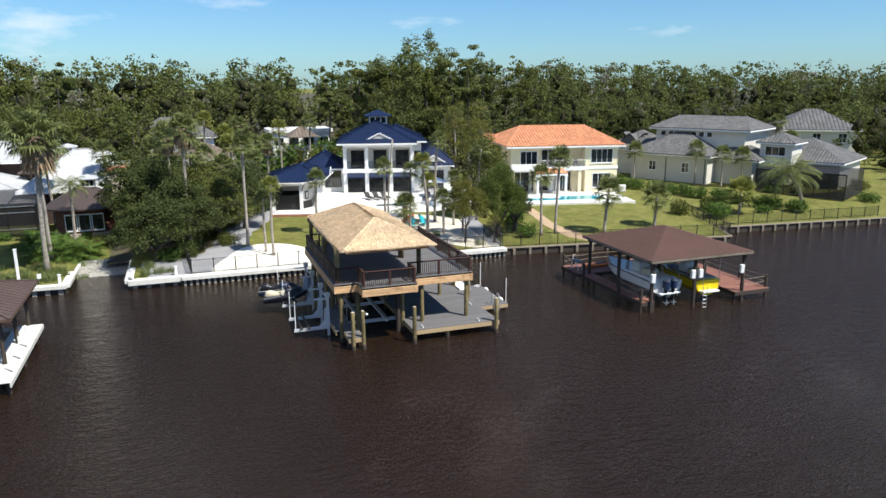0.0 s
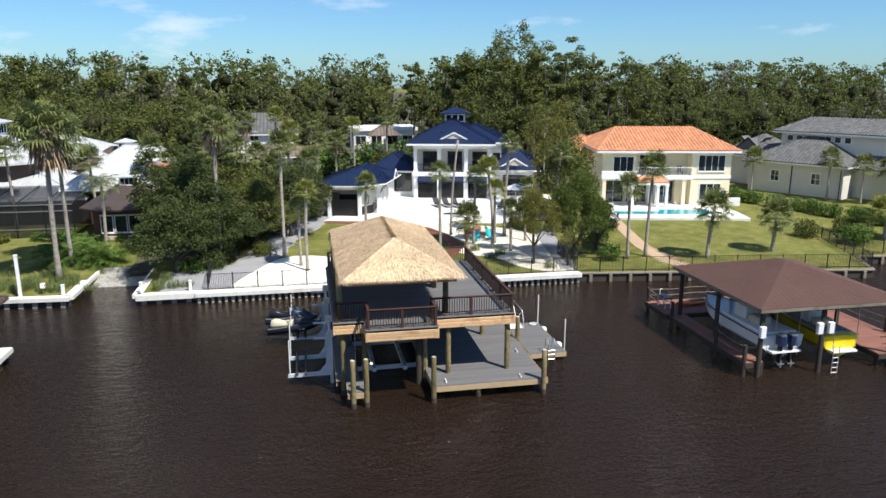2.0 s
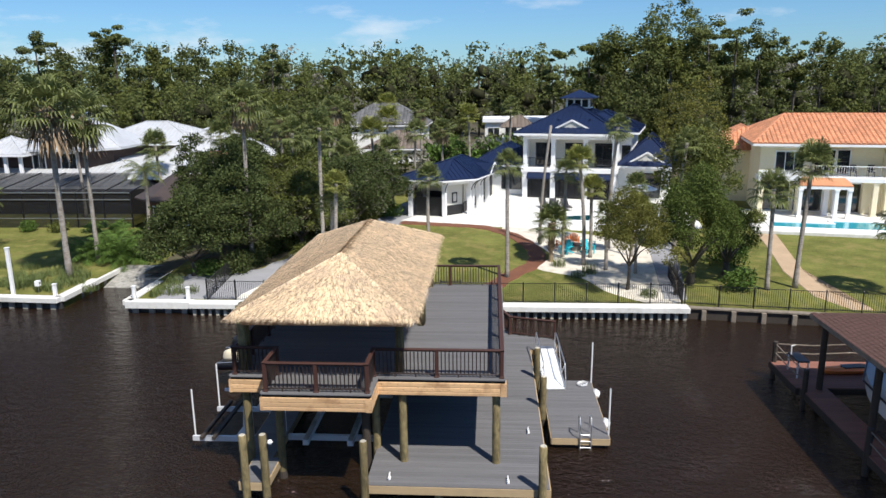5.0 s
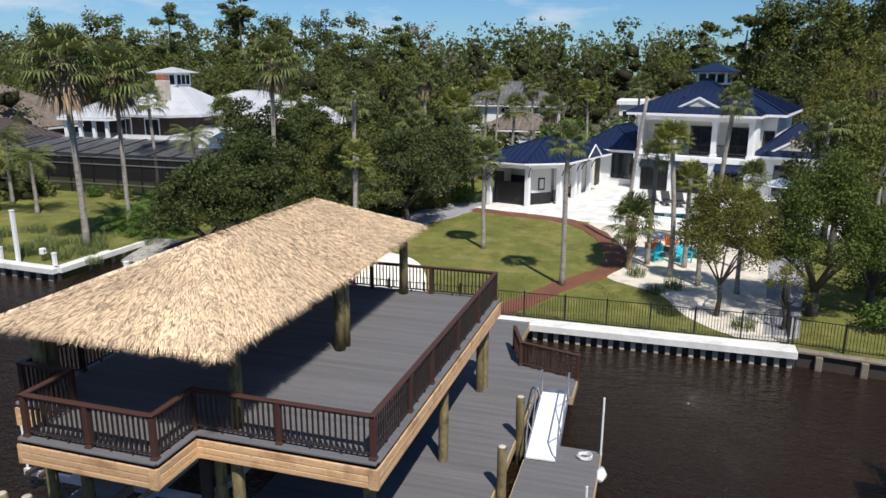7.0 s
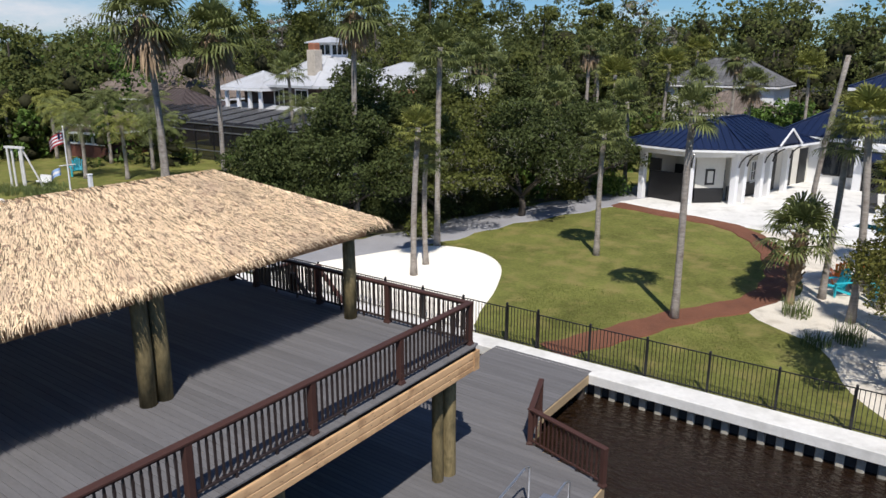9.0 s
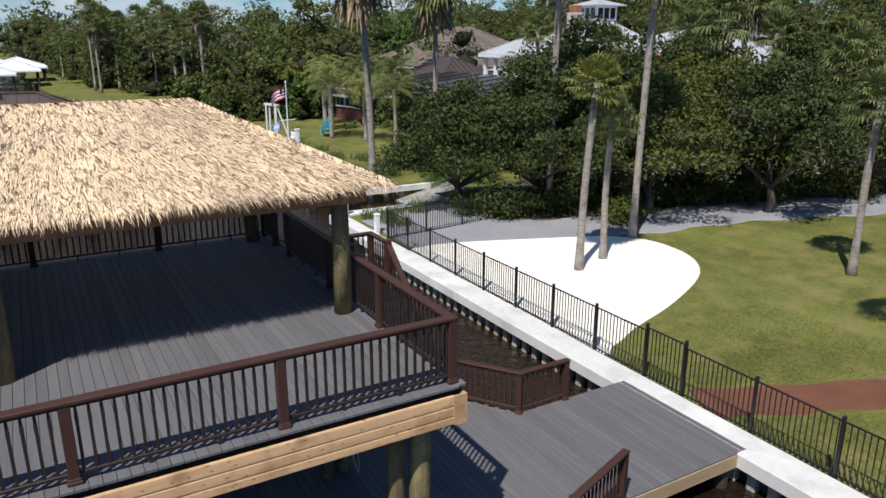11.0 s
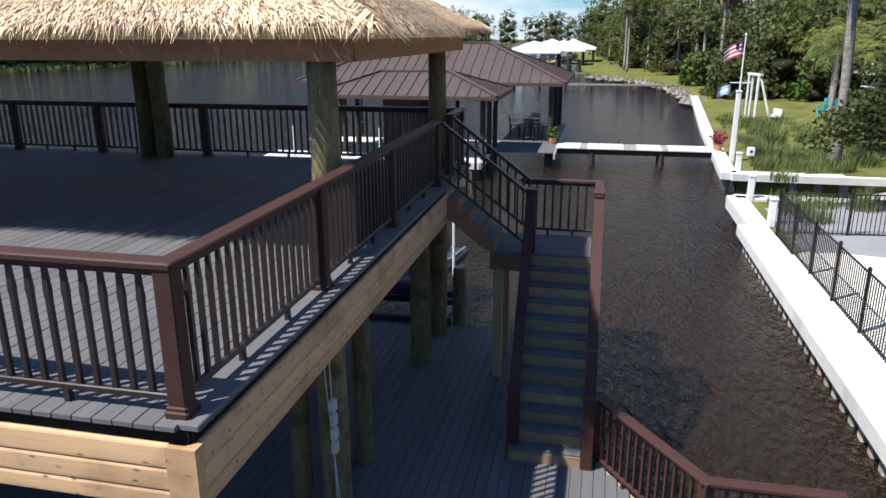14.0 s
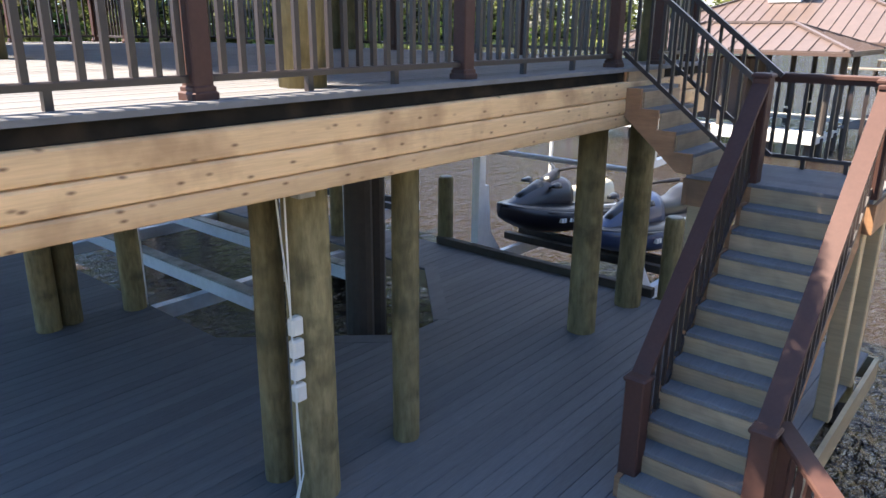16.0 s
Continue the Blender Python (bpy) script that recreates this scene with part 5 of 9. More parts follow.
def poly_roof(root, eave, a, b, planes, material, trim, t=0.2, pitch=0.42):
    """A hipped roof over a many-sided eave line, with the ridge from a to b; planes name the ridge end (0 or 1) above each end of an eave side."""
    n = len(eave)
    E, R = [Vector(p) for p in eave], [Vector(a), Vector(b)]
    m = Mesh().add([p - Vector((0, 0, 0.06)) for p in E] + E + R, [tuple(range(n - 1, -1, -1))] + [(k, (k + 1) % n, n + (k + 1) % n, n + k) for k in range(n)])
    pl = []
    for k, (u, v) in enumerate(planes):
        m.f.append((n + k, n + (k + 1) % n, 2 * n + v) if u == v else (n + k, n + (k + 1) % n, 2 * n + v, 2 * n + u))
        pl.append((E[k], E[(k + 1) % n], R[u], R[v]))
    roof = part("roof", m, material, root)
    part("standing_seams", seams(pl, pitch), material, roof, kind="stuff")
    rd = Mesh().beam(R[0] + Vector((0, 0, 0.04)), R[1] + Vector((0, 0, 0.04)), 0.18, 0.08)
    for k, (u, v) in enumerate(planes):
        rd.beam(E[k] + Vector((0, 0, 0.03)), R[u] + Vector((0, 0, 0.05)), 0.16, 0.07)
    part("ridge_capping", rd, material, roof, kind="stuff")
    f = Mesh()
    for k in range(n):
        f.beam(E[k] - Vector((0, 0, 0.06 + t / 2)), E[(k + 1) % n] - Vector((0, 0, 0.06 + t / 2)), 0.06, t)
    part("eave_trim", f, trim, roof)
    c = sum(E, Vector()) / n
    inner = [c + (p - c) * 0.99 for p in E]
    part("soffit", Mesh().prism([(p.x, p.y) for p in inner], c.z - t - 0.02, c.z - t + 0.02), trim, roof)
    return roof


def bracket(root, x, y, z, dx, dy):
    """A black curved eave bracket that reaches from a column towards (dx, dy)."""
    m = Mesh().tube([(x, y, z - 0.85), (x + dx * 0.12, y + dy * 0.12, z - 0.5), (x + dx * 0.4, y + dy * 0.4, z - 0.18), (x + dx * 0.75, y + dy * 0.75, z)], 0.045, 6)
    return part("eave_bracket", m, M_BLACKP, root, "black curved eave bracket")


def main_house():
    """White house with navy metal roofs, an upper gallery and a pavilion wing, in its own frame at the front eave corner."""
    h = thing("house", "white two-storey house with navy metal hip roofs and cupola", "house", at=pose(1.9, 40.6, 0, 0, 0, -14.5))
    FZ = 1.7
    X0, X1, Y0, Y1 = 0.75, 10.1, 0.8, 13.4
    EZ, BZ = 8.3, 4.9
    # main block with a recessed gallery on both floors
    part("wall", Mesh().box(X0, X1, Y0 + 1.9, Y1, FZ - 0.6, EZ - 0.1).box(X0, X0 + 0.35, Y0 + 0.3, Y0 + 1.9, FZ, EZ - 0.1).box(X1 - 0.35, X1, Y0 + 0.3, Y0 + 1.9, FZ, EZ - 0.1), M_WHITE, h)
    part("gallery_floor", Mesh().cbox(X0 - 0.15, X1 + 0.15, Y0 - 0.15, Y0 + 1.9, BZ - 0.45, BZ, 0.03), M_TRIM, h)
    part("header_beam", Mesh().box(X0, X1, Y0, Y0 + 0.35, EZ - 0.55, EZ - 0.1), M_TRIM, h)
    # Grey panel over the white wall; the recess's shade is in its colour.
    part("gallery_wall", Mesh().box(X0 + 0.36, X1 - 0.36, Y0 + 1.8, Y0 + 1.895, BZ, EZ - 0.56), M_OFFWHITE, h, "gallery wall with its shade put into the grey")
    cols = [X0 + 0.25, X0 + 3.1, X0 + 6.3, X1 - 0.25]
    for k, x in enumerate(cols):
        column(h, x, Y0 + 0.2, FZ - 0.4, BZ - 0.45, 0.5)
        column(h, x, Y0 + 0.2, BZ, EZ - 0.55, 0.42)
    for a, b in zip(cols, cols[1:]):
        rail_simple(h, (a + 0.2, Y0 + 0.2), (b - 0.2, Y0 + 0.2), BZ, 0.95, M_FENCE)
        window(h, (a + b) / 2 + 0.2, Y0 + 1.78, BZ + 0.05, 1.6, 2.2, cols=2, sill=False, frame=M_BLACKP)
        window(h, (a + b) / 2, Y0 + 1.88, FZ + 0.02, b - a - 0.75, 2.5, cols=3, sill=False, frame=M_BLACKP)
        part("awning", Mesh().add([(a + 0.25, Y0 - 0.02, BZ - 0.47), (b - 0.25, Y0 - 0.02, BZ - 0.47), (b - 0.25, Y0 - 0.42, BZ - 0.95), (a + 0.25, Y0 - 0.42, BZ - 0.95), (a + 0.25, Y0 - 0.02, BZ - 0.51), (b - 0.25, Y0 - 0.02, BZ - 0.51), (b - 0.25, Y0 - 0.42, BZ - 1.12), (a + 0.25, Y0 - 0.42, BZ - 1.12)],
             [(0, 3, 2, 1), (3, 7, 6, 2), (4, 5, 6, 7), (0, 4, 7, 3), (1, 2, 6, 5)]), M_BLUE, h, "navy fabric awning")
        part("shade_screen", Mesh().box(a + 0.26, b - 0.26, Y0 + 0.12, Y0 + 0.15, FZ + 0.1, BZ - 0.6), M_SCREEN, h, "dark roller shade screen")
    hip_roof(h, 0.0, X1 + 0.45, 0, Y1 + 0.75, EZ + 0.12, 11.1, M_BLUE, fascia_mat=M_TRIM, inset=5.4)
    gable(h, (X0 + X1) / 2 + 0.2, 1.0, EZ + 0.5, 3.0, 0.75, 2.6, M_TRIM, M_OFFWHITE, M_BLUE)
    cupola(h, (X0 + X1) / 2 + 0.1, 6.6, 10.6, 2.5, 1.05, M_TRIM, M_BLUE, 0.6, 0.85)
    # set-back upper block beside the gallery
    part("wall", Mesh().box(X1, X1 + 1.2, Y0 + 2.9, Y1, FZ - 0.6, EZ - 0.1), M_WHITE, h)
    window(h, X1 + 0.65, Y0 + 2.88, BZ + 0.4, 0.7, 1.6, cols=1, rows=2, frame=M_BLACKP)
    hip_roof(h, X1 - 6.0, X1 + 1.9, Y0 + 2.1, Y1 + 0.7, EZ + 0.12, 10.3, M_BLUE, fascia_mat=M_TRIM)
    # link between pavilion and main block
    part("wall", Mesh().box(-4.2, X0, 2.2, 10, FZ - 0.6, 4.75), M_WHITE, h)
    window(h, -0.7, 2.18, FZ + 0.75, 2.0, 2.1, cols=2, sill=False, frame=M_BLACKP)
    hip_roof(h, -5.0, X0 + 0.1, 1.4, 10.6, 5.05, 6.9, M_BLUE, fascia_mat=M_TRIM)
    # pavilion wing with a canted front corner
    A, B, C = (-6.85, -11.5), (-3.65, -11.45), (-1.95, -9.4)
    part("plinth", Mesh().prism([(A[0] - 0.45, A[1] - 0.4), (B[0] + 0.3, B[1] - 0.45), (C[0] + 0.5, C[1] - 0.3), (C[0] + 0.9, 2.2), (A[0] - 0.45, 2.2)], FZ - 0.9, FZ - 0.12), M_TRIM, h)
    part("wall", Mesh().box(A[0] + 0.15, A[0] + 0.4, A[1] + 0.6, 2.2, FZ - 0.5, 4.75).box(A[0] + 0.4, -3.0, A[1] + 3.0, A[1] + 3.25, FZ - 0.5, 4.75).box(-3.0, -2.75, A[1] + 3.0, 2.2, FZ - 0.5, 4.75), M_OFFWHITE, h, "pale stucco pavilion wall")
    part("bar_front", Mesh().cbox(A[0] + 0.24, B[0] - 0.24, A[1] + 0.3, A[1] + 0.5, FZ - 0.12, FZ + 1.75, 0.02), M_BLACKTILE, h, "black stone bar front")
    part("bar_screen", Mesh().box(A[0] + 0.24, A[0] + 1.0, A[1] + 0.32, A[1] + 0.48, FZ + 1.76, FZ + 2.5), M_BLACKTILE, h)
    part("back_panel", Mesh().box(A[0] + 0.41, -3.05, A[1] + 2.9, A[1] + 2.99, FZ - 0.12, FZ + 1.9), M_BLACKTILE, h, "black stone wall panel")
    ca, cb = Vector((B[0] - 0.1, B[1] + 0.75, 0)), Vector((C[0] - 0.75, C[1] + 0.1, 0))
    part("corner_panel", Mesh().beam(ca + Vector((0, 0, FZ + 0.4)), cb + Vector((0, 0, FZ + 0.4)), 0.2, 1.04), M_BLACKTILE, h, "black stone low wall")
    part("wall", Mesh().beam(ca + Vector((0, 0, FZ + 1.92)), cb + Vector((0, 0, FZ + 1.92)), 0.16, 1.98), M_OFFWHITE, h, "pale stucco pavilion wall")
    cm, cd = (ca + cb) / 2, (cb - ca).normalized()
    co = Vector((cd.y, -cd.x, 0)) * 0.1
    part("wall_niche", Mesh().beam(cm + co - cd * 0.28 + Vector((0, 0, FZ + 1.6)), cm + co + cd * 0.28 + Vector((0, 0, FZ + 1.6)), 0.06, 0.95), M_BLACKP, h, "black framed opening in the pavilion wall")
    part("niche_back", Mesh().beam(cm + co * 1.3 - cd * 0.17 + Vector((0, 0, FZ + 1.6)), cm + co * 1.3 + cd * 0.17 + Vector((0, 0, FZ + 1.6)), 0.03, 0.7), M_OFFWHITE, h)
    part("dado", Mesh().box(-2.74, -2.66, C[1] + 0.6, -4.6, FZ - 0.12, FZ + 0.95), M_BLACKTILE, h, "black stone dado")
    for x, y in (A, B, C, (C[0], C[1] + 0.95), (C[0], -6.3), (C[0], -5.3), (C[0], -3.0)):
        column(h, x, y, FZ - 0.3, 4.85, 0.36)
        if x == C[0]:
            bracket(h, x + 0.2, y, 4.8, 0.9, 0.0)
    bracket(h, B[0] + 0.15, B[1] - 0.15, 4.8, 0.5, -0.6)
    hb = Mesh().beam((*A, 4.75), (*B, 4.75), 0.34, 0.4).beam((*B, 4.75), (*C, 4.75), 0.34, 0.4).beam((*C, 4.75), (C[0], -2.6, 4.75), 0.34, 0.4).beam((*A, 4.75), (A[0], -2.6, 4.75), 0.34, 0.4)
    part("header_beam", hb, M_TRIM, h)
    for y in (-7.4, -5.7):
        window(h, -2.73, y, FZ + 1.0, 0.55, 1.15, "+x", 2, 2)
    for y in (-3.9, -1.6, 0.6):
        part("dark_panel", Mesh().box(-2.74, -2.68, y, y + 1.15, FZ, FZ + 2.5), M_BLACKTILE, h, "tall dark door panel")
    ez = 5.12
    poly_roof(h, [(-8.3, -12.45, ez), (-3.5, -12.4, ez), (-1.0, -10.1, ez), (-0.4, -2.2, ez), (-8.3, -2.2, ez)], (-3.8, -8.3, 6.65), (-3.8, -5.4, 6.65), [(0, 0), (0, 0), (0, 1), (1, 1), (1, 0)], M_BLUE, M_TRIM, t=0.12)
    g = part("gable", Mesh().add([(-0.62, -6.9, 5.2), (-0.5, -4.7, 5.2), (-0.56, -5.8, 6.0), (-2.4, -6.9, 5.2), (-2.4, -4.7, 5.2), (-2.4, -5.8, 6.0)], [(0, 1, 2), (0, 2, 5, 3), (1, 4, 5, 2)]), M_BLUE, h)
    part("rake_trim", Mesh().beam((-0.56, -7.05, 5.14), (-0.5, -5.8, 6.08), 0.07, 0.1).beam((-0.42, -4.55, 5.14), (-0.5, -5.8, 6.08), 0.07, 0.1), M_TRIM, g)
    # right wing
    part("wall", Mesh().box(X1, 15.2, 2.6, 12, FZ - 0.6, 4.9), M_WHITE, h)
    window(h, 12.9, 2.58, FZ + 0.3, 2.6, 2.3, cols=3, sill=False, frame=M_BLACKP)
    hip_roof(h, X1 - 0.2, 16.0, 1.7, 12.8, 5.2, 7.9, M_BLUE, fascia_mat=M_TRIM)
    gable(h, 12.9, 2.2, 5.3, 3.6, 1.1, 2.4, M_TRIM, M_OFFWHITE, M_BLUE)
    return h


main_house()
sheet("pool_terrace", [(-8.4, 29.2), (-6.0, 28.5), (-3.4, 28.0), (0.3, 26.9), (3.6, 26.4), (9.0, 25.2), (17, 26.5), (20, 41), (2, 45), (-2, 43)], 0.1, M_CONC, "white paved pool terrace in front of the house", "terrace")
pool = thing("swimming_pool", "dark turquoise swimming pool in a white terrace", "pool", at=pose(4.2, 29.6, 0, 0, 0, -14.5))
part("pool_water", Mesh().box(0, 3.9, 0, 5.6, 1.4, 1.74), M_POOL2, pool)
for a in ((-0.3, 4.2, -0.3, 0), (-0.3, 4.2, 5.6, 5.9), (-0.3, 0, 0, 5.6), (3.9, 4.2, 0, 5.6)):
    part("coping", Mesh().box(*a, 1.4, 1.78), M_TRIM, pool)
part("spa_wall", Mesh().cbox(1.2, 2.9, 6.0, 7.6, 1.4, 2.1, 0.03), M_TRIM, pool)


def orange_house():
    base = Matrix.Translation((21.6, 32.9, 0)) @ Matrix.Rotation(radians(-12), 4, "Z")
    at = base @ Matrix.Translation((1.7, 0, 0))
    h = thing("house", "cream two-storey villa with an orange terracotta tile roof", "house", at=at)
    FZ, EZ, W, D = 1.78, 7.9, 14.5, 13.0
    BZ = 5.1
    part("wall", Mesh().box(0, W, 1.8, D, FZ - 0.8, EZ).box(0, 3.9, 0.2, 1.8, BZ, EZ).box(10.1, W, 0.0, 1.8, FZ - 0.8, EZ), M_CREAM, h)
    part("cornice", Mesh().cbox(-0.12, W + 0.12, 1.65, D + 0.1, EZ - 0.35, EZ, 0.03).cbox(-0.1, 4.0, 0.1, 1.7, EZ - 0.35, EZ, 0.03).cbox(10.0, W + 0.12, -0.1, 1.7, EZ - 0.35, EZ, 0.03), M_TRIM, h)
    part("string_course", Mesh().cbox(10.02, W + 0.08, -0.08, 0.06, BZ - 0.3, BZ + 0.05, 0.02), M_TRIM, h)
    part("balcony_floor", Mesh().cbox(-0.1, 10.2, -0.3, 1.8, BZ - 0.4, BZ, 0.03), M_TRIM, h)
    part("parapet", Mesh().cbox(-0.1, 3.9, -0.3, -0.12, BZ + 0.004, BZ + 0.5, 0.02), M_TRIM, h)
    for x in (0.25, 3.3, 5.5, 6.3, 9.3):
        column(h, x, 0.0, FZ - 0.2, BZ - 0.4, 0.42, M_TRIM if x in (5.5, 6.3) else M_CREAM)
    rail_simple(h, (3.9, -0.15), (10.1, -0.15), BZ, 0.95, M_TRIM, 0.2)
    window(h, 2.4, 0.18, BZ + 0.2, 2.2, 1.9, cols=3)
    for x in (5.0, 5.9):
        window(h, x, 1.78, BZ + 0.05, 0.8, 2.1, cols=1, sill=False, frame=M_TRIM)
    window(h, 7.0, 1.78, BZ + 0.05, 0.95, 2.1, cols=1, sill=False)
    window(h, 12.3, -0.02, BZ + 0.55, 2.9, 1.75, cols=4)
    window(h, 12.3, -0.02, FZ + 0.6, 2.3, 1.8, cols=3)
    for x in (1.7, 4.4, 7.6):
        window(h, x, 1.78, FZ + 0.02, 2.3, 2.5, cols=2, sill=False)
    part("wall", Mesh().box(8.6, 10.1, 1.0, 1.8, FZ, BZ - 0.4), M_CREAM, h)
    hip_roof(h, -0.8, W + 0.8, -0.7, D + 0.8, EZ + 0.1, 10.2, M_ORANGE, "tile", inset=3.5, fascia_mat=M_TRIM, pitch=0.4)
    cn = part("canopy", Mesh().add([(3.4, -0.31, BZ - 0.02), (6.8, -0.31, BZ - 0.02), (7.2, -1.7, BZ - 0.5), (3.0, -1.7, BZ - 0.5), (3.4, -0.31, BZ - 0.12), (6.8, -0.31, BZ - 0.12), (7.2, -1.7, BZ - 0.6), (3.0, -1.7, BZ - 0.6)], [(0, 3, 2, 1), (3, 7, 6, 2), (4, 5, 6, 7), (0, 4, 7, 3), (1, 2, 6, 5)]), M_ORANGE, h, "small orange tile canopy")
    part("canopy_beam", Mesh().cbox(3.0, 7.2, -1.68, -1.45, BZ - 0.85, BZ - 0.61, 0.02), M_TRIM, cn)
    for x in (3.2, 6.0, 7.0):
        column(h, x, -1.56, FZ - 0.1, BZ - 0.85, 0.3, M_TRIM)
    part("wall", Mesh().box(-3.0, 0.0, 7.0, D + 3, FZ - 0.6, 6.6), M_CREAM, h)
    hip_roof(h, -3.7, 3.0, 6.4, D + 4, 6.8, 8.8, M_ORANGE, "tile", pitch=0.4)
    part("side_steps", Mesh().cbox(W, W + 1.4, 0.4, 2.2, FZ - 0.8, FZ + 0.35, 0.03).cbox(W, W + 1.5, 0.3, 0.5, FZ - 0.8, FZ + 0.75, 0.03), M_TRIM, h)
    for k, x in enumerate((7.6, 9.0)):
        c = thing("balcony_chair", "dark metal armchair on the villa balcony", "chair", "balcony chairs", at=at @ Matrix.Translation((x, 0.75, BZ)))
        part("seat", Mesh().cbox(-0.26, 0.26, -0.26, 0.26, 0.4, 0.46, 0.02), M_DKBROWN, c)
        part("backrest", Mesh().cbox(-0.26, 0.26, 0.22, 0.27, 0.46, 1.0, 0.02), M_DKBROWN, c)
        for sx in (-0.23, 0.23):
            part("arm", Mesh().box(sx - 0.025, sx + 0.025, -0.25, 0.25, 0.62, 0.66), M_DKBROWN, c)
            for sy in (-0.23, 0.23):
                part("leg", Mesh().box(sx - 0.02, sx + 0.02, sy - 0.02, sy + 0.02, 0, 0.4), M_DKBROWN, c)
    t = thing("pool_terrace", "white pool terrace with a light blue swimming pool", "terrace", at=base, kind="structure")
    part("paving", Mesh().cbox(0.6, 15.6, -8.2, 1.8, 0.9, 1.76, 0.03), M_CONC, t)
    part("pool_water", Mesh().box(2.2, 12.6, -6.4, -4.4, 1.3, 1.775).box(7.2, 12.6, -4.4, -3.2, 1.3, 1.775), M_POOL, t)
    part("coping", Mesh().box(1.9, 12.9, -6.7, -6.4, 1.3, 1.82).box(7.2, 12.9, -3.2, -2.9, 1.3, 1.82).box(1.9, 7.2, -4.4, -4.1, 1.3, 1.82).box(1.9, 2.2, -6.4, -4.4, 1.3, 1.82).box(12.6, 12.9, -6.4, -3.2, 1.3, 1.82).box(6.9, 7.2, -4.1, -2.9, 1.3, 1.82), M_TRIM, t)
    return h


orange_house()


def grey_house():
    at = Matrix.Translation((47.5, 41.0, 0)) @ Matrix.Rotation(radians(-62), 4, "Z")
    h = thing("house", "pale stucco house with grey tile hip roofs and clerestory", "house", at=at)
    FZ = 2.0
    part("wall", Mesh().box(0, 11.8, 0, 10, FZ - 1.2, 5.6).box(11.8, 17, 3.0, 10, FZ - 1.2, 5.2), M_OFFWHITE, h)
    hip_roof(h, 9.0, 18.2, 2.2, 10.5, 5.25, 7.4, M_SLATE, "tile", fascia_mat=M_TRIM, pitch=0.45)
    hip_roof(h, -0.7, 12.4, -0.7, 10.5, 5.7, 8.6, M_SLATE, "tile", fascia_mat=M_TRIM, pitch=0.45)
    part("wall", Mesh().box(1.4, 15, 5, 14, FZ, 9.15), M_OFFWHITE, h)
    for i in range(7):
        window(h, 2.6 + i * 1.2, 4.98, 8.0, 0.7, 0.7, cols=1, sill=False)
    hip_roof(h, 0.5, 15.9, 4.3, 15, 9.2, 10.9, M_SLATE, "tile", inset=2.6, fascia_mat=M_TRIM, pitch=0.45)
    part("wall", Mesh().box(-6.5, -0.2, 4.5, 13, FZ - 1.2, 5.6), M_OFFWHITE, h)
    hip_roof(h, -7.2, 1.5, 3.8, 13.6, 5.7, 8.3, M_SLATE, "tile", fascia_mat=M_TRIM, pitch=0.45)
    gable(h, -3.2, 5.0, 6.4, 3.4, 1.5, 3.0, M_BLACKP, M_SLATE, M_SLATE)
    part("wall", Mesh().box(16, 27, 8, 19, FZ - 1.2, 5.0), M_OFFWHITE, h)
    hip_roof(h, 15.4, 27.6, 7.4, 19.6, 5.1, 8.0, M_SLATE, "tile", fascia_mat=M_TRIM, pitch=0.45)
    part("bay_wall", Mesh().box(17.2, 21.5, 5.0, 9.5, FZ, 7.6), M_OFFWHITE, h)
    window(h, 19.3, 4.98, 5.9, 2.6, 1.2, cols=3)
    hip_roof(h, 16.7, 22.0, 4.5, 10.0, 7.7, 9.0, M_SLATE, "tile", fascia_mat=M_TRIM, pitch=0.45)
    for x in (3.5, 8.6):
        window(h, x, -0.02, 3.2, 1.0, 1.3, cols=2, rows=2)
    for x in (0.6, 5.6, 11.5):
        part("downpipe", Mesh().tube([(x, -0.06, FZ - 1), (x, -0.06, 5.2)], 0.06, 6), M_BLACKP, h)
    scr = part("screen_porch", Mesh().box(19.0, 30.0, -1.0, 7.8, FZ - 0.6, 4.6), M_SCREEN, h, "dark insect-screen porch")
    fr = Mesh()
    for i in range(7):
        x = 19 + i * 11 / 6
        fr.box(x - 0.05, x + 0.05, -1.06, -0.96, FZ - 0.6, 4.6)
    fr.box(19, 30, -1.06, -0.96, 4.5, 4.65).box(19, 30, -1.06, -0.96, 3.0, 3.1)
    part("porch_frame", fr, M_BLACKP, scr)
    return h


grey_house()


def screen_enclosure(x0, x1, y0, y1, z0, z1, label):
    e = thing("screen_enclosure", label, "screen enclosure", kind="structure")
    part("screen", Mesh().add([(x0, y0, z0), (x1, y0, z0), (x1, y1, z0), (x0, y1, z0), (x0, y0, z1), (x1, y0, z1), (x1, y1, z1 + 0.8), (x0, y1, z1 + 0.8)], [(0, 1, 5, 4), (1, 2, 6, 5), (3, 0, 4, 7), (4, 5, 6, 7)]), M_SCREEN, e)
    n = max(2, int((x1 - x0) / 2.4))
    for i in range(n + 1):
        x = x0 + (x1 - x0) * i / n
        part("frame_post", Mesh().box(x - 0.05, x + 0.05, y0 - 0.06, y0 + 0.04, z0, z1), M_BLACKP, e)
        part("roof_bar", Mesh().beam((x, y0, z1), (x, y1, z1 + 0.8), 0.08, 0.1), M_BLACKP, e)
    for z in (z0 + 0.9, z1 - 0.05, z1 - 0.65):
        part("frame_rail", Mesh().box(x0, x1, y0 - 0.07, y0 + 0.03, z - 0.04, z + 0.04), M_METAL, e)
    return e


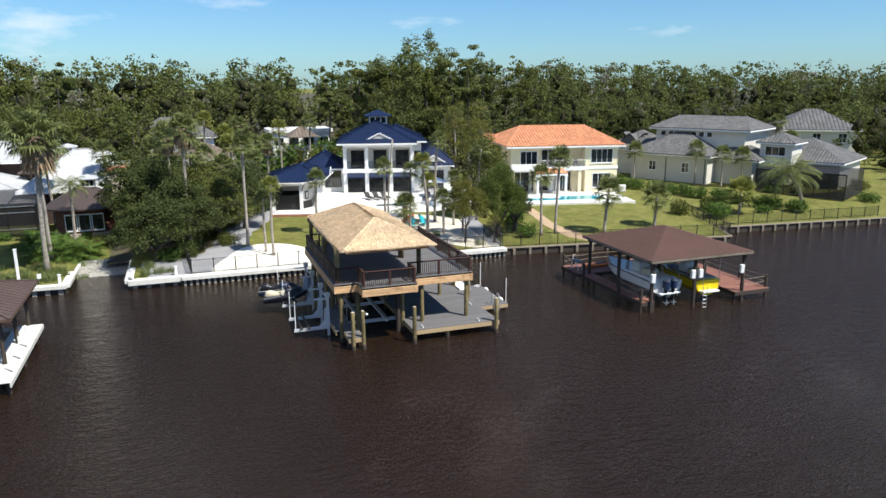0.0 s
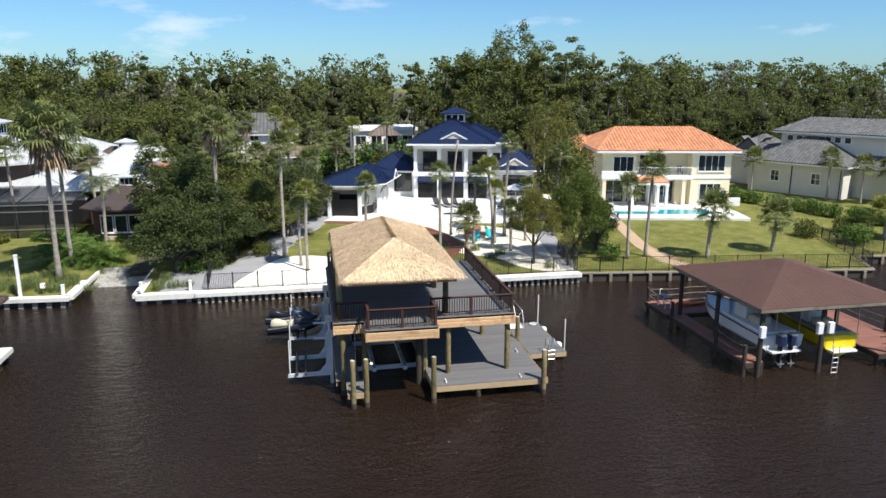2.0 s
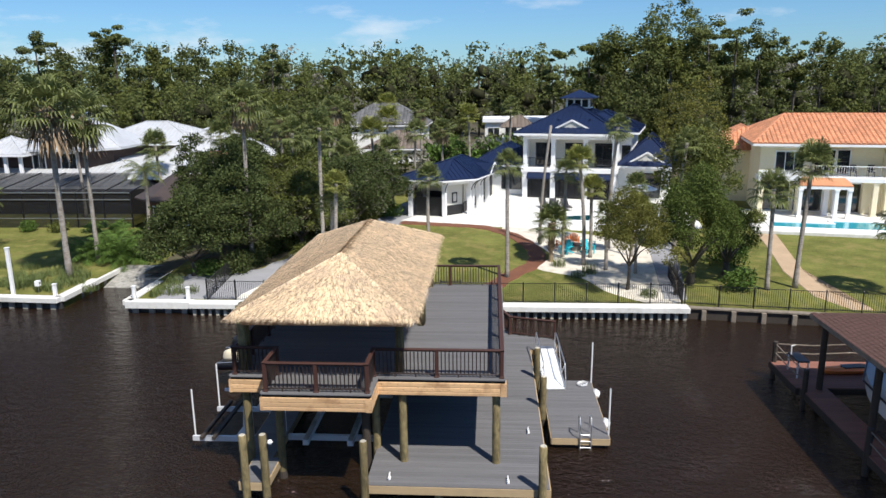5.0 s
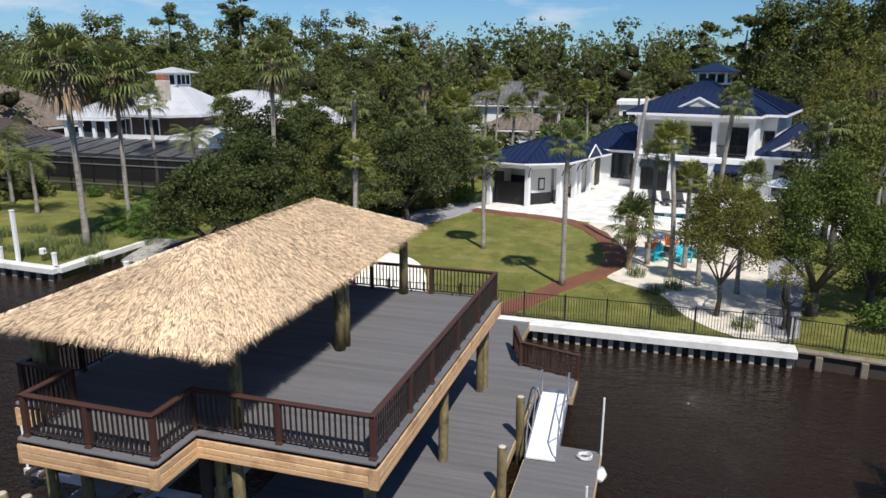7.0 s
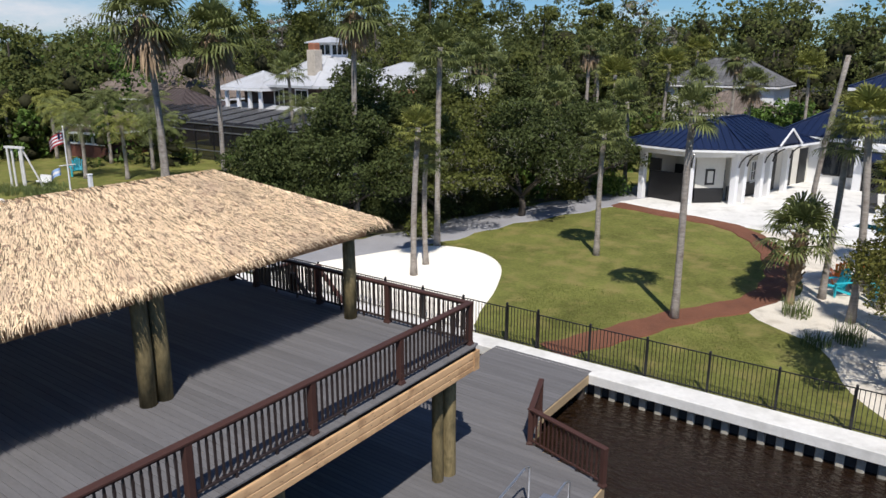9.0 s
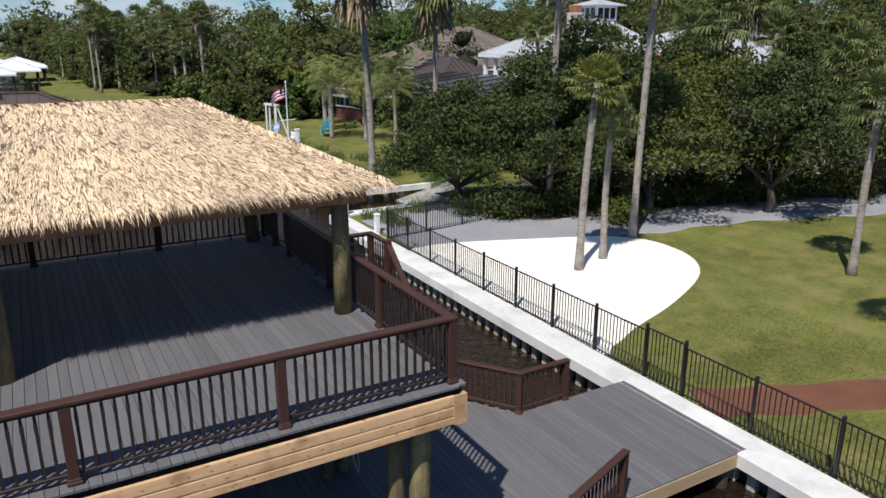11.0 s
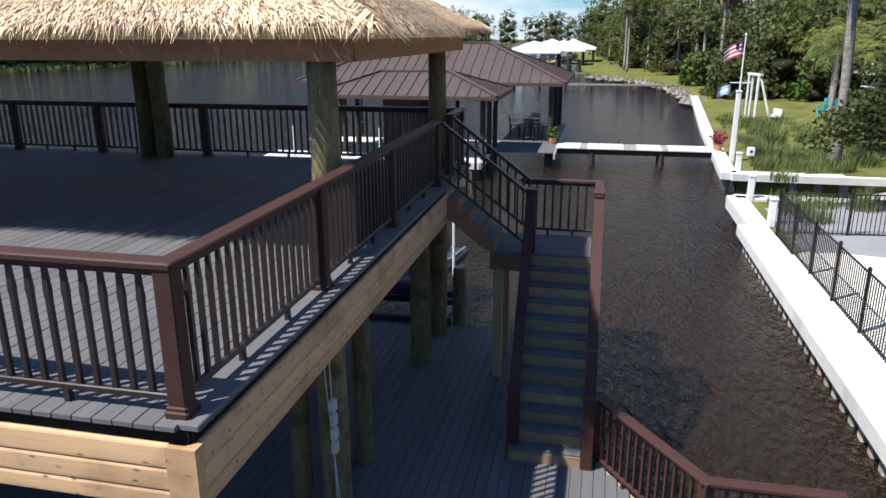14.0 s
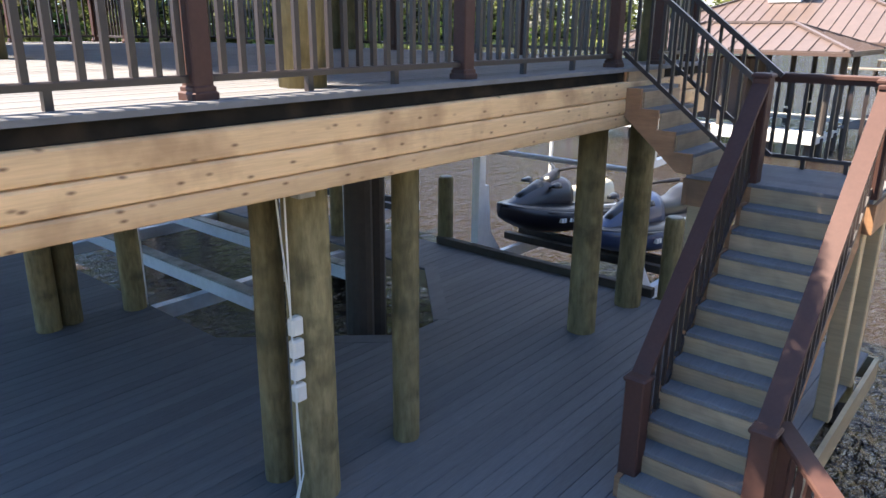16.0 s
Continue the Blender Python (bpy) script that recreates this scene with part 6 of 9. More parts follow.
def left_house():
    h = thing("house", "brown lakeside house with pale metal hip roofs and cupola", "house")
    FZ = 1.8
    part("wall", Mesh().prism([(-46.9, 36.6), (-45.3, 35.0), (-39.5, 35.0), (-37.7, 36.6), (-37.7, 43.2), (-39.5, 45), (-45.3, 45), (-46.9, 43.2)], FZ - 0.6, 7.4).box(-52, -32, 32.5, 50, FZ - 0.6, 4.4), M_DKBROWN, h)
    hip_roof(h, -54, -31.2, 30.8, 52, 4.5, 7.4, M_GALV, inset=10, fascia_mat=M_TRIM)
    # eight-sided tower roof
    eav = [(-47.9, 36.2), (-45.8, 34.0), (-39.0, 34.0), (-36.7, 36.2), (-36.7, 43.6), (-39.0, 46.0), (-45.8, 46.0), (-47.9, 43.6)]
    top = [(-42.3 + (x + 42.3) * 0.12, 39.9 + (y - 39.9) * 0.12) for x, y in eav]
    m = Mesh().add([(x, y, 7.35) for x, y in eav] + [(x, y, 7.58) for x, y in eav] + [(x, y, 10.35) for x, y in top],
                   [tuple(range(7, -1, -1)), tuple(range(16, 24))] + [(i + k, (i + 1) % 8 + k, (i + 1) % 8 + k + 8, i + k + 8) for k in (0, 8) for i in range(8)])
    tower = part("roof", m, M_GALV, h)
    for e, q in zip(eav[:4], top[:4]):
        part("hip_cap", Mesh().beam((*e, 7.62), (*q, 10.38), 0.2, 0.08), M_GALV, tower)
    cupola(h, -42.3, 39.9, 10.1, 2.3, 1.25, M_TRIM, M_GALV, 0.6, 0.6)
    window(h, -41.4, 34.98, 5.3, 1.5, 1.8, cols=2, rows=1)
    window(h, -44.4, 34.98, 5.3, 1.2, 1.8, cols=2, rows=1)
    hip_roof(h, -50.6, -44.6, 33.0, 39.0, 7.25, 8.7, M_GALV, fascia_mat=M_TRIM)
    part("wall", Mesh().box(-49.6, -45.4, 35.2, 38.0, 4.6, 7.15), M_DKBROWN, h)
    for x in (-50.1, -48.4, -46.8, -45.3):
        column(h, x, 33.5, 5.0, 7.15, 0.3)
    ch = part("chimney", Mesh().cbox(-41.2, -40.2, 35.6, 36.6, 8.0, 10.7, 0.04), M_STONE, h)
    part("chimney_pot", Mesh().cbox(-41.1, -40.3, 35.7, 36.5, 10.7, 11.3, 0.08), M_CLAY, ch)
    hip_roof(h, -44, -31.6, 42, 52, 7.5, 9.5, M_GALV, fascia_mat=M_TRIM)
    part("wall", Mesh().box(-43, -32.4, 43, 51, 4.0, 7.3), M_DKBROWN, h)
    hip_roof(h, -35.0, -25.8, 40.5, 47.5, 6.2, 8.3, M_BROWNMETAL)
    part("wall", Mesh().box(-34.2, -26.6, 41.2, 46.8, 1.2, 6.2), M_DKBROWN, h)
    cupola(h, -30.0, 44.0, 8.0, 1.4, 0.8, M_TRIM, M_GALV, 0.35, 0.45)
    part("wall", Mesh().box(-32, -21.4, 32, 42, FZ - 0.6, 5.2), M_DKBROWN, h)
    hip_roof(h, -33.6, -20.3, 31, 42.5, 5.3, 9.1, M_GALV, fascia_mat=M_TRIM, inset=5.2)
    pv = thing("garden_pavilion", "dark brown pavilion with a brown roof, white windows and chimney", "pavilion")
    part("wall", Mesh().prism([(-29.4, 26.0), (-28.0, 24.8), (-25.4, 24.8), (-24.0, 26.0), (-24.0, 29.4), (-29.4, 29.4)], 1.2, 4.2), M_BRICK, pv)
    part("base_course", Mesh().prism([(-29.6, 25.9), (-28.1, 24.6), (-25.3, 24.6), (-23.8, 25.9), (-23.8, 29.5), (-29.6, 29.5)], 1.0, 1.75), M_STONE, pv)
    rp = [(-30.4, 25.6), (-28.4, 23.8), (-25.0, 23.8), (-23.0, 25.6), (-23.0, 30.2), (-30.4, 30.2)]
    m = Mesh()
    m.add([(x, y, 4.15) for x, y in rp] + [(x, y, 4.3) for x, y in rp] + [(-26.7 + (x + 26.7) * 0.12, 27.3 + (y - 27.3) * 0.12, 6.3) for x, y in rp],
          [tuple(range(5, -1, -1))] + [(i, (i + 1) % 6, 6 + (i + 1) % 6, 6 + i) for i in range(6)] + [(6 + i, 6 + (i + 1) % 6, 12 + (i + 1) % 6, 12 + i) for i in range(6)] + [tuple(range(12, 18))])
    part("roof", m, M_DARKROOF, pv)
    cupola(pv, -26.3, 27.3, 6.1, 1.3, 0.8, M_TRIM, M_GALV, 0.35, 0.45)
    for x in (-27.9, -26.7, -25.5):
        window(pv, x, 24.78, 2.1, 0.95, 1.5, cols=1)
    part("chimney", Mesh().cbox(-24.3, -22.9, 27.6, 28.8, 1.2, 7.4, 0.05), M_STONE, pv)
    part("chimney_cap", Mesh().cbox(-24.5, -22.7, 27.4, 29.0, 7.4, 7.9, 0.14), M_CLAY, pv)
    screen_enclosure(-58, -31.2, 26.5, 33.5, 1.4, 4.6, "black insect-screen pool enclosure on a metal frame")


left_house()


def small_house(x, y, w, d, ez, rz, wall, roofm, label, rot=0, style="tile"):
    h = thing("house", label, "house", "houses in the trees", at=Matrix.Translation((x, y, 0)) @ Matrix.Rotation(radians(rot), 4, "Z"))
    part("wall", Mesh().box(-w / 2, w / 2, -d / 2, d / 2, 0.8, ez), wall, h)
    hip_roof(h, -w / 2 - 0.6, w / 2 + 0.6, -d / 2 - 0.6, d / 2 + 0.6, ez + 0.1, rz, roofm, style, fascia_mat=M_TRIM, pitch=0.6)
    for k in (-0.32, 0, 0.32):
        window(h, k * w, -d / 2 - 0.02, 2.6 if ez < 6 else 5.4, 1.3, 1.5, cols=2, rows=2)
    return h


TAN = mat("tan_shingle_roof", (0.15, 0.118, 0.095), 0.9, 0.2, 0.8, 14.0, 0.3, rnd="island", rndv=0.2)
small_house(-18.5, 92, 14, 10, 6.5, 10.0, M_WHITE, M_SLATE, "white house with a grey roof half hidden among trees")
fh = thing("house", "long white flat-roofed house half hidden among trees", "house", "houses in the trees", at=pose(4.2, 88.5, 0))
part("wall", Mesh().box(-5.6, 5.6, -3.5, 4, 0.8, 7.0), M_WHITE, fh)
part("roof", Mesh().cbox(-6.0, 6.0, -4.0, 4.4, 7.0, 7.6, 0.04), M_TRIM, fh)
for x in (-4.2, -1.4, 1.4, 4.2):
    window(fh, x, -3.52, 4.6, 1.8, 1.5, cols=2)
gz = thing("garden_hut", "round-looking garden hut with a brown thatched roof", "hut", at=pose(3.8, 81.5, 0))
for x in (-1.8, 1.8):
    for y in (-1.5, 1.5):
        part("post", Mesh().tube([(x, y, 1.2), (x, y, 6.6)], 0.12, 8), M_DARKWOOD, gz)
hip_roof(gz, -2.7, 2.7, -2.4, 2.4, 6.5, 8.3, TAN, "tile", pitch=0.6)
small_house(-14, 76, 9, 8, 4.0, 6.4, M_WHITE, TAN, "white cottage with a tan roof among palms")
small_house(44, 66, 13, 11, 5.0, 8.2, M_OFFWHITE, M_SLATE, "pale house with a grey tile roof behind the villa", -20)
small_house(92, 50, 13, 11, 7.5, 11.0, M_OFFWHITE, M_SLATE, "pale two-storey house with a grey roof at the trees", -35)
small_house(-70, 43, 19, 15, 5.4, 9.9, M_DKBROWN, TAN, "brown house with a large brown shingle roof", 6)
small_house(-60.5, 35.6, 9, 7, 4.5, 6.7, M_DKBROWN, M_DARKROOF, "low brown wing with white windows and a dark roof", 0)
small_house(-55.5, 24.5, 5, 5.5, 3.6, 5.6, M_BRICK, M_BROWNMETAL, "small brick pavilion with a dark metal roof", 10, "seam")

# Neighbouring boathouses
def boathouse_right():
    b = thing("boathouse", "open boathouse with a brown shingle hip roof on dark piles", "boathouse")
    x0, x1, y0, y1, ez = 12.6, 21.3, -12.9, -3.75, 4.2
    roof = part("roof", Mesh().hip(x0, x1, y0, y1, ez, 5.55, 0.1), M_SHINGLE, b)
    part("shingle_covering", tiles(roof_planes(x0, x1, y0, y1, ez, 5.55), 0.3, 0.15, 0.003), M_SHINGLE, roof, kind="stuff")
    f = Mesh()
    for p, q in (((x0, y0), (x1, y0)), ((x1, y0), (x1, y1)), ((x1, y1), (x0, y1)), ((x0, y1), (x0, y0))):
        f.beam((*p, ez - 0.1), (*q, ez - 0.1), 0.06, 0.16)
    part("eave_trim", f, M_GREYWOOD, roof)
    for x in (13.0, 16.6, 20.9):
        for y in (-12.5, -8.4, -4.3):
            part("support_post", Mesh().tube([(x, y, -1.5), (x, y, ez - 0.1)], 0.13, 8), M_DARKWOOD, b)
    for y in (-12.5, -8.4, -4.3):
        part("cross_beam", Mesh().box(12.8, 21.1, y - 0.08, y + 0.08, ez - 0.35, ez - 0.1), M_DARKWOOD, b)
    for x in (13.0, 16.6, 20.9):
        part("long_beam", Mesh().box(x - 0.08, x + 0.08, -12.6, -4.2, ez - 0.38, ez - 0.12), M_DARKWOOD, b)
    for x in (14.2, 15.6, 17.8, 19.2):
        for y in (-12.0, -7.0):
            part("lift_cable", Mesh().tube([(x, y, 1.2), (x, y, ez - 0.3)], 0.02, 5), M_METAL, b)
    for x, y in ((12.95, -12.66), (16.3, -12.66), (16.95, -12.66), (20.6, -12.66)):
        part("electric_box", Mesh().cbox(x - 0.16, x + 0.16, y - 0.12, y + 0.1, 2.6, 3.2, 0.02), M_PVC, b)
    d = thing("dock", "red-brown plank walkway around a boathouse", "deck", kind="structure")
    z = 1.15
    for xa, xb, ya, yb, m in ((12.3, 13.35, -12.4, -4.2, M_REDDECK), (20.2, 23.4, -12.6, -4.2, M_REDDECK), (12.15, 23.4, -4.2, -1.3, M_REDDECK)):
        plank_run(d, xa, xb, ya, yb, z, m, 0.2)
        part("rim_board", Mesh().box(xa, xb, ya - 0.04, ya, z - 0.3, z - 0.036).box(xa - 0.04, xa, ya, yb, z - 0.3, z - 0.036), M_DARKWOOD, d)
    for x in (12.3, 13.3, 20.4, 23.3):
        for y in (-12.3, -9.6, -4.6, -1.4):
            part("support_post", Mesh().tube([(x, y, -1.5), (x, y, z + (0.95 if (x in (12.3, 23.3)) else -0.05))], 0.11, 8), M_DARKWOOD, d)
    for pth in (((12.3, -12.3), (12.3, -9.6)), ((23.3, -12.3), (23.3, -9.6)), ((23.3, -9.6), (23.3, -4.6)), ((23.3, -4.6), (23.3, -1.4)), ((20.4, -12.3), (23.3, -12.3)), ((12.3, -12.3), (13.3, -12.3)), ((12.3, -4.6), (12.3, -1.4)), ((12.3, -1.4), (15.6, -1.36)), ((15.6, -1.36), (20.4, -1.4))):
        for zz in (z + 0.45, z + 0.85):
            part("rope_rail", Mesh().tube([(*pth[0], zz), ((pth[0][0] + pth[1][0]) / 2, (pth[0][1] + pth[1][1]) / 2, zz - 0.08), (*pth[1], zz)], 0.025, 5), M_GREYWOOD, d)
    plank_run(d, 21.2, 22.6, -1.3, 5.4, z, M_REDDECK, 0.2)
    st = thing("fish_cleaning_table", "small dark cleaning table with a white tap on a dock", "table", at=pose(12.75, -2.75, z))
    part("tabletop", Mesh().cbox(-0.25, 0.25, -0.55, 0.55, 0.72, 0.78, 0.015), M_BLACKP, st)
    for x in (-0.2, 0.2):
        for y in (-0.48, 0.48):
            part("leg", Mesh().box(x - 0.025, x + 0.025, y - 0.025, y + 0.025, 0, 0.72), M_PVC, st)
    part("tap", Mesh().tube([(-0.2, 0.3, 0.78), (-0.2, 0.3, 1.15), (-0.05, 0.3, 1.2)], 0.025, 6), M_PVC, st)
    lad = thing("dock_ladder", "pale aluminium ladder on a dock pile", "ladder")
    for x in (17.15, 17.5):
        part("rail", Mesh().tube([(x, -12.85, 0.0), (x, -12.85, 1.9)], 0.025, 6), M_METAL, lad)
    for i in range(5):
        part("rung", Mesh().tube([(17.15, -12.85, 0.4 + i * 0.28), (17.5, -12.85, 0.4 + i * 0.28)], 0.02, 6), M_METAL, lad)


def hull(L, W, H, bow=0.35, n=14):
    """Rings of a boat hull: stern at x=0, bow at x=L, keel at z=0."""
    rings = []
    for i in range(n):
        t = i / (n - 1)
        w = W / 2 * (1 - max(0, (t - (1 - bow * 1.6)) / (bow * 1.6)) ** 2.2) + 0.01
        k = 0.5 * max(0, (t - 0.6) / 0.4) ** 2 * H
        sheer = H * (1 + 0.16 * t * t)
        rings.append([(t * L, 0, k), (t * L, w * 0.55, k + 0.2 * (H - k)), (t * L, w * 0.93, k + 0.5 * (H - k)), (t * L, w, sheer),
                      (t * L, -w, sheer), (t * L, -w * 0.93, k + 0.5 * (H - k)), (t * L, -w * 0.55, k + 0.2 * (H - k))])
    return rings


def motor_boat(at, L, W, label, top=None, motors=2, skin=None):
    b = thing("motor_boat", label, "boat", at=at)
    part("hull", Mesh().loft(hull(L, W, 1.25)), skin or M_GEL, b)
    part("swim_platform", Mesh().cbox(-0.45, 0.02, -W * 0.36, W * 0.36, 0.42, 0.52, 0.03), M_GEL, b)
    part("rub_rail", Mesh().tube([(0, W / 2, 1.22), (L * 0.5, W / 2, 1.27), (L * 0.75, W * 0.44, 1.34), (L, 0.02, 1.47)], 0.04, 5).tube([(0, -W / 2, 1.22), (L * 0.5, -W / 2, 1.27), (L * 0.75, -W * 0.44, 1.34), (L, -0.02, 1.47)], 0.04, 5), M_BLACKP, b)
    part("deck_cover", Mesh().prism([(0.3, -W * 0.4), (L * 0.55, -W * 0.4), (L * 0.82, -0.3), (L * 0.82, 0.3), (L * 0.55, W * 0.4), (0.3, W * 0.4)], 1.2, 1.38), top or M_GEL, b)
    part("console", Mesh().cbox(L * 0.36, L * 0.5, -0.5, 0.5, 1.3, 2.1, 0.08), M_GEL, b)
    part("windscreen", Mesh().add([(L * 0.5, -0.5, 2.1), (L * 0.5, 0.5, 2.1), (L * 0.44, 0.45, 2.5), (L * 0.44, -0.45, 2.5)], [(0, 1, 2, 3), (3, 2, 1, 0)]), M_GLASS, b)
    part("seat", Mesh().cbox(L * 0.22, L * 0.33, -0.5, 0.5, 1.3, 1.75, 0.08), M_CREAMSEAT, b)
    for i in range(motors):
        y = (i - (motors - 1) / 2) * 0.62
        mt = part("outboard_motor", Mesh().loft([[(-0.55 + a, y + c, z) for a, c in ((0, -0.17), (0.42, -0.2), (0.55, 0), (0.42, 0.2), (0, 0.17), (-0.08, 0))] for z in (0.85, 1.05, 1.38)]), M_NAVY, b, "dark blue outboard motor")
        part("cowl_top", Mesh().loft([[(-0.55 + a * 0.9 + 0.02, y + c * 0.85, z) for a, c in ((0, -0.17), (0.42, -0.2), (0.55, 0), (0.42, 0.2), (0, 0.17), (-0.08, 0))] for z in (1.384, 1.45)]), M_METAL, mt, "silver cowl top")
        part("leg", Mesh().loft([[(-0.4 + a, y + c, z) for a, c in ((0, -0.06), (0.25, -0.07), (0.3, 0), (0.25, 0.07), (0, 0.06))] for z in (-0.35, 0.2, 0.86)]), M_BLACKP, mt)
        part("propeller", Mesh().tube([(-0.5, y, -0.2), (-0.12, y, -0.2)], [0.05, 0.09], 8).box(-0.47, -0.44, y - 0.2, y + 0.2, -0.24, -0.16).box(-0.47, -0.44, y - 0.04, y + 0.04, -0.4, 0.0), M_METAL, mt)
    return b


boathouse_right()
motor_boat(pose(14.9, -11.7, 1.0, 0, 0, 91), 7.4, 2.5, "white motor boat with twin dark blue outboards on a lift")
motor_boat(pose(18.5, -11.7, 0.75, 0, 0, 90), 5.6, 2.1, "small yellow motor boat with a grey cover on a lift", M_CONCDK, 0, M_YELLOW)
kay = thing("kayak", "orange kayak lying on the plank dock", "kayak", at=pose(15.2, -2.5, 1.16, 0, 0, 8))
part("hull", Mesh().loft([[(x, w, 0.18), (x, w * 0.6, 0.02), (x, -w * 0.6, 0.02), (x, -w, 0.18), (x, -w * 0.5, 0.27), (x, w * 0.5, 0.27)] for x, w in ((-1.6, 0.03), (-1.0, 0.24), (0, 0.36), (1.0, 0.24), (1.6, 0.03))]), M_ORPL, kay)
part("cockpit_rim", Mesh().prism([(-0.5, -0.2), (0.5, -0.2), (0.6, 0), (0.5, 0.2), (-0.5, 0.2), (-0.6, 0)], 0.26, 0.3), M_BLACKP, kay)


def boathouse_left():
    b = thing("boathouse", "boathouse with bronze standing-seam hip roofs and white cupola", "boathouse")
    for x0, x1, y0, y1, ez, rz in ((-41.0, -32.2, -13.2, 0.6, 4.1, 5.9), (-31.6, -26.5, -10.2, -1.9, 3.88, 4.75)):
        hip_roof(b, x0, x1, y0, y1, ez, rz, M_BROWNMETAL, fascia_mat=M_BRONZETRIM, t=0.1, pitch=0.5)
        for x in (x0 + 0.7, (x0 + x1) / 2, x1 - 0.7):
            for y in (y0 + 0.7, (y0 + y1) / 2, y1 - 0.7):
                part("roof_post", Mesh().tube([(x, y, 1.1), (x, y, ez)], 0.12, 8), M_DARKWOOD, b)
                part("support_post", Mesh().tube([(x, y, -1.5), (x, y, 1.0)], 0.14, 8), M_DARKWOOD, b)
    cupola(b, -36.6, -6.9, 5.7, 1.35, 0.95, M_TRIM, M_TRIM, 0.35, 0.5, louvre=True)
    part("storage_wall", Mesh().cbox(-31.0, -29.0, -7.6, -5.8, 1.15, 3.5, 0.03), M_DKBROWN, b)
    d = thing("dock", "weathered white plank dock under a boathouse", "deck", kind="structure")
    plank_run(d, -41, -29.6, -2.6, 0.3, 1.15, M_DECK, 0.2)
    plank_run(d, -28.0, -26.4, -12.5, -2.6, 1.15, M_CONC, 0.3)
    plank_run(d, -33.0, -31.4, -12.5, -2.6, 1.15, M_CONC, 0.3)
    for x, y in ((-26.6, -12), (-26.6, -8), (-26.6, -4), (-26.7, -2.8), (-30, 0), (-34, 0), (-40.6, 0)):
        part("support_post", Mesh().tube([(x, y, -1.5), (x, y, 1.05)], 0.13, 8), M_DARKWOOD, d)
    part("rim_board", Mesh().box(-26.42, -26.36, -12.5, -2.6, 0.85, 1.11).box(-41, -29.6, 0.3, 0.36, 0.85, 1.11).box(-29.6, -26.4, -2.6, -2.54, 0.85, 1.11), M_OFFWHITE, d)
    for y in (-11, -9, -7):
        part("mooring_pole", Mesh().tube([(-26.5, y, 1.1), (-26.5, y, 2.5)], 0.05, 6), M_PVC, d)
    # pier to the shore
    pier = thing("pier", "narrow pier of white planks on dark posts", "pier", kind="structure")
    for i in range(26):
        y = 0.3 + i * 0.29
        if i not in (4, 11, 12, 17):
            part("plank", Mesh().cbox(-32.9, -31.2, y, y + 0.275, 1.12, 1.17, 0.01), M_CONC, pier)
        else:
            part("plank", Mesh().cbox(-32.9, -31.2, y, y + 0.275, 1.11, 1.16, 0.01), M_CONCDK, pier)
    for x in (-32.7, -31.4):
        part("stringer", Mesh().box(x - 0.05, x + 0.05, 0.2, 7.9, 0.86, 1.1), M_DARKWOOD, pier)
        for y in (2.0, 5.2):
            part("support_post", Mesh().tube([(x, y, -1.5), (x, y, 0.95)], 0.14, 8), M_DARKWOOD, pier)


boathouse_left()


def far_boathouses():
    for i, (x, y, w, d) in enumerate(((-118, -9, 9, 9), (-131, -5, 10, 8), (-146, -4, 12, 9), (-158, -9, 10, 9))):
        b = thing("boathouse", "distant open boathouse with a white metal roof", "boathouse", "distant boathouses", at=Matrix.Translation((x, y, 0)))
        hip_roof(b, -w / 2, w / 2, -d / 2, d / 2, 3.6, 5.2, M_TRIM, fascia_mat=M_TRIM, pitch=0.8)
        for px in (-w / 2 + 0.5, 0, w / 2 - 0.5):
            for py in (-d / 2 + 0.5, d / 2 - 0.5):
                part("post", Mesh().tube([(px, py, -1), (px, py, 3.6)], 0.14, 6), M_DARKWOOD, b)
        part("platform", Mesh().box(-w / 2, w / 2, -d / 2, -d / 2 + 1.6, 0.95, 1.15).box(-w / 2, -w / 2 + 1.4, -d / 2, d / 2, 0.95, 1.15), M_FASCIA, b)
        part("lifted_boat", Mesh().loft([[(p[0] - 3, p[1], p[2] + 1.3) for p in r] for r in hull(6, 2.2, 1.1)]), M_GEL, b)
    for x, y0, y1 in ((-78, -13, 9.5), (-101, -14, 0)):
        p = thing("pier", "distant low timber pier on posts", "pier", "distant piers", at=Matrix.Translation((x, 0, 0)))
        part("deck", Mesh().box(-0.7, 0.7, y0, y1, 0.95, 1.1), M_GREYWOOD, p)
        for k in range(9):
            y = y0 + (y1 - y0) * k / 8
            for s in (-0.6, 0.6):
                part("post", Mesh().tube([(s, y, -1), (s, y, 1.1)], 0.1, 6), M_DARKWOOD, p)


far_boathouses()

# Vegetation

def leaf_quads(cloud_pts, size, rng, wild=0.75, aspect=0.62, corners=4):
    """Small leaf sprays at the given points, one blade each of three or four corners, that lie roughly along the crown's surface."""
    centers, out = cloud_pts
    n = len(centers)
    nrm = out + rng.normal(size=(n, 3)) * wild
    nrm /= np.linalg.norm(nrm, axis=1)[:, None] + 1e-9
    a = np.cross(nrm, rng.normal(size=(n, 3)))
    a /= np.linalg.norm(a, axis=1)[:, None] + 1e-9
    b = np.cross(nrm, a)
    s = (size * rng.uniform(0.5, 1.4, n))[:, None]
    tips = [centers - a * s * 0.5, centers + b * s * aspect * 0.5, centers + a * s * 0.6, centers - b * s * aspect * 0.5]
    if corners == 3:
        tips = [centers - a * s * 0.5 - b * s * aspect * 0.4, centers + b * s * aspect * 0.75, centers + a * s * 0.6 - b * s * aspect * 0.3]
    return np.stack(tips, 1).reshape(-1, 3), np.arange(n * corners).reshape(n, corners)


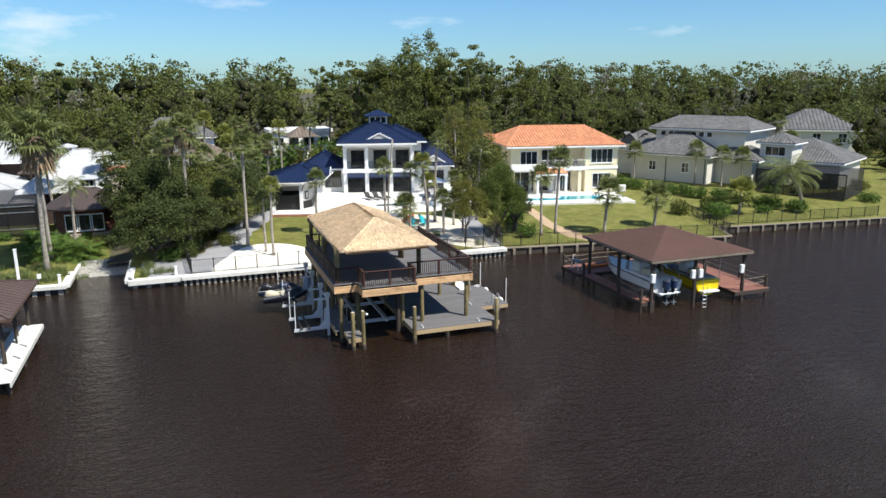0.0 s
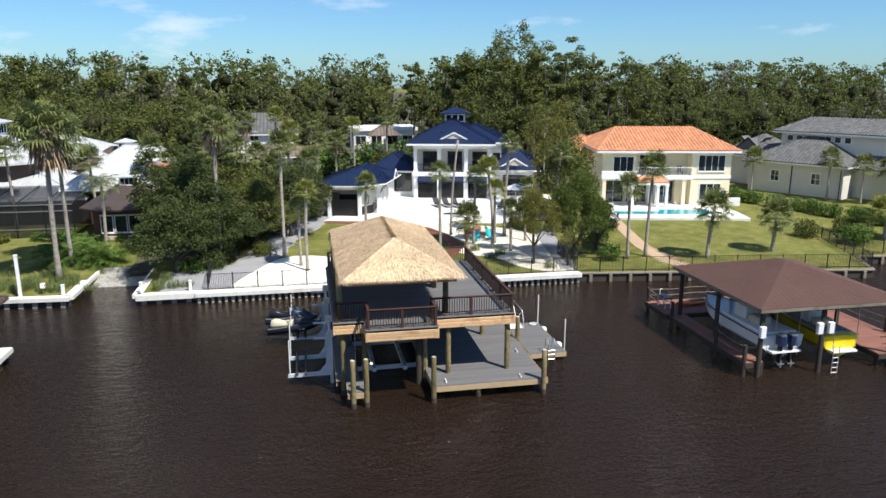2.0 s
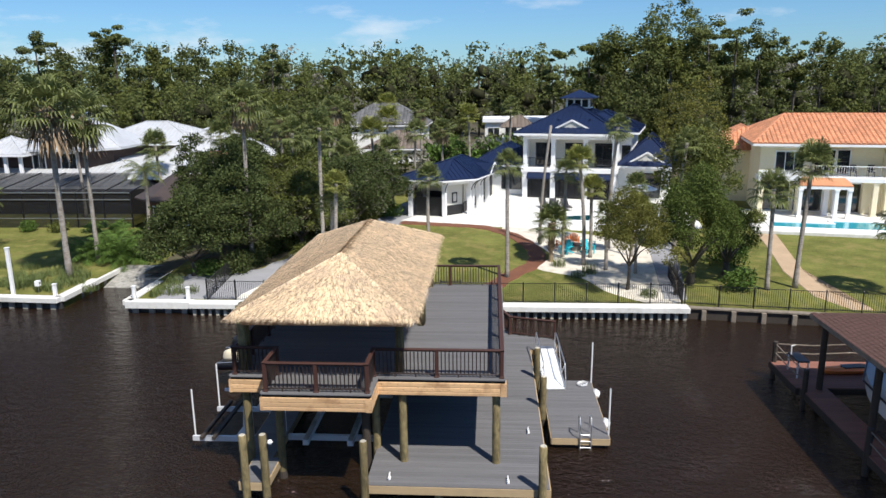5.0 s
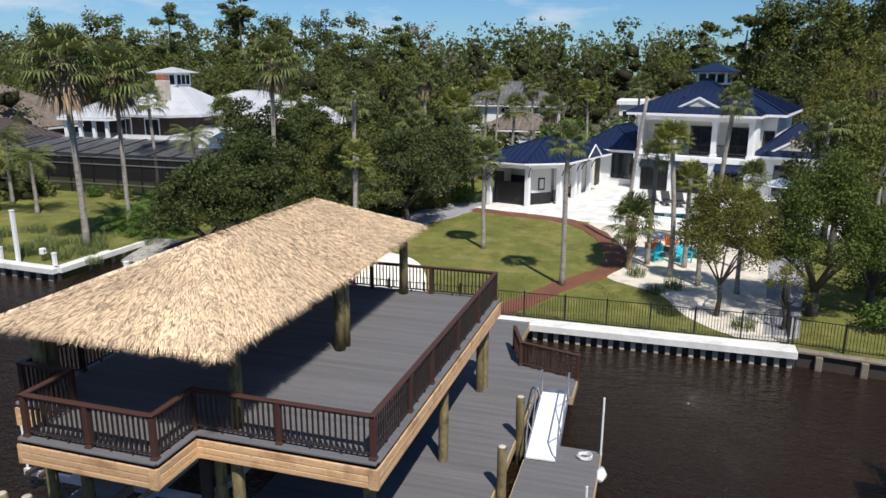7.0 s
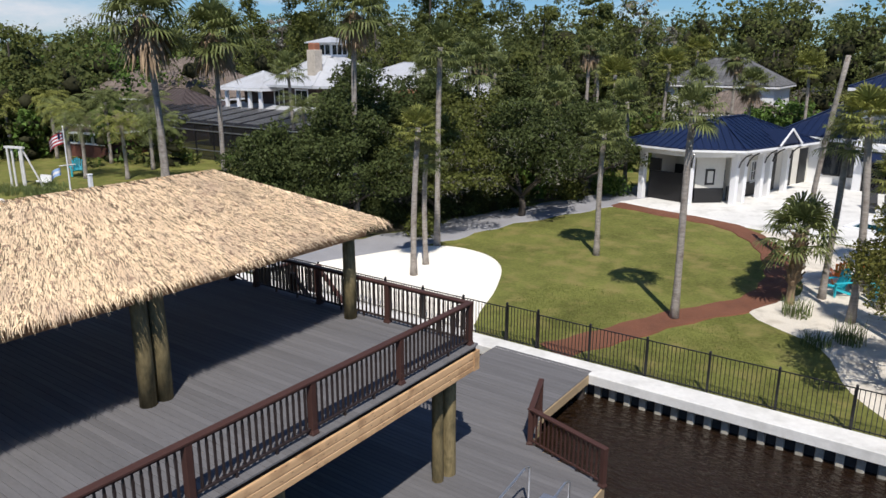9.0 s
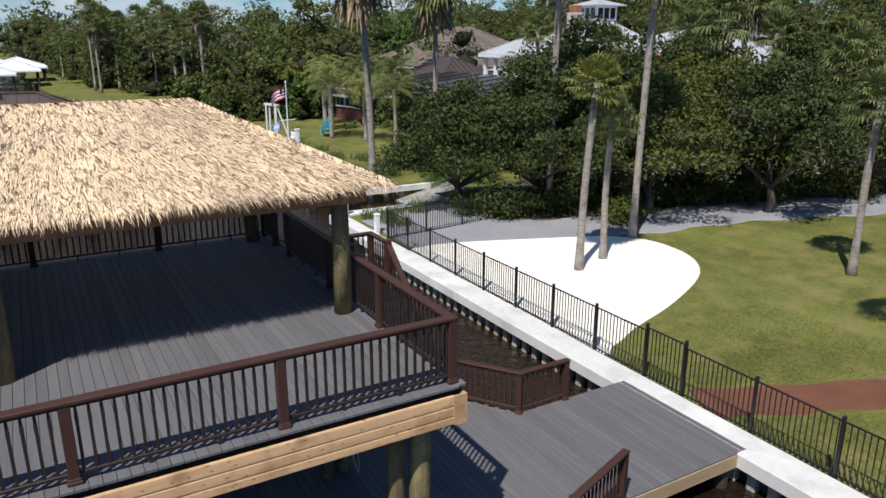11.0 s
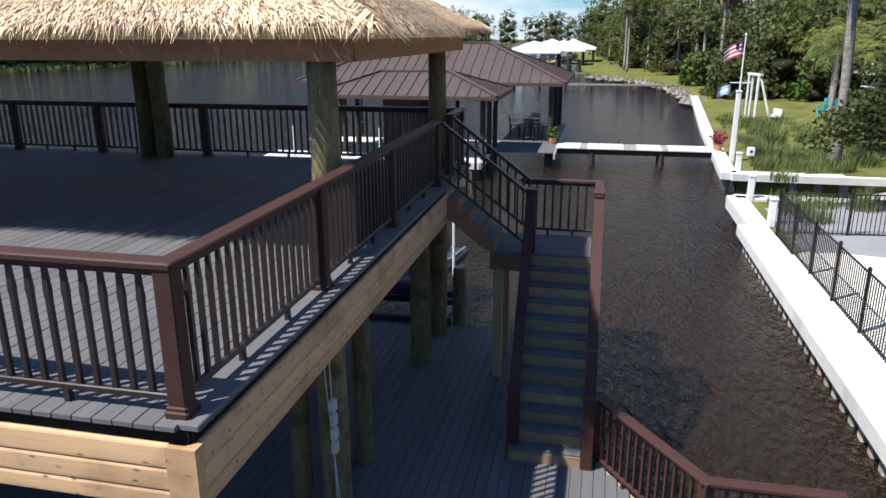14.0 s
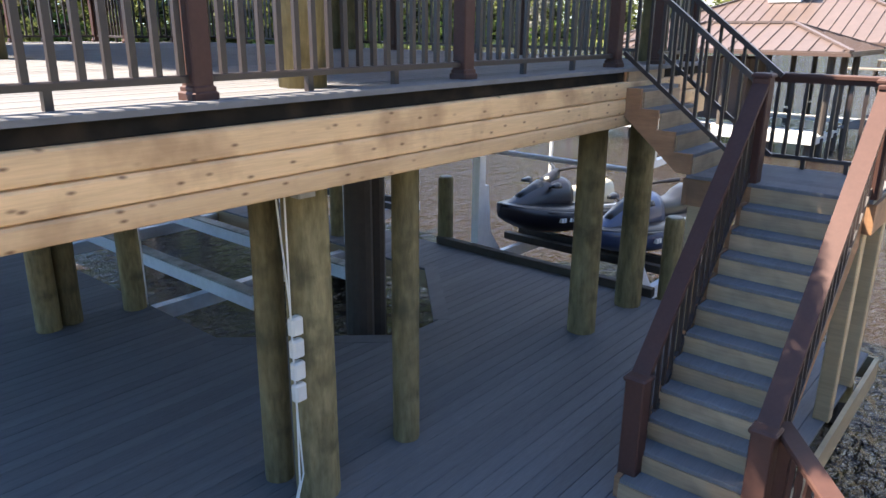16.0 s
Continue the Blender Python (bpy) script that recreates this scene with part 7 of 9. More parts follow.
def cloud(lobes, per_m2, rng, shell=0.55):
    """Points in the outer shell of ellipsoid lobes (x, y, z, rx, ry, rz), with the way out at each."""
    pts, ways = [], []
    for x, y, z, rx, ry, rz in lobes:
        n = max(6, int(per_m2 * 4 * math.pi * ((rx * ry) ** 1.6 / 3 + (rx * rz) ** 1.6 / 3 + (ry * rz) ** 1.6 / 3) ** (1 / 1.6)))
        d = rng.normal(size=(n, 3))
        d /= np.linalg.norm(d, axis=1)[:, None]
        r = shell + (1.1 - shell) * rng.random(n) ** 0.6
        bumps = 1 + 0.2 * np.sin(d[:, 0] * 7 + x) * np.sin(d[:, 1] * 6 + y) + 0.15 * np.sin(d[:, 2] * 9 + z)
        pts.append(np.array([x, y, z]) + d * (r * bumps)[:, None] * np.array([rx, ry, rz]))
        ways.append(d)
    return np.concatenate(pts), np.concatenate(ways)


ICO = bmesh.new()
bmesh.ops.create_icosphere(ICO, subdivisions=1, radius=1.0)
ICO_V = np.array([tuple(v.co) for v in ICO.verts])
ICO_F = np.array([[v.index for v in f.verts] for f in ICO.faces])
ICO.free()


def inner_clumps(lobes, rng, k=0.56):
    """Rough masses inside the lobes that let little light through, coloured as inner shade."""
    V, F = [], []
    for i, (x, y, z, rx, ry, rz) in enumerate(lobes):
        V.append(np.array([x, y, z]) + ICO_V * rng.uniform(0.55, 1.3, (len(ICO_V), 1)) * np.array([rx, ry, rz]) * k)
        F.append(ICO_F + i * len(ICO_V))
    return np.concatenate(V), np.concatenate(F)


def leaf_mesh(name, v, f, material, inner=None):
    me = bpy.data.meshes.new(name)
    loops, starts = f.ravel(), np.arange(0, f.size, f.shape[1])
    if inner is not None:
        loops = np.concatenate([loops, inner[1].ravel() + len(v)])
        starts = np.concatenate([starts, f.size + np.arange(0, inner[1].size, 3)])
        v = np.concatenate([v, inner[0]])
    me.vertices.add(len(v))
    me.vertices.foreach_set("co", np.asarray(v, np.float32).ravel())
    me.loops.add(len(loops))
    me.loops.foreach_set("vertex_index", loops.astype(np.int32))
    me.polygons.add(len(starts))
    me.polygons.foreach_set("loop_start", starts.astype(np.int32))
    me.update(calc_edges=True)
    me.materials.append(material)
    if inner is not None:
        me.materials.append(M_CROWNSHADE)
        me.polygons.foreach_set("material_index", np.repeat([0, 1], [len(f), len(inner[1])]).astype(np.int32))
    return me


def broad_tree(x, y, h, r, label, material, leaf=0.2, dens=26, low=0.3, lobes_n=16, seed=0, trunk_r=0.3, name="oak_tree", squash=0.7, limbs=6, moss=0):
    rng = np.random.default_rng(seed + 100)
    z0 = land_z(x, y)
    t = thing(name, label, "tree", at=Matrix.Translation((x, y, z0)))
    tr = Mesh()
    fork = h * max(low, 0.16)
    tr.tube([(0, 0, -0.3), (0.1, 0.05, fork * 0.5), (0.05, -0.1, fork)], [trunk_r * 1.4, trunk_r, trunk_r * 0.85], 9)
    L = []
    for i in range(lobes_n):
        a = 2 * math.pi * (i * 0.618 + rng.random() * 0.2)
        q = math.sqrt((i + 0.6) / lobes_n)
        zz = h * (low + (1 - low) * (0.25 + 0.6 * (1 - q * q * 0.9) * rng.uniform(0.7, 1.1)))
        s = r * rng.uniform(0.11, 0.24) * (1.3 if lobes_n < 40 else 1)
        k = rng.uniform(0.7, 1.12)
        L.append((math.cos(a) * r * 0.86 * q * k, math.sin(a) * r * 0.8 * q * k, min(zz, h - s * 0.5), s, s, s * squash))
    for i in range(limbs):
        lx, ly, lz = L[-1 - i * 2 % lobes_n][:3]
        tr.tube([(0.05, -0.1, fork), (lx * 0.45, ly * 0.45, fork + (lz - fork) * 0.6), (lx * 0.9, ly * 0.9, lz)], [trunk_r * 0.55, trunk_r * 0.32, trunk_r * 0.1], 6)
    tr.smooth = True
    part("trunk", tr, M_BARK, t)
    v, f = leaf_quads(cloud(L, dens, rng, 0.55), leaf, rng, 1.0)
    part("crown", leaf_mesh("crown", v, f, material), material, t)
    if moss:
        p = cloud([(a, b, c - d * 0.3, d, e, g) for a, b, c, d, e, g in L[::2]], dens * moss, rng)
        v, f = leaf_quads(p, leaf * 1.1, rng, aspect=0.18)
        part("moss", leaf_mesh("moss", v, f, M_MOSS), M_MOSS, t, kind="stuff")
    return t


def fan_crown(seed, r=1.5, fronds=46, material=M_PALM, droop=0.35, down=-0.5):
    """A crown of fan-shaped fronds on stalks."""
    rng = np.random.default_rng(seed)
    m = Mesh()
    for i in range(fronds):
        az = i * 2.39996 + rng.uniform(-0.2, 0.2)
        el = down + (1.45 - down) * (i / fronds) ** 0.8
        d = Vector((math.cos(az) * math.cos(el), math.sin(az) * math.cos(el), math.sin(el)))
        side = d.cross(Vector((0, 0, 1)))
        side = side.normalized() if side.length > 0.05 else Vector((1, 0, 0))
        up = side.cross(d)
        ln = r * rng.uniform(0.4, 0.66)
        c = d * ln - Vector((0, 0, 0.06))
        m.add([side * -0.015, side * 0.015, c + side * 0.012, c - side * 0.012], [(0, 1, 2, 3)])
        fr = r * rng.uniform(0.4, 0.58)
        nb = 17
        for k in range(nb):
            a = -1.9 + 3.8 * k / (nb - 1) + rng.uniform(-0.06, 0.06)
            w = (d * math.cos(a) + side * math.sin(a) + up * (0.12 - 0.1 * abs(a)))
            tip = c + w * fr * (1 - 0.18 * abs(a) / 1.9) - Vector((0, 0, droop * fr * rng.uniform(0.4, 1.1)))
            mid = c + w * fr * 0.66 - Vector((0, 0, droop * fr * 0.12))
            q = (d * -math.sin(a) + side * math.cos(a)) * fr * 0.05
            m.add([c - q * 0.3, c + q * 0.3, mid + q, mid - q, tip], [(0, 1, 2, 3), (3, 2, 4)])
    return m.data("crown", material)


def skirt(seed, r=1.05, n=60, h=2.1):
    rng = np.random.default_rng(seed)
    m = Mesh()
    for i in range(n):
        a = rng.uniform(0, 6.28)
        d = Vector((math.cos(a), math.sin(a), 0))
        s = Vector((-d.y, d.x, 0))
        p = d * 0.14 + Vector((0, 0, rng.uniform(-0.5, 0.1)))
        for k in range(5):
            q = p + d * rng.uniform(0.3, r) + s * rng.uniform(-0.35, 0.35) - Vector((0, 0, rng.uniform(0.4, h)))
            m.add([p - s * 0.02, p + s * 0.02, (p + q) / 2 + s * 0.075 + d * 0.14, (p + q) / 2 - s * 0.075 + d * 0.14, q], [(0, 1, 2, 3), (3, 2, 4)])
    return m.data("dead_fronds", M_DEADFROND)


def feather_crown(seed, L=2.2, fronds=26, material=M_PALM, arch=0.9, leaflets=17):
    """A crown of arching feather fronds."""
    rng = np.random.default_rng(seed)
    m = Mesh()
    for i in range(fronds):
        az = i * 2.39996 + rng.uniform(-0.2, 0.2)
        el = -0.15 + 1.4 * (i / fronds) ** 0.9
        out = Vector((math.cos(az), math.sin(az), 0))
        side = Vector((-out.y, out.x, 0))
        ln = L * rng.uniform(0.85, 1.1)
        pts = []
        p = Vector((0, 0, 0))
        e = el
        for k in range(9):
            pts.append(p.copy())
            p = p + (out * math.cos(e) + Vector((0, 0, math.sin(e)))) * ln / 8
            e -= arch * 0.24 * (0.5 + k * 0.12)
        for k in range(8):
            m.add([pts[k] - side * 0.015, pts[k] + side * 0.015, pts[k + 1] + side * 0.012, pts[k + 1] - side * 0.012], [(0, 1, 2, 3)])
        for k in range(leaflets):
            t = (0.12 + 0.88 * k / leaflets) * 8
            j = min(7, int(t))
            b = pts[j] + (pts[j + 1] - pts[j]) * (t - j)
            d = (pts[j + 1] - pts[j]).normalized()
            w = 0.3 * L * math.sin(0.35 + 2.5 * k / leaflets) * rng.uniform(0.8, 1.1)
            for s in (-1, 1):
                tip = b + side * s * w * 0.8 + d * w * 0.55 - Vector((0, 0, w * rng.uniform(0.25, 0.6)))
                m.add([b - d * 0.02, b + d * 0.03, (b + tip) / 2 + d * 0.035, tip], [(0, 1, 2, 3)])
    return m.data("crown", material)


FAN = [fan_crown(1, 1.5, 34, M_PALM, 0.4, -0.75), fan_crown(2, 1.45, 32, M_PALM, 0.5, -0.8), fan_crown(3, 1.5, 40, M_PALMY, 0.3, -0.6), fan_crown(4, 1.5, 38, M_PALM, 0.5, -0.55)]
FEATHER = [feather_crown(5), feather_crown(6, 2.0, 22, M_PALMY, 1.1), feather_crown(7, 1.8, 34, M_SHRUB, 0.7)]
SKIRTS = [skirt(8), skirt(9)]


def palm(x, y, top, label, crown="fan", kind_i=0, scale=1.0, r=0.15, lean=(0, 0), dead=False, boots=False, z=None):
    """A palm whose trunk ends at height top."""
    z0 = land_z(x, y) if z is None else z
    t = thing("palm_tree", label, "palm tree", "palms", at=Matrix.Translation((x, y, z0)))
    h = top - z0
    m = Mesh()
    k = 9
    pts, rad = [], []
    for i in range(k + 1):
        u = i / k
        pts.append((lean[0] * u * u + 0.03 * math.sin(5 * u + x), lean[1] * u * u + 0.03 * math.cos(4 * u + y), -0.2 + (h + 0.2) * u))
        rad.append(r * (1.25 - 0.4 * min(1, u * 6) if u < 0.17 else 0.85 - 0.1 * u) * (1.7 if boots and u > 0.35 else 1))
    m.tube(pts, rad, 10)
    if boots:
        for i in range(40):
            u = 0.25 + 0.75 * i / 40
            a = i * 2.4
            b = Vector((lean[0] * u * u + math.cos(a) * r * 1.2, lean[1] * u * u + math.sin(a) * r * 1.2, h * u))
            m.beam(b, b + Vector((math.cos(a) * 0.16, math.sin(a) * 0.16, 0.22)), 0.1, 0.03)
    m.smooth = not boots
    part("trunk", m, M_PALMTRUNK if not boots else M_DEADFROND, t)
    if crown != "none":
        c = part("crown", (FAN if crown == "fan" else FEATHER)[3 if dead and crown == "fan" else kind_i], M_PALM, t)
        c.matrix_basis = Matrix.Translation(pts[-1]) @ Matrix.Rotation(x * 1.7 + y, 4, "Z") @ Matrix.Scale(scale, 4)
    if dead:
        s = part("dead_fronds", SKIRTS[int(abs(x)) % 2], M_DEADFROND, t)
        s.matrix_basis = Matrix.Translation(pts[-1]) @ Matrix.Rotation(y, 4, "Z") @ Matrix.Scale(scale * 0.76, 4)
    return t


PL = "tall sabal palm with a slim grey trunk and round green crown"
PD = "tall palm with a rough trunk and a skirt of dead fronds"
# Palms on the white house's lawn
for args in ((0.65, 12.35, 8.5, PL, "fan", 1, 0.78, 0.15, (0.05, 0.1)),
             (-4.9, 18.15, 6.9, PL, "fan", 0, 0.85, 0.15, (0.1, 0)),
             (-10.1, 11.07, 7.4, PL, "fan", 2, 0.72, 0.15, (0.1, 0.25)),
             (-10.6, 12.56, 6.1, PL, "fan", 1, 0.75, 0.14, (0.0, 0.1)),
             (-11.95, 15.35, 10.6, PL, "fan", 0, 0.95, 0.16, (0.1, 0.1))):
    palm(*args[:6], args[6], *args[7:])
# Palms on the shell bed
for args in ((4.7, 17.4, 7.4, PL, "fan", 1, 0.95, 0.14, (0.1, 0)),
             (5.9, 15.4, 8.3, PL, "fan", 2, 1.1, 0.15, (-0.4, 0.2)),
             (6.6, 17.3, 6.2, PL, "fan", 2, 1.0, 0.15),
             (8.2, 19.8, 10.2, PL, "fan", 1, 1.05, 0.16, (0.4, 0)),
             (7.2, 14.2, 5.0, PL, "fan", 0, 0.9, 0.15),
             (12.8, 19.0, 9.2, PL, "fan", 1, 1.1, 0.16, (0.5, 0)),
             (9.0, 13.4, 5.6, PL, "fan", 2, 0.9, 0.13),
             (9.6, 17.6, 6.4, PL, "fan", 0, 0.9, 0.13)):
    palm(*args[:6], args[6] * 0.8, *args[7:])
# Palms on the neighbouring lawns
for args in ((16.2, 10.2, 7.2, PL, "fan", 1, 1.0, 0.15, (-0.2, 0)),
             (18.0, 10.6, 8.6, PL, "fan", 0, 1.1, 0.16, (0.3, 0)),
             (22.9, 9.2, 5.3, PL, "fan", 0, 1.3, 0.19, (0.3, 0)),
             (29.7, 10.2, 4.3, PL, "fan", 0, 1.25, 0.19, (0.1, 0)),
             (51.4, 31, 6.8, PL, "fan", 1, 1.1, 0.15),
             (53.5, 28.0, 6.2, PL, "fan", 1, 1.1, 0.15),
             (56.0, 27.0, 6.0, PL, "fan", 0, 1.1, 0.15),
             (46, 38, 6.2, PL, "fan", 0, 1.1, 0.15)):
    palm(*args[:6], args[6], *args[7:])
palm(-28.2, 11.7, 12.2, PD, "fan", 1, 1.85, 0.22, (0.4, -0.7), dead=True)
palm(-17.0, 15.2, 12.3, PD, "fan", 0, 1.25, 0.17, (0.1, 0.0), dead=True)
palm(-28.5, 15.9, 11.5, PD, "fan", 1, 1.7, 0.18, (-0.15, 0.0), dead=True)
palm(-27.2, 21.4, 6.9, "queen palm with an arching feathery crown", "feather", 0, 0.9, 0.17)
palm(3.8, 16.2, 4.0, "stout short palm with old leaf boots on its trunk", "fan", 0, 1.1, 0.17, boots=True)
palm(53.2, 13.4, 5.2, "leaning date palm with a large arching crown", "feather", 0, 1.9, 0.28, (-2.0, 0.5))
palm(43.3, 12.9, 3.6, "bushy yellow-green palm clump on a lawn", "fan", 2, 1.5, 0.2)
palm(3.35, 21.0, 10.3, "bare leaning palm trunk without a crown", "none", 0, 1, 0.13, (0.6, 0))
GARDEN_PALMS = [(-18.5, 29, 10.5, 1), (-20.5, 34, 9.0, 0), (-15, 33, 8.2, 1), (-13, 30, 7.4, 0), (-11.5, 36, 9.0, 2), (-9.4, 33, 7.4, 0), (-16.5, 42, 11.0, 1), (-8.6, 44, 8.4, 1), (-12, 47, 9.6, 2), (-6, 50, 8.2, 0), (-19, 50, 10, 0), (-3, 58, 9.4, 2), (-9, 57, 10.2, 0)]
GARDEN_PALMS += [(2, 62, 10.2, 1), (-14, 61, 10.8, 2), (20.5, 40, 8.4, 1), (19.8, 34, 7.2, 0), (17.5, 30, 8.8, 1), (24, 55, 11, 0), (62, 36, 8.4, 1), (67, 30, 7.6, 0), (72, 38, 9.8, 1), (-37.4, 30.0, 9.2, 1), (-30.2, 30.6, 8.2, 0), (-22.5, 30, 8.0, 1), (-25, 32, 9.0, 0), (-16.5, 24.5, 9.6, 1)]
for i, (x, y, top, k) in enumerate(GARDEN_PALMS):
    palm(x, y, top, "sabal palm standing among oaks and shrubs", "fan", k, 1.15, 0.16, (0.3 * math.sin(i), 0.2 * math.cos(i)), dead=(i % 3 == 0))

OL = "spreading live oak with small dark green leaves"
for i, (x, y, h, r, lo) in enumerate(((-20.0, 12.3, 6.4, 3.7, 0.1), (-17.6, 15.0, 7.4, 4.2, 0.16), (-14.4, 18.6, 7.0, 3.9, 0.18), (-19.8, 19.5, 9.2, 4.2, 0.1), (-11.6, 23.0, 7.2, 3.8, 0.18), (-16.0, 24.0, 8.0, 4.2, 0.2), (-10.8, 29.2, 7.0, 3.8, 0.15), (-20.8, 24, 8.4, 3.2, 0.1), (-13.6, 33.5, 6.6, 4.0, 0.1), (-22.0, 30.5, 8.8, 3.2, 0.1), (-20.5, 27.0, 8.2, 3.2, 0.1), (-19.0, 35.0, 8.6, 3.4, 0.1), (-23.2, 21.5, 9.6, 2.3, 0.3))):
    broad_tree(x, y, h, r, OL, M_LEAF2 if i in (2, 5) else M_OAK, 0.15 if i < 2 else 0.17, 62 if i < 2 else 46, lo * 0.35, 84, i, 0.18, squash=0.6, moss=0.4 if i in (2, 4, 5, 6) else 0.04)
YL = "small-leaved tree with a sparse yellow-green crown"
CL = "dense bald cypress with bright green foliage"
broad_tree(7.85, 9.9, 6.4, 2.6, YL, M_LEAF4, 0.085, 190, 0.24, 38, 31, 0.1, "broadleaf_tree", 0.7)
broad_tree(11.9, 11.3, 7.6, 3.0, CL, M_LEAF3, 0.095, 190, 0.12, 34, 32, 0.24, "cypress_tree", 1.0)
broad_tree(14.6, 13.2, 5.4, 2.0, CL, M_LEAF3, 0.095, 190, 0.12, 22, 33, 0.2, "cypress_tree", 1.0)
broad_tree(14.2, 20, 9.6, 3.0, YL, M_LEAF2, 0.2, 34, 0.25, 18, 34, 0.2, "broadleaf_tree", 1.0)
broad_tree(17.0, 24.5, 8.6, 2.6, YL, M_LEAF2, 0.22, 30, 0.25, 18, 35, 0.2, "broadleaf_tree", 1.0)
for i, (x, y, h, r) in enumerate(((14.8, 25.0, 12.5, 2.2), (17.2, 29.5, 14.0, 2.4), (16.4, 35.0, 13.5, 2.4))):
    broad_tree(x, y, h, r, "tall slim tree with thin olive foliage", M_LEAF4, 0.17, 38, 0.25, 30, 60 + i, 0.17, "broadleaf_tree", 0.7, moss=0.2)
broad_tree(10.4, 8.9, 3.4, 1.1, YL, M_LEAF4, 0.075, 190, 0.3, 12, 37, 0.07, "broadleaf_tree", 0.9)


def bush(x, y, r, h, label, material=M_SHRUB, leaf=0.16, dens=45, seed=0, name="shrub"):
    rng = np.random.default_rng(seed + 500)
    t = thing(name, label, "shrub", "garden shrubs", at=Matrix.Translation((x, y, land_z(x, y))))
    L = [(rng.uniform(-0.5, 0.5) * r, rng.uniform(-0.5, 0.5) * r, h * rng.uniform(0.35, 0.6), r * 0.6, r * 0.6, h * 0.45) for _ in range(5)]
    v, f = leaf_quads(cloud(L, dens, rng, 0.5), leaf, rng)
    part("foliage", leaf_mesh("foliage", v, f, material), material, t)
    return t


TUFTS = Mesh()


def tuft(x, y, h, r, n=130, seed=0):
    """One clump of fine grass, added to the joined grass."""
    rng = np.random.default_rng(seed + 900)
    m, z0 = TUFTS, land_z(x, y)
    for i in range(n):
        a, q = rng.uniform(0, 6.28), r * math.sqrt(rng.random())
        b = Vector((x + math.cos(a) * q, y + math.sin(a) * q, z0))
        a2 = rng.uniform(0, 6.28)
        d = Vector((math.cos(a2), math.sin(a2), 0))
        s = Vector((-d.y, d.x, 0)) * 0.014
        hh = h * rng.uniform(0.6, 1.1)
        m.add([b - s, b + s, b + d * 0.12 * h + Vector((0, 0, hh * 0.6)) + s * 0.7, b + d * 0.12 * h + Vector((0, 0, hh * 0.6)) - s * 0.7, b + d * 0.4 * h + Vector((0, 0, hh))], [(0, 1, 2, 3), (3, 2, 4)])


for i in range(22):
    bush(37.0 + i * 0.62 + (i % 3) * 0.3, 40 - i * 1.42 + (i % 2) * 0.5, 1.1, 1.5, "clipped green hedge shrub beside a lawn", seed=i)
SHRUBS = [(36.5, 14.5, 1.6, 1.6), (38.5, 11.5, 1.8, 1.9), (40.5, 12.4, 1.5, 1.5), (41.5, 16, 1.4, 1.6), (46, 12, 1.0, 0.9), (64, 13, 1.4, 1.2), (70, 20, 1.6, 1.4), (57, 22, 1.2, 1.1), (60, 21, 1.0, 1.0)]
SHRUBS += [(-24.9, 20.5, 1.5, 1.1), (-31.5, 24.8, 0.9, 0.9), (-34, 25.4, 0.9, 0.8), (-37, 25.2, 1.0, 0.9), (-40, 25.3, 1.0, 1.0), (-46, 25.0, 1.1, 0.9), (-23.0, 24.3, 0.9, 0.7), (-26.3, 23.9, 0.8, 0.6), (-28.9, 23.8, 0.9, 0.7), (-13.5, 16.5, 1.2, 1.2), (-18.8, 12.0, 1.2, 1.0), (-9.6, 31.2, 1.3, 1.5), (-11.4, 28.0, 1.4, 1.4), (14.6, 10.4, 1.2, 1.3), (15.6, 16.0, 1.6, 2.0), (21.5, 28, 1.2, 1.3)]
for i, (x, y, r, h) in enumerate(SHRUBS):
    bush(x, y, r, h, "rounded leafy garden shrub", M_SHRUB if i % 3 else M_LEAF2, seed=40 + i)
for i, (x, y, s) in enumerate(((-29.3, 16.4, 0.75), (-27.6, 16.8, 0.8), (-26.6, 15.8, 0.7), (-31, 21.5, 0.7), (-28.8, 19.5, 0.65), (-25.6, 16.9, 0.55))):
    t = thing("sago_plant", "low sago plant with stiff dark fronds", "plant", "sago plants", at=Matrix.Translation((x, y, land_z(x, y) + 0.25)))
    c = part("fronds", FEATHER[2], M_SHRUB, t)
    c.matrix_basis = Matrix.Rotation(i, 4, "Z") @ Matrix.Scale(s * 1.75, 4)
for i, (x, y) in enumerate(((-28.6, 9.4), (-27.6, 9.0), (-29.6, 10.2), (-26.9, 10.4), (-28.4, 11.6), (-30.4, 9.4), (-25.4, 9.2), (-20.6, 8.2), (-19.6, 8.4), (-20.8, 9.4), (-33, 9.6), (-34.6, 10.8), (-36, 11.2), (-18.7, 8.6), (4.2, 15.0), (5.2, 12.6), (8.9, 8.6), (6.1, 13.4), (-38.5, 10.6), (-41, 11.4), (-22.6 + 2.2, 10.4))):
    tuft(x, y, 0.45 + 0.15 * (i % 3), 0.5, seed=i)
rt = np.random.default_rng(51)
for i in range(44):
    tuft(rt.uniform(-46, -27), rt.uniform(9.2, 14.0), rt.uniform(0.35, 0.7), rt.uniform(0.5, 1.0), seed=100 + i)
ro = np.random.default_rng(71)
for i in range(26):
    u = i / 25
    x, y = -16.4 + 4.6 * u - ro.uniform(0.7, 2.4), 12.3 + 12.5 * u + ro.uniform(0.2, 1.0)
    bush(x, y, ro.uniform(0.7, 1.2), ro.uniform(0.9, 2.0), "dark leafy shrub in the shade of the oaks", M_OAK, 0.14, 55, 300 + i)
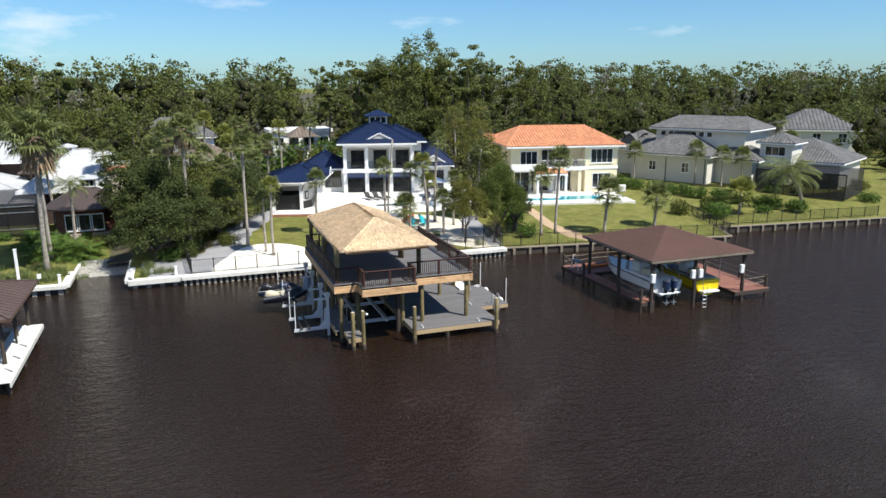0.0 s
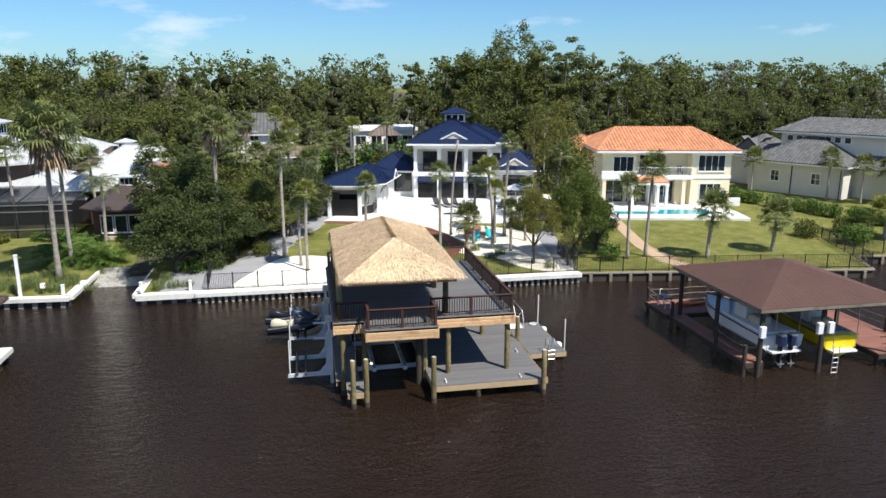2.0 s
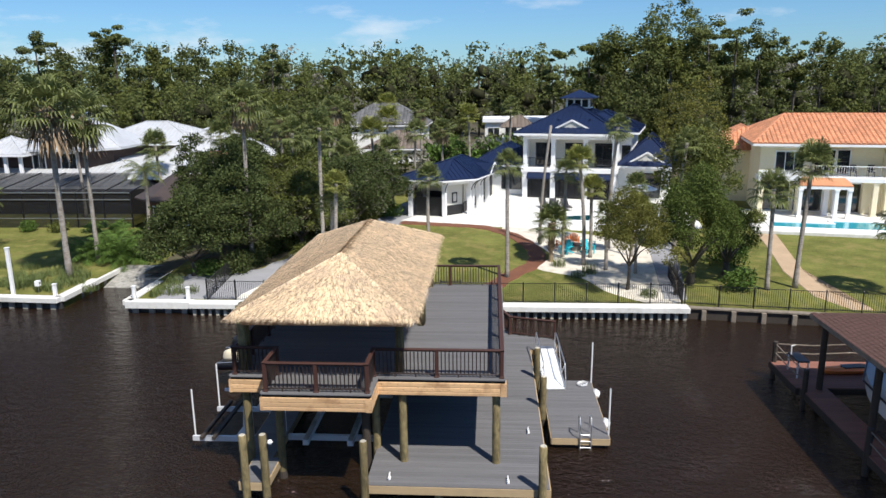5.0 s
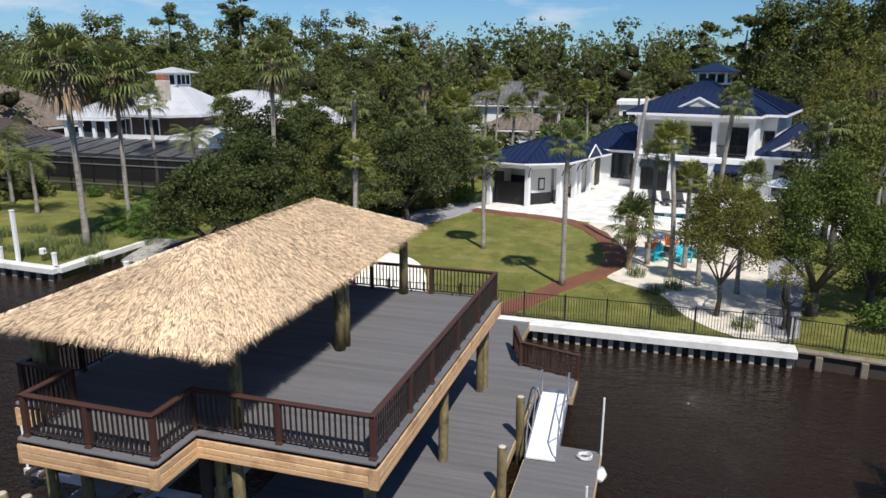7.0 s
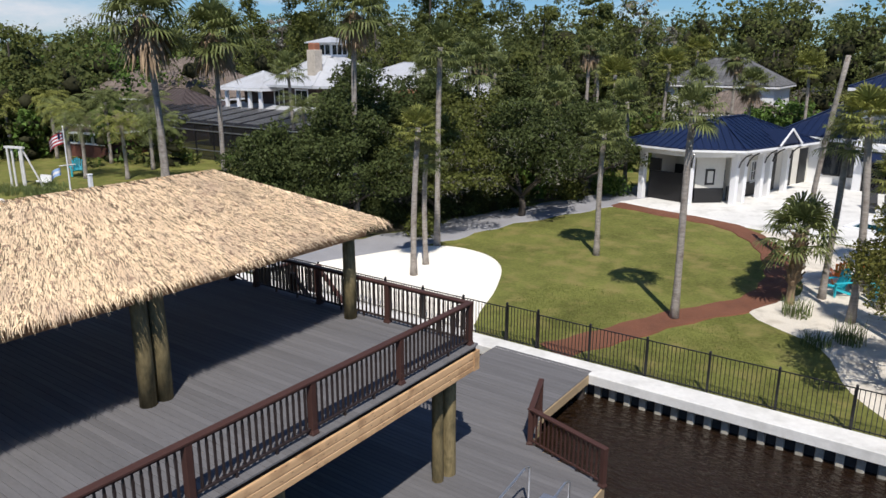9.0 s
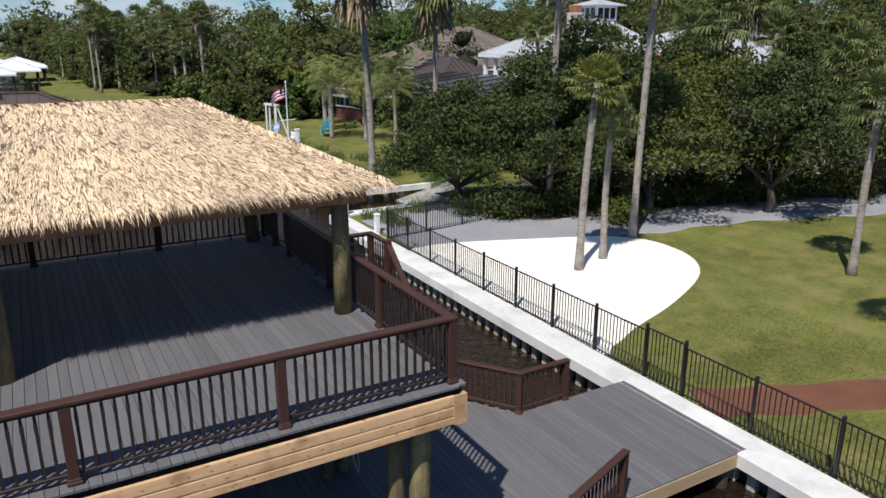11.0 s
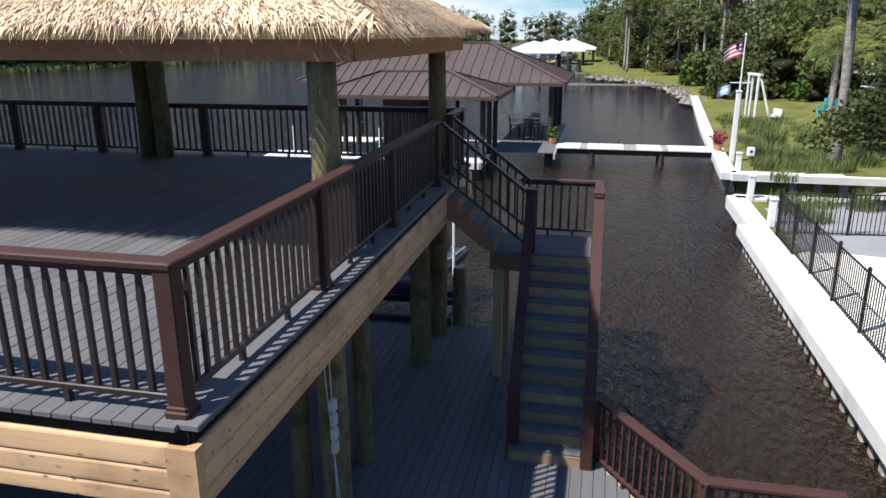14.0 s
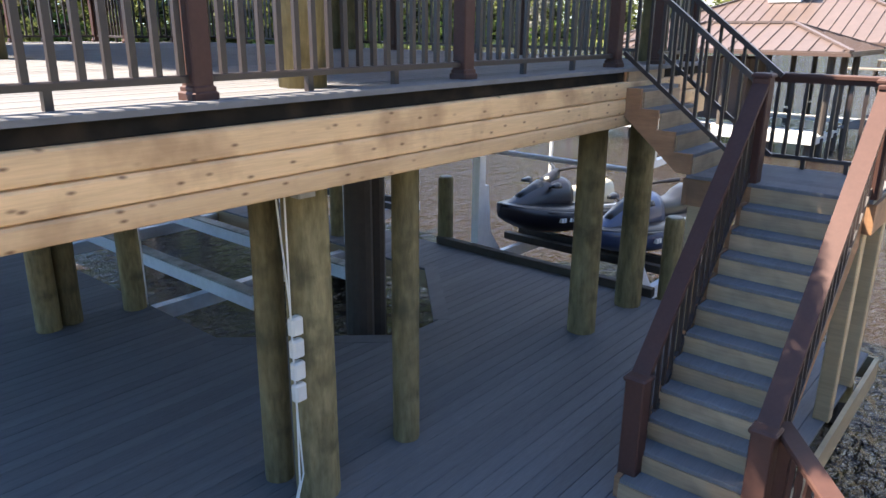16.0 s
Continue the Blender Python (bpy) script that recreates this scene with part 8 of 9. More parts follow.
# Short blades on the near part of the lawn
rb = np.random.default_rng(61)
PATH_XY = [(-1.7, 7.4), (-0.6, 9.6), (0.8, 12.6), (2.6, 15.6)]
bl = Mesh()
for _ in range(26000):
    x, y = rb.uniform(-5.0, 6.5), 7.35 + 6.5 * rb.random() ** 1.4
    near = min(abs(x - (xa + (xb - xa) * (y - ya) / (yb - ya))) for (xa, ya), (xb, yb) in zip(PATH_XY, PATH_XY[1:]) if ya - 0.1 <= y <= yb + 0.1)
    if near < 0.85 or x > 4.6 + (9.6 - y) * 0.6 or (x < -4.2 and y < 10.5):
        continue
    z = land_z(x, y)
    a, h, t = rb.uniform(0, 6.28), rb.uniform(0.03, 0.075), rb.uniform(-0.03, 0.03)
    dx, dy = 0.006 * math.cos(a), 0.006 * math.sin(a)
    bl.add([(x - dx, y - dy, z), (x + dx, y + dy, z), (x + t, y - t, z + h)], [(0, 1, 2)])
tagged(part("lawn_blades", bl, M_BLADE), "short mown grass blades on the lawn", "grass", kind="stuff")
tagged(part("ornamental_grass", TUFTS, M_TALLGRASS), "clumps of fine ornamental grass beside the seawall", "grass", kind="stuff")
for i, (x, y) in enumerate(((-45, 16), (-49, 17), (-50, 21), (-42, 17.5), (-53, 19), (-57, 20), (-39, 18.5), (-61, 18), (-44, 21), (-66, 22))):
    palm(x, y, 5.2 + (i % 3) * 0.6, "queen palm with an arching feathery crown", "feather", i % 2, 1.05, 0.17)

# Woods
# Ground sheet whose dark litter colour also carries the shade between trunks.
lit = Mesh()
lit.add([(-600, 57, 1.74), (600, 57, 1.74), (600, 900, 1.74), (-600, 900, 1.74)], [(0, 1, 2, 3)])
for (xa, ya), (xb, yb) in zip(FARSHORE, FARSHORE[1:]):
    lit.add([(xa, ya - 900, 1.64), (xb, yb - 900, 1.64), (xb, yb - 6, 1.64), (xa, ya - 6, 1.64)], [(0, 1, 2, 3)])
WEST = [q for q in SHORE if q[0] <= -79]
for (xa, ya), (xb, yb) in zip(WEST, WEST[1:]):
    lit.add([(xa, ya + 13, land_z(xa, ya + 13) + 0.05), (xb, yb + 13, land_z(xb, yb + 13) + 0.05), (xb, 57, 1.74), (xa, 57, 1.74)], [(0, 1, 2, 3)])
ground_piece("forest_floor", lit, M_LITTERSHADE, "brown leaf litter with woodland shade in its colour")
HOLES = [(-61, -18, 20, 54), (-10, 24, 20, 56), (18, 45, 15, 56), (34, 84, 5, 64), (-27, -10, 84, 97), (-9, 12, 58, 94), (-20, -8, 70, 80), (-82, -56, 27, 53), (80, 104, 40, 58)]


def woods(name, label, spots, leaf, quads, seed, mats, trunks=True, low=0.12, core=0.72):
    """A wood: every crown is a handful of leafy lobes, joined by leaf colour."""
    rng = np.random.default_rng(seed)
    buckets = [([], [], []) for _ in mats]
    tk = Mesh()
    for x, y, h, r, z in spots:
        pine = rng.random() < 0.2
        n = 16 if pine else 40
        L = []
        for i in range(n):
            a = rng.uniform(0, 6.28)
            if pine:
                zz, q = h * rng.uniform(0.48, 0.99), r * rng.uniform(0.1, 0.72)
                s = r * rng.uniform(0.13, 0.3)
                L.append((x + math.cos(a) * q, y + math.sin(a) * q, z + zz, s, s, s * 0.5))
            else:
                u = rng.random()
                zz, q = h * (low + (0.93 - low) * u), r * rng.uniform(0.25, 1.0) * (1.1 - 0.55 * u)
                s = r * rng.uniform(0.13, 0.3)
                L.append((x + math.cos(a) * q, y + math.sin(a) * q, z + zz, s, s * rng.uniform(0.7, 1.1), s * rng.uniform(0.6, 1.3)))
        area = 12.6 * sum(l[3] * l[3] for l in L)
        p, w = cloud(L, quads / area, rng, 0.45)
        w = w + (p - np.array([x, y, z + h * 0.6])) / (r + 1) * 0.7
        b = buckets[rng.choice(len(mats), p=[0.68, 0.26, 0.06])]
        b[0].append(p), b[1].append(w)
        if not pine:
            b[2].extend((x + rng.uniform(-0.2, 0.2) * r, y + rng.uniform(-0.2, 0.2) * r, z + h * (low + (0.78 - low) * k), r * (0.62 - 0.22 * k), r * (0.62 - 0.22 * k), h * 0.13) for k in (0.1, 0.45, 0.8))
        if trunks and (pine or rng.random() < 0.45):
            tr = 0.1 + 0.007 * h
            tk.tube([(x, y, z - 0.5), (x + rng.uniform(-0.5, 0.5), y, z + h * 0.55), (x + rng.uniform(-0.6, 0.6), y, z + h * (0.86 if pine else 0.7))], [tr, tr * 0.75, tr * 0.4], 5, caps=False)
    for b, m in zip(buckets, mats):
        if b[0]:
            v, f = leaf_quads((np.concatenate(b[0]), np.concatenate(b[1])), leaf, rng, 0.85, aspect=0.9, corners=3)
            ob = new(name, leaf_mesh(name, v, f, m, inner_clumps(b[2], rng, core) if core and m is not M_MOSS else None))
            tagged(ob, label, "trees", kind="stuff")
    if trunks:
        ob = part(name + "_trunks", tk, M_BARK)
        tagged(ob, "pale slim trunks in the wood", "trees", kind="stuff")


def scatter(n, x0, x1, y0, y1, h0, h1, seed, test=None, wide=1.0):
    rng = np.random.default_rng(seed)
    out = []
    for _ in range(60 * n):
        if len(out) == n:
            break
        x, y = rng.uniform(x0, x1), rng.uniform(y0, y1)
        if any(a - 2 < x < b + 2 and c - 2 < y < d + 2 for a, b, c, d in HOLES) or (test and not test(x, y)):
            continue
        h = rng.uniform(h0, h1)
        out.append((x, y, h, h * rng.uniform(0.2, 0.32) * (1 if wide == 1.0 else wide / 0.26), 1.2))
    return out


inland = lambda x, y: y > along(SHORE, x) + 9
FM = [M_PINELEAF, M_LEAF2, M_MOSS]
woods("near_wood", "mixed green wood behind the gardens", scatter(230, -110, 130, 54, 88, 6, 13.5, 21, inland), 0.25, 1500, 1, FM)
woods("undergrowth", "low leafy undergrowth at the edge of the wood", scatter(230, -110, 120, 55, 92, 2.0, 4.5, 29, inland, 0.55), 0.32, 250, 8, [M_PINELEAF, M_LEAF2, M_MOSS], trunks=False)
woods("wood", "tall mixed pine and oak wood with grey moss", scatter(330, -190, 220, 84, 130, 12.5, 19, 22, inland), 0.38, 860, 2, FM, low=0.1)
woods("far_wood", "tall dark wood on the skyline", scatter(290, -280, 240, 125, 210, 17.5, 22.5, 23, inland), 0.68, 400, 3, FM, low=0.18)
woods("tall_wood", "stand of taller pines behind the houses", [(x, y, h, h * 0.2, 1.2) for x, y, h in ((18, 72, 19), (23, 76, 22.5), (28, 74, 21), (33, 78, 19), (14, 78, 18), (37, 84, 19), (25, 84, 21), (9, 82, 17), (-60, 80, 21), (-56, 84, 20), (-64, 83, 20.5), (-42, 82, 20.0), (-36, 86, 18.5), (-51, 78, 17.5), (40, 80, 20), (46, 84, 19), (20, 66, 17), (52, 88, 19), (21, 73, 23.5), (26, 78, 25), (30, 80, 24), (34, 74, 22), (16, 74, 20), (38, 77, 22), (29, 70, 20), (24, 69, 19), (-62, 70, 19), (-68, 74, 20.5), (-57, 76, 21), (-73, 66, 19.5), (-66, 64, 17), (-78, 72, 20), (-50, 74, 19), (-46, 80, 20), (-84, 66, 19))], 0.3, 4600, 4, [M_PINELEAF, M_LEAF2, M_PINELEAF], core=0)
woods("side_wood", "leafy wood beside the river gardens", scatter(210, -130, -60, 18, 60, 6, 13, 24, inland) + scatter(90, -62, -22, 55, 84, 7, 13, 26, inland) + scatter(80, 84, 150, 20, 60, 8, 14, 27, inland), 0.31, 760, 5, FM, low=0.08)
woods("far_bank_wood", "dense wood on the opposite river bank", [(x, along(FARSHORE, x) - d, h, h * 0.4, 1.0) for x, d, h in zip(np.random.default_rng(5).uniform(-300, 50, 330), np.random.default_rng(6).uniform(3, 34, 330), np.random.default_rng(7).uniform(9, 16, 330))], 0.58, 400, 6, [M_PINELEAF, M_LEAF2, M_MOSS], low=0.06)
woods("bend_wood", "distant wood at the bend of the river", [(x, y, h, h * 0.3, 1.0) for x, y, h in zip(np.random.default_rng(15).uniform(-390, -165, 300), np.random.default_rng(16).uniform(-70, 50, 300), np.random.default_rng(17).uniform(10, 17, 300)) if y > along(SHORE, x) + 3 or y < along(FARSHORE, x) - 2 or x < -320], 0.62, 330, 7, FM, low=0.1)
rs = np.random.default_rng(33)
BANK = [(x, along(SHORE, x) + d, h, h * 0.45, 1.1) for x, d, h in zip(rs.uniform(-84, -60, 46), rs.uniform(1.2, 6, 46), rs.uniform(1.6, 3.6, 46))]
BANK += [(x, y, h, h * 0.38, 1.1) for x, y, h in zip(rs.uniform(-86, -58.5, 64), rs.uniform(15.5, 26, 64), rs.uniform(5, 10, 64))]
BANK += [(x, along(SHORE, x) + d, h, h * 0.36, 1.1) for x, d, h in zip(rs.uniform(-190, -84, 120), rs.uniform(6, 17, 120), rs.uniform(5, 11, 120))]
BANK += [(x, y, h, h * 0.3, 1.1) for x, y, h in ((-63, 26, 11.5), (-66, 30, 12.5), (-62, 33, 12), (-69, 26, 11), (-60.5, 29.5, 10.5), (-65, 36, 12.5), (-72, 31, 12), (-61, 38, 12))]
BANK += [(x, y, h, h * 0.42, 1.1) for x, y, h in ((-50.5, 21.5, 5.5), (-47.5, 22.8, 5.0), (-44.2, 23.0, 4.6), (-58.5, 18.5, 5.0))]
MID = [(x, y, h, h * 0.5, 1.3) for x, y, h in zip(rs.uniform(-24, -9.5, 60), rs.uniform(27, 58, 60), rs.uniform(2.2, 5.0, 60)) if not (-13 < x and 26 < y < 40)]
MID += [(x, y, h, h * 0.5, 1.4) for x, y, h in zip(rs.uniform(-9, 12, 46), rs.uniform(57, 79, 46), rs.uniform(3.4, 5.2, 46))]
woods("garden_thicket", "thicket of palmetto and shrubs beside the driveway", MID, 0.32, 330, 12, [M_SHRUB, M_LEAF2, M_MOSS], trunks=False, low=0.05)
woods("bank_shrubs", "dense shrubs and young trees behind the river lawn", BANK, 0.32, 560, 9, [M_PINELEAF, M_SHRUB, M_MOSS], trunks=False, low=0.05)
NEARFAR = [(x, along(FARSHORE, x) - d, h, h * 0.42, 1.0) for x, d, h in zip(rs.uniform(-150, 10, 110), rs.uniform(4, 22, 110), rs.uniform(9, 15, 110))]
woods("far_bank_wood", "dense wood on the opposite river bank", NEARFAR, 0.6, 380, 13, [M_LEAF2, M_PINELEAF, M_MOSS], low=0.05)
FARSHRUB = [(x, along(FARSHORE, x) - d, h, h * 0.6, 0.6) for x, d, h in zip(rs.uniform(-280, 40, 260), rs.uniform(0, 6, 260), rs.uniform(2.2, 6, 260))]
woods("far_bank_shrubs", "shrubs that hang over the opposite bank", FARSHRUB, 0.5, 200, 10, [M_PINELEAF, M_SHRUB, M_MOSS], trunks=False, low=0.05)
rp = np.random.default_rng(31)
for i in range(26):
    x = -84 - 66 * i / 26 + rp.uniform(-2, 2)
    palm(x, along(SHORE, x) + rp.uniform(5, 16), rp.uniform(8, 13), "tall sabal palm on the river bank", "fan", i % 2, 1.3, 0.2, (rp.uniform(-1, 1), 0), dead=i % 2 == 0)
# Green marsh edge on the opposite bank
mg = Mesh()
rg = np.random.default_rng(41)
for i in range(2600):
    x = rg.uniform(-280, 20)
    y = along(FARSHORE, x) + rg.uniform(-1.5, 3.0)
    a = rg.uniform(0, 3.14)
    w, h = rg.uniform(0.25, 0.6), rg.uniform(0.5, 1.1)
    dx, dy = math.cos(a) * w, math.sin(a) * w
    mg.add([(x - dx, y - dy, 0.2), (x + dx, y + dy, 0.2), (x + dx * 0.7, y + dy * 0.7, 0.3 + h), (x - dx * 0.5, y - dy * 0.5, 0.3 + h * 0.8)], [(0, 1, 2, 3)])
tagged(part("marsh_grass", mg, M_TALLGRASS), "bright green marsh grass along the bank", "grass", kind="stuff")
# Rocks on the far shore
rk = Mesh()
for i in range(240):
    x = rg.uniform(-98, -60)
    y = along(SHORE, x) - rg.uniform(-0.6, 1.4)
    s = rg.uniform(0.25, 0.6)
    vs = [(x + s * rg.uniform(0.7, 1.1) * a, y + s * rg.uniform(0.7, 1.1) * b, 0.45 + s * 0.8 * c + rg.uniform(0, 0.35)) for a, b, c in ((1, 0, 0), (0, 1, 0), (-1, 0, 0), (0, -1, 0), (0, 0, 1), (0, 0, -1))]
    rk.add(vs, [(0, 1, 4), (1, 2, 4), (2, 3, 4), (3, 0, 4), (1, 0, 5), (2, 1, 5), (3, 2, 5), (0, 3, 5)])
tagged(part("shore_rocks", rk, M_ROCK), "loose pale rocks along the shore", "rocks", kind="stuff")

# Floating dock, gangway and lifts beside the dock
fd = thing("floating_dock", "grey floating dock with white bumpers and a timber rim", "dock")
plank_run(fd, 1.88, 3.98, -8.2, -3.0, 0.78, M_DECK, 0.14)
for a, b in (((1.88, -8.2), (3.98, -8.2)), ((3.98, -8.2), (3.98, -3.0)), ((3.98, -3.0), (1.88, -3.0)), ((1.88, -3.0), (1.88, -8.2))):
    part("rim_board", Mesh().beam((*a, 0.64), (*b, 0.64), 0.06, 0.24), M_FASCIA, fd)
part("float", Mesh().cbox(1.95, 3.88, -8.1, -3.1, 0.15, 0.5, 0.03), M_BLACKP, fd)
for y in (-4.1, -6.8):
    m = Mesh().tube([(4.06, y - 0.3, 0.7), (4.08, y, 0.7), (4.06, y + 0.3, 0.7)], [0.09, 0.16, 0.09], 10)
    m.smooth = True
    part("bumper", m, M_PVC, fd, "white foam bumper")
for y in (-3.15, -7.9):
    part("guide_pole", Mesh().tube([(3.98, y, 0.5), (3.99, y, 2.6)], 0.03, 8), M_PVC, fd, "white guide pole")
for x in (2.9, 3.3):
    part("ladder_rail", Mesh().tube([(x, -8.28, 0.1), (x, -8.28, 1.35), (x, -8.1, 1.55), (x, -7.8, 1.5), (x, -7.75, 0.8)], 0.025, 6), M_METAL, fd)
for i in range(4):
    part("ladder_rung", Mesh().tube([(2.9, -8.28, 0.2 + i * 0.25), (3.3, -8.28, 0.2 + i * 0.25)], 0.014, 6), M_METAL, fd)
m = Mesh()
pts = [(3.55 + 0.2 * math.cos(a * 0.7) * (1 + 0.15 * math.sin(a)), -3.5 + 0.18 * math.sin(a * 0.7), 0.8 + 0.004 * a) for a in range(30)]
rope = thing("rope_coil", "coil of white mooring rope on the floating dock", "rope")
part("rope", m.tube(pts, 0.014, 5), M_PVC, rope)
gw = thing("gangway", "white aluminium gangway with truss handrails", "gangway")
g0, g1 = Vector((2.2, -0.25, 1.16)), Vector((2.35, -4.05, 0.84))
part("deck", Mesh().beam(g0, g1, 0.86, 0.05), M_PVC, gw)
gs = (g1 - g0).cross(Vector((0, 0, 1))).normalized()
for s in (-1, 1):
    o = gs * s * 0.45
    up = Vector((0, 0, 0.95))
    part("side_beam", Mesh().beam(g0 + o, g1 + o, 0.05, 0.14), M_METAL, gw)
    a, b = g0.lerp(g1, 0.02) + o, g0.lerp(g1, 0.98) + o
    part("handrail", Mesh().tube([a, a + up * 0.9, g0.lerp(g1, 0.08) + o + up, g0.lerp(g1, 0.9) + o + up, b + up * 0.45, b], 0.025, 6), M_METAL, gw)
    for k in range(3):
        p0, p1 = g0.lerp(g1, 0.1 + k * 0.27) + o, g0.lerp(g1, 0.1 + (k + 1) * 0.27) + o
        part("brace", Mesh().tube([p0 + (up if k % 2 else up * 0), p1 + (up * 0 if k % 2 else up)], 0.018, 6), M_METAL, gw)
part("hinge_plate", Mesh().box(1.85, 2.6, -0.3, 0.2, 1.125, 1.145), M_METAL, gw)


def cantilever_lift(y0, y1, label, arm_z, x_post=-9.05, reach=2.2):
    """A lift with two L-shaped arms reaching out over the water and bunks across them."""
    r = thing("boat_lift", label, "boat lift", "boat lifts")
    for y in (y0, y1):
        part("track_post", Mesh().box(x_post - 0.08, x_post + 0.08, y - 0.07, y + 0.07, -1.0, 2.9), M_ALU, r)
        part("arm", Mesh().add([(x_post - 0.05, y - 0.05, arm_z + 1.3), (x_post - 0.2, y - 0.05, arm_z + 1.3), (x_post - 0.28, y - 0.05, arm_z + 0.5), (x_post - 0.6, y - 0.05, arm_z + 0.1), (x_post - reach, y - 0.05, arm_z + 0.08), (x_post - reach, y - 0.05, arm_z - 0.1), (x_post - 0.05, y - 0.05, arm_z - 0.1),
                                (x_post - 0.05, y + 0.05, arm_z + 1.3), (x_post - 0.2, y + 0.05, arm_z + 1.3), (x_post - 0.28, y + 0.05, arm_z + 0.5), (x_post - 0.6, y + 0.05, arm_z + 0.1), (x_post - reach, y + 0.05, arm_z + 0.08), (x_post - reach, y + 0.05, arm_z - 0.1), (x_post - 0.05, y + 0.05, arm_z - 0.1)],
                               [(0, 1, 2, 3, 4, 5, 6), (13, 12, 11, 10, 9, 8, 7)] + [(i, 7 + i, 7 + (i + 1) % 7, (i + 1) % 7) for i in range(7)]), M_ALU, r)
        part("guide_pole", Mesh().tube([(x_post - reach + 0.1, y, arm_z), (x_post - reach + 0.1, y, arm_z + 1.9)], 0.03, 8), M_PVC, r, "white guide pole")
        part("motor", Mesh().cbox(x_post - 0.16, x_post + 0.16, y - 0.14, y + 0.14, 2.9, 3.2, 0.03), M_OFFWHITE, r)
        part("brace", Mesh().beam((x_post - 0.05, y, 2.8), (x_post - 0.85, y, 2.82), 0.08, 0.1), M_ALU, r)
    for x in (x_post - 1.3, x_post - 1.75):
        part("bunk", Mesh().box(x - 0.06, x + 0.06, min(y0, y1) - 0.35, max(y0, y1) + 0.35, arm_z + 0.1, arm_z + 0.22), M_DARKWOOD, r)
    part("drive_shaft", Mesh().tube([(x_post, y0, 2.75), (x_post, y1, 2.75)], 0.04, 8), M_ALU, r)
    return r


cantilever_lift(-9.0, -6.6, "empty aluminium lift with dark bunks beside the dock", 0.9)
cantilever_lift(-3.3, -0.6, "aluminium lift that carries two watercraft beside the dock", 0.85)
for y in (-3.95, -0.05):
    pile(-9.0, y, 2.2, 0.13, "timber pile that holds a lift")


def smooth_loft(rings):
    """A loft with soft shading whose ends are closed."""
    m = Mesh().loft(rings)
    m.smooth = True
    return m


def shell(x, wd, z0, z1, crown=0.35, n=12):
    """A rounded cross-section, flat below and arched above."""
    out = []
    for k in range(n + 1):
        a = math.pi * k / n
        c, s_ = math.cos(a), math.sin(a)
        out.append((x, wd * math.copysign(abs(c) ** (1 - crown), c), z0 + (z1 - z0) * s_ ** 0.75))
    return out


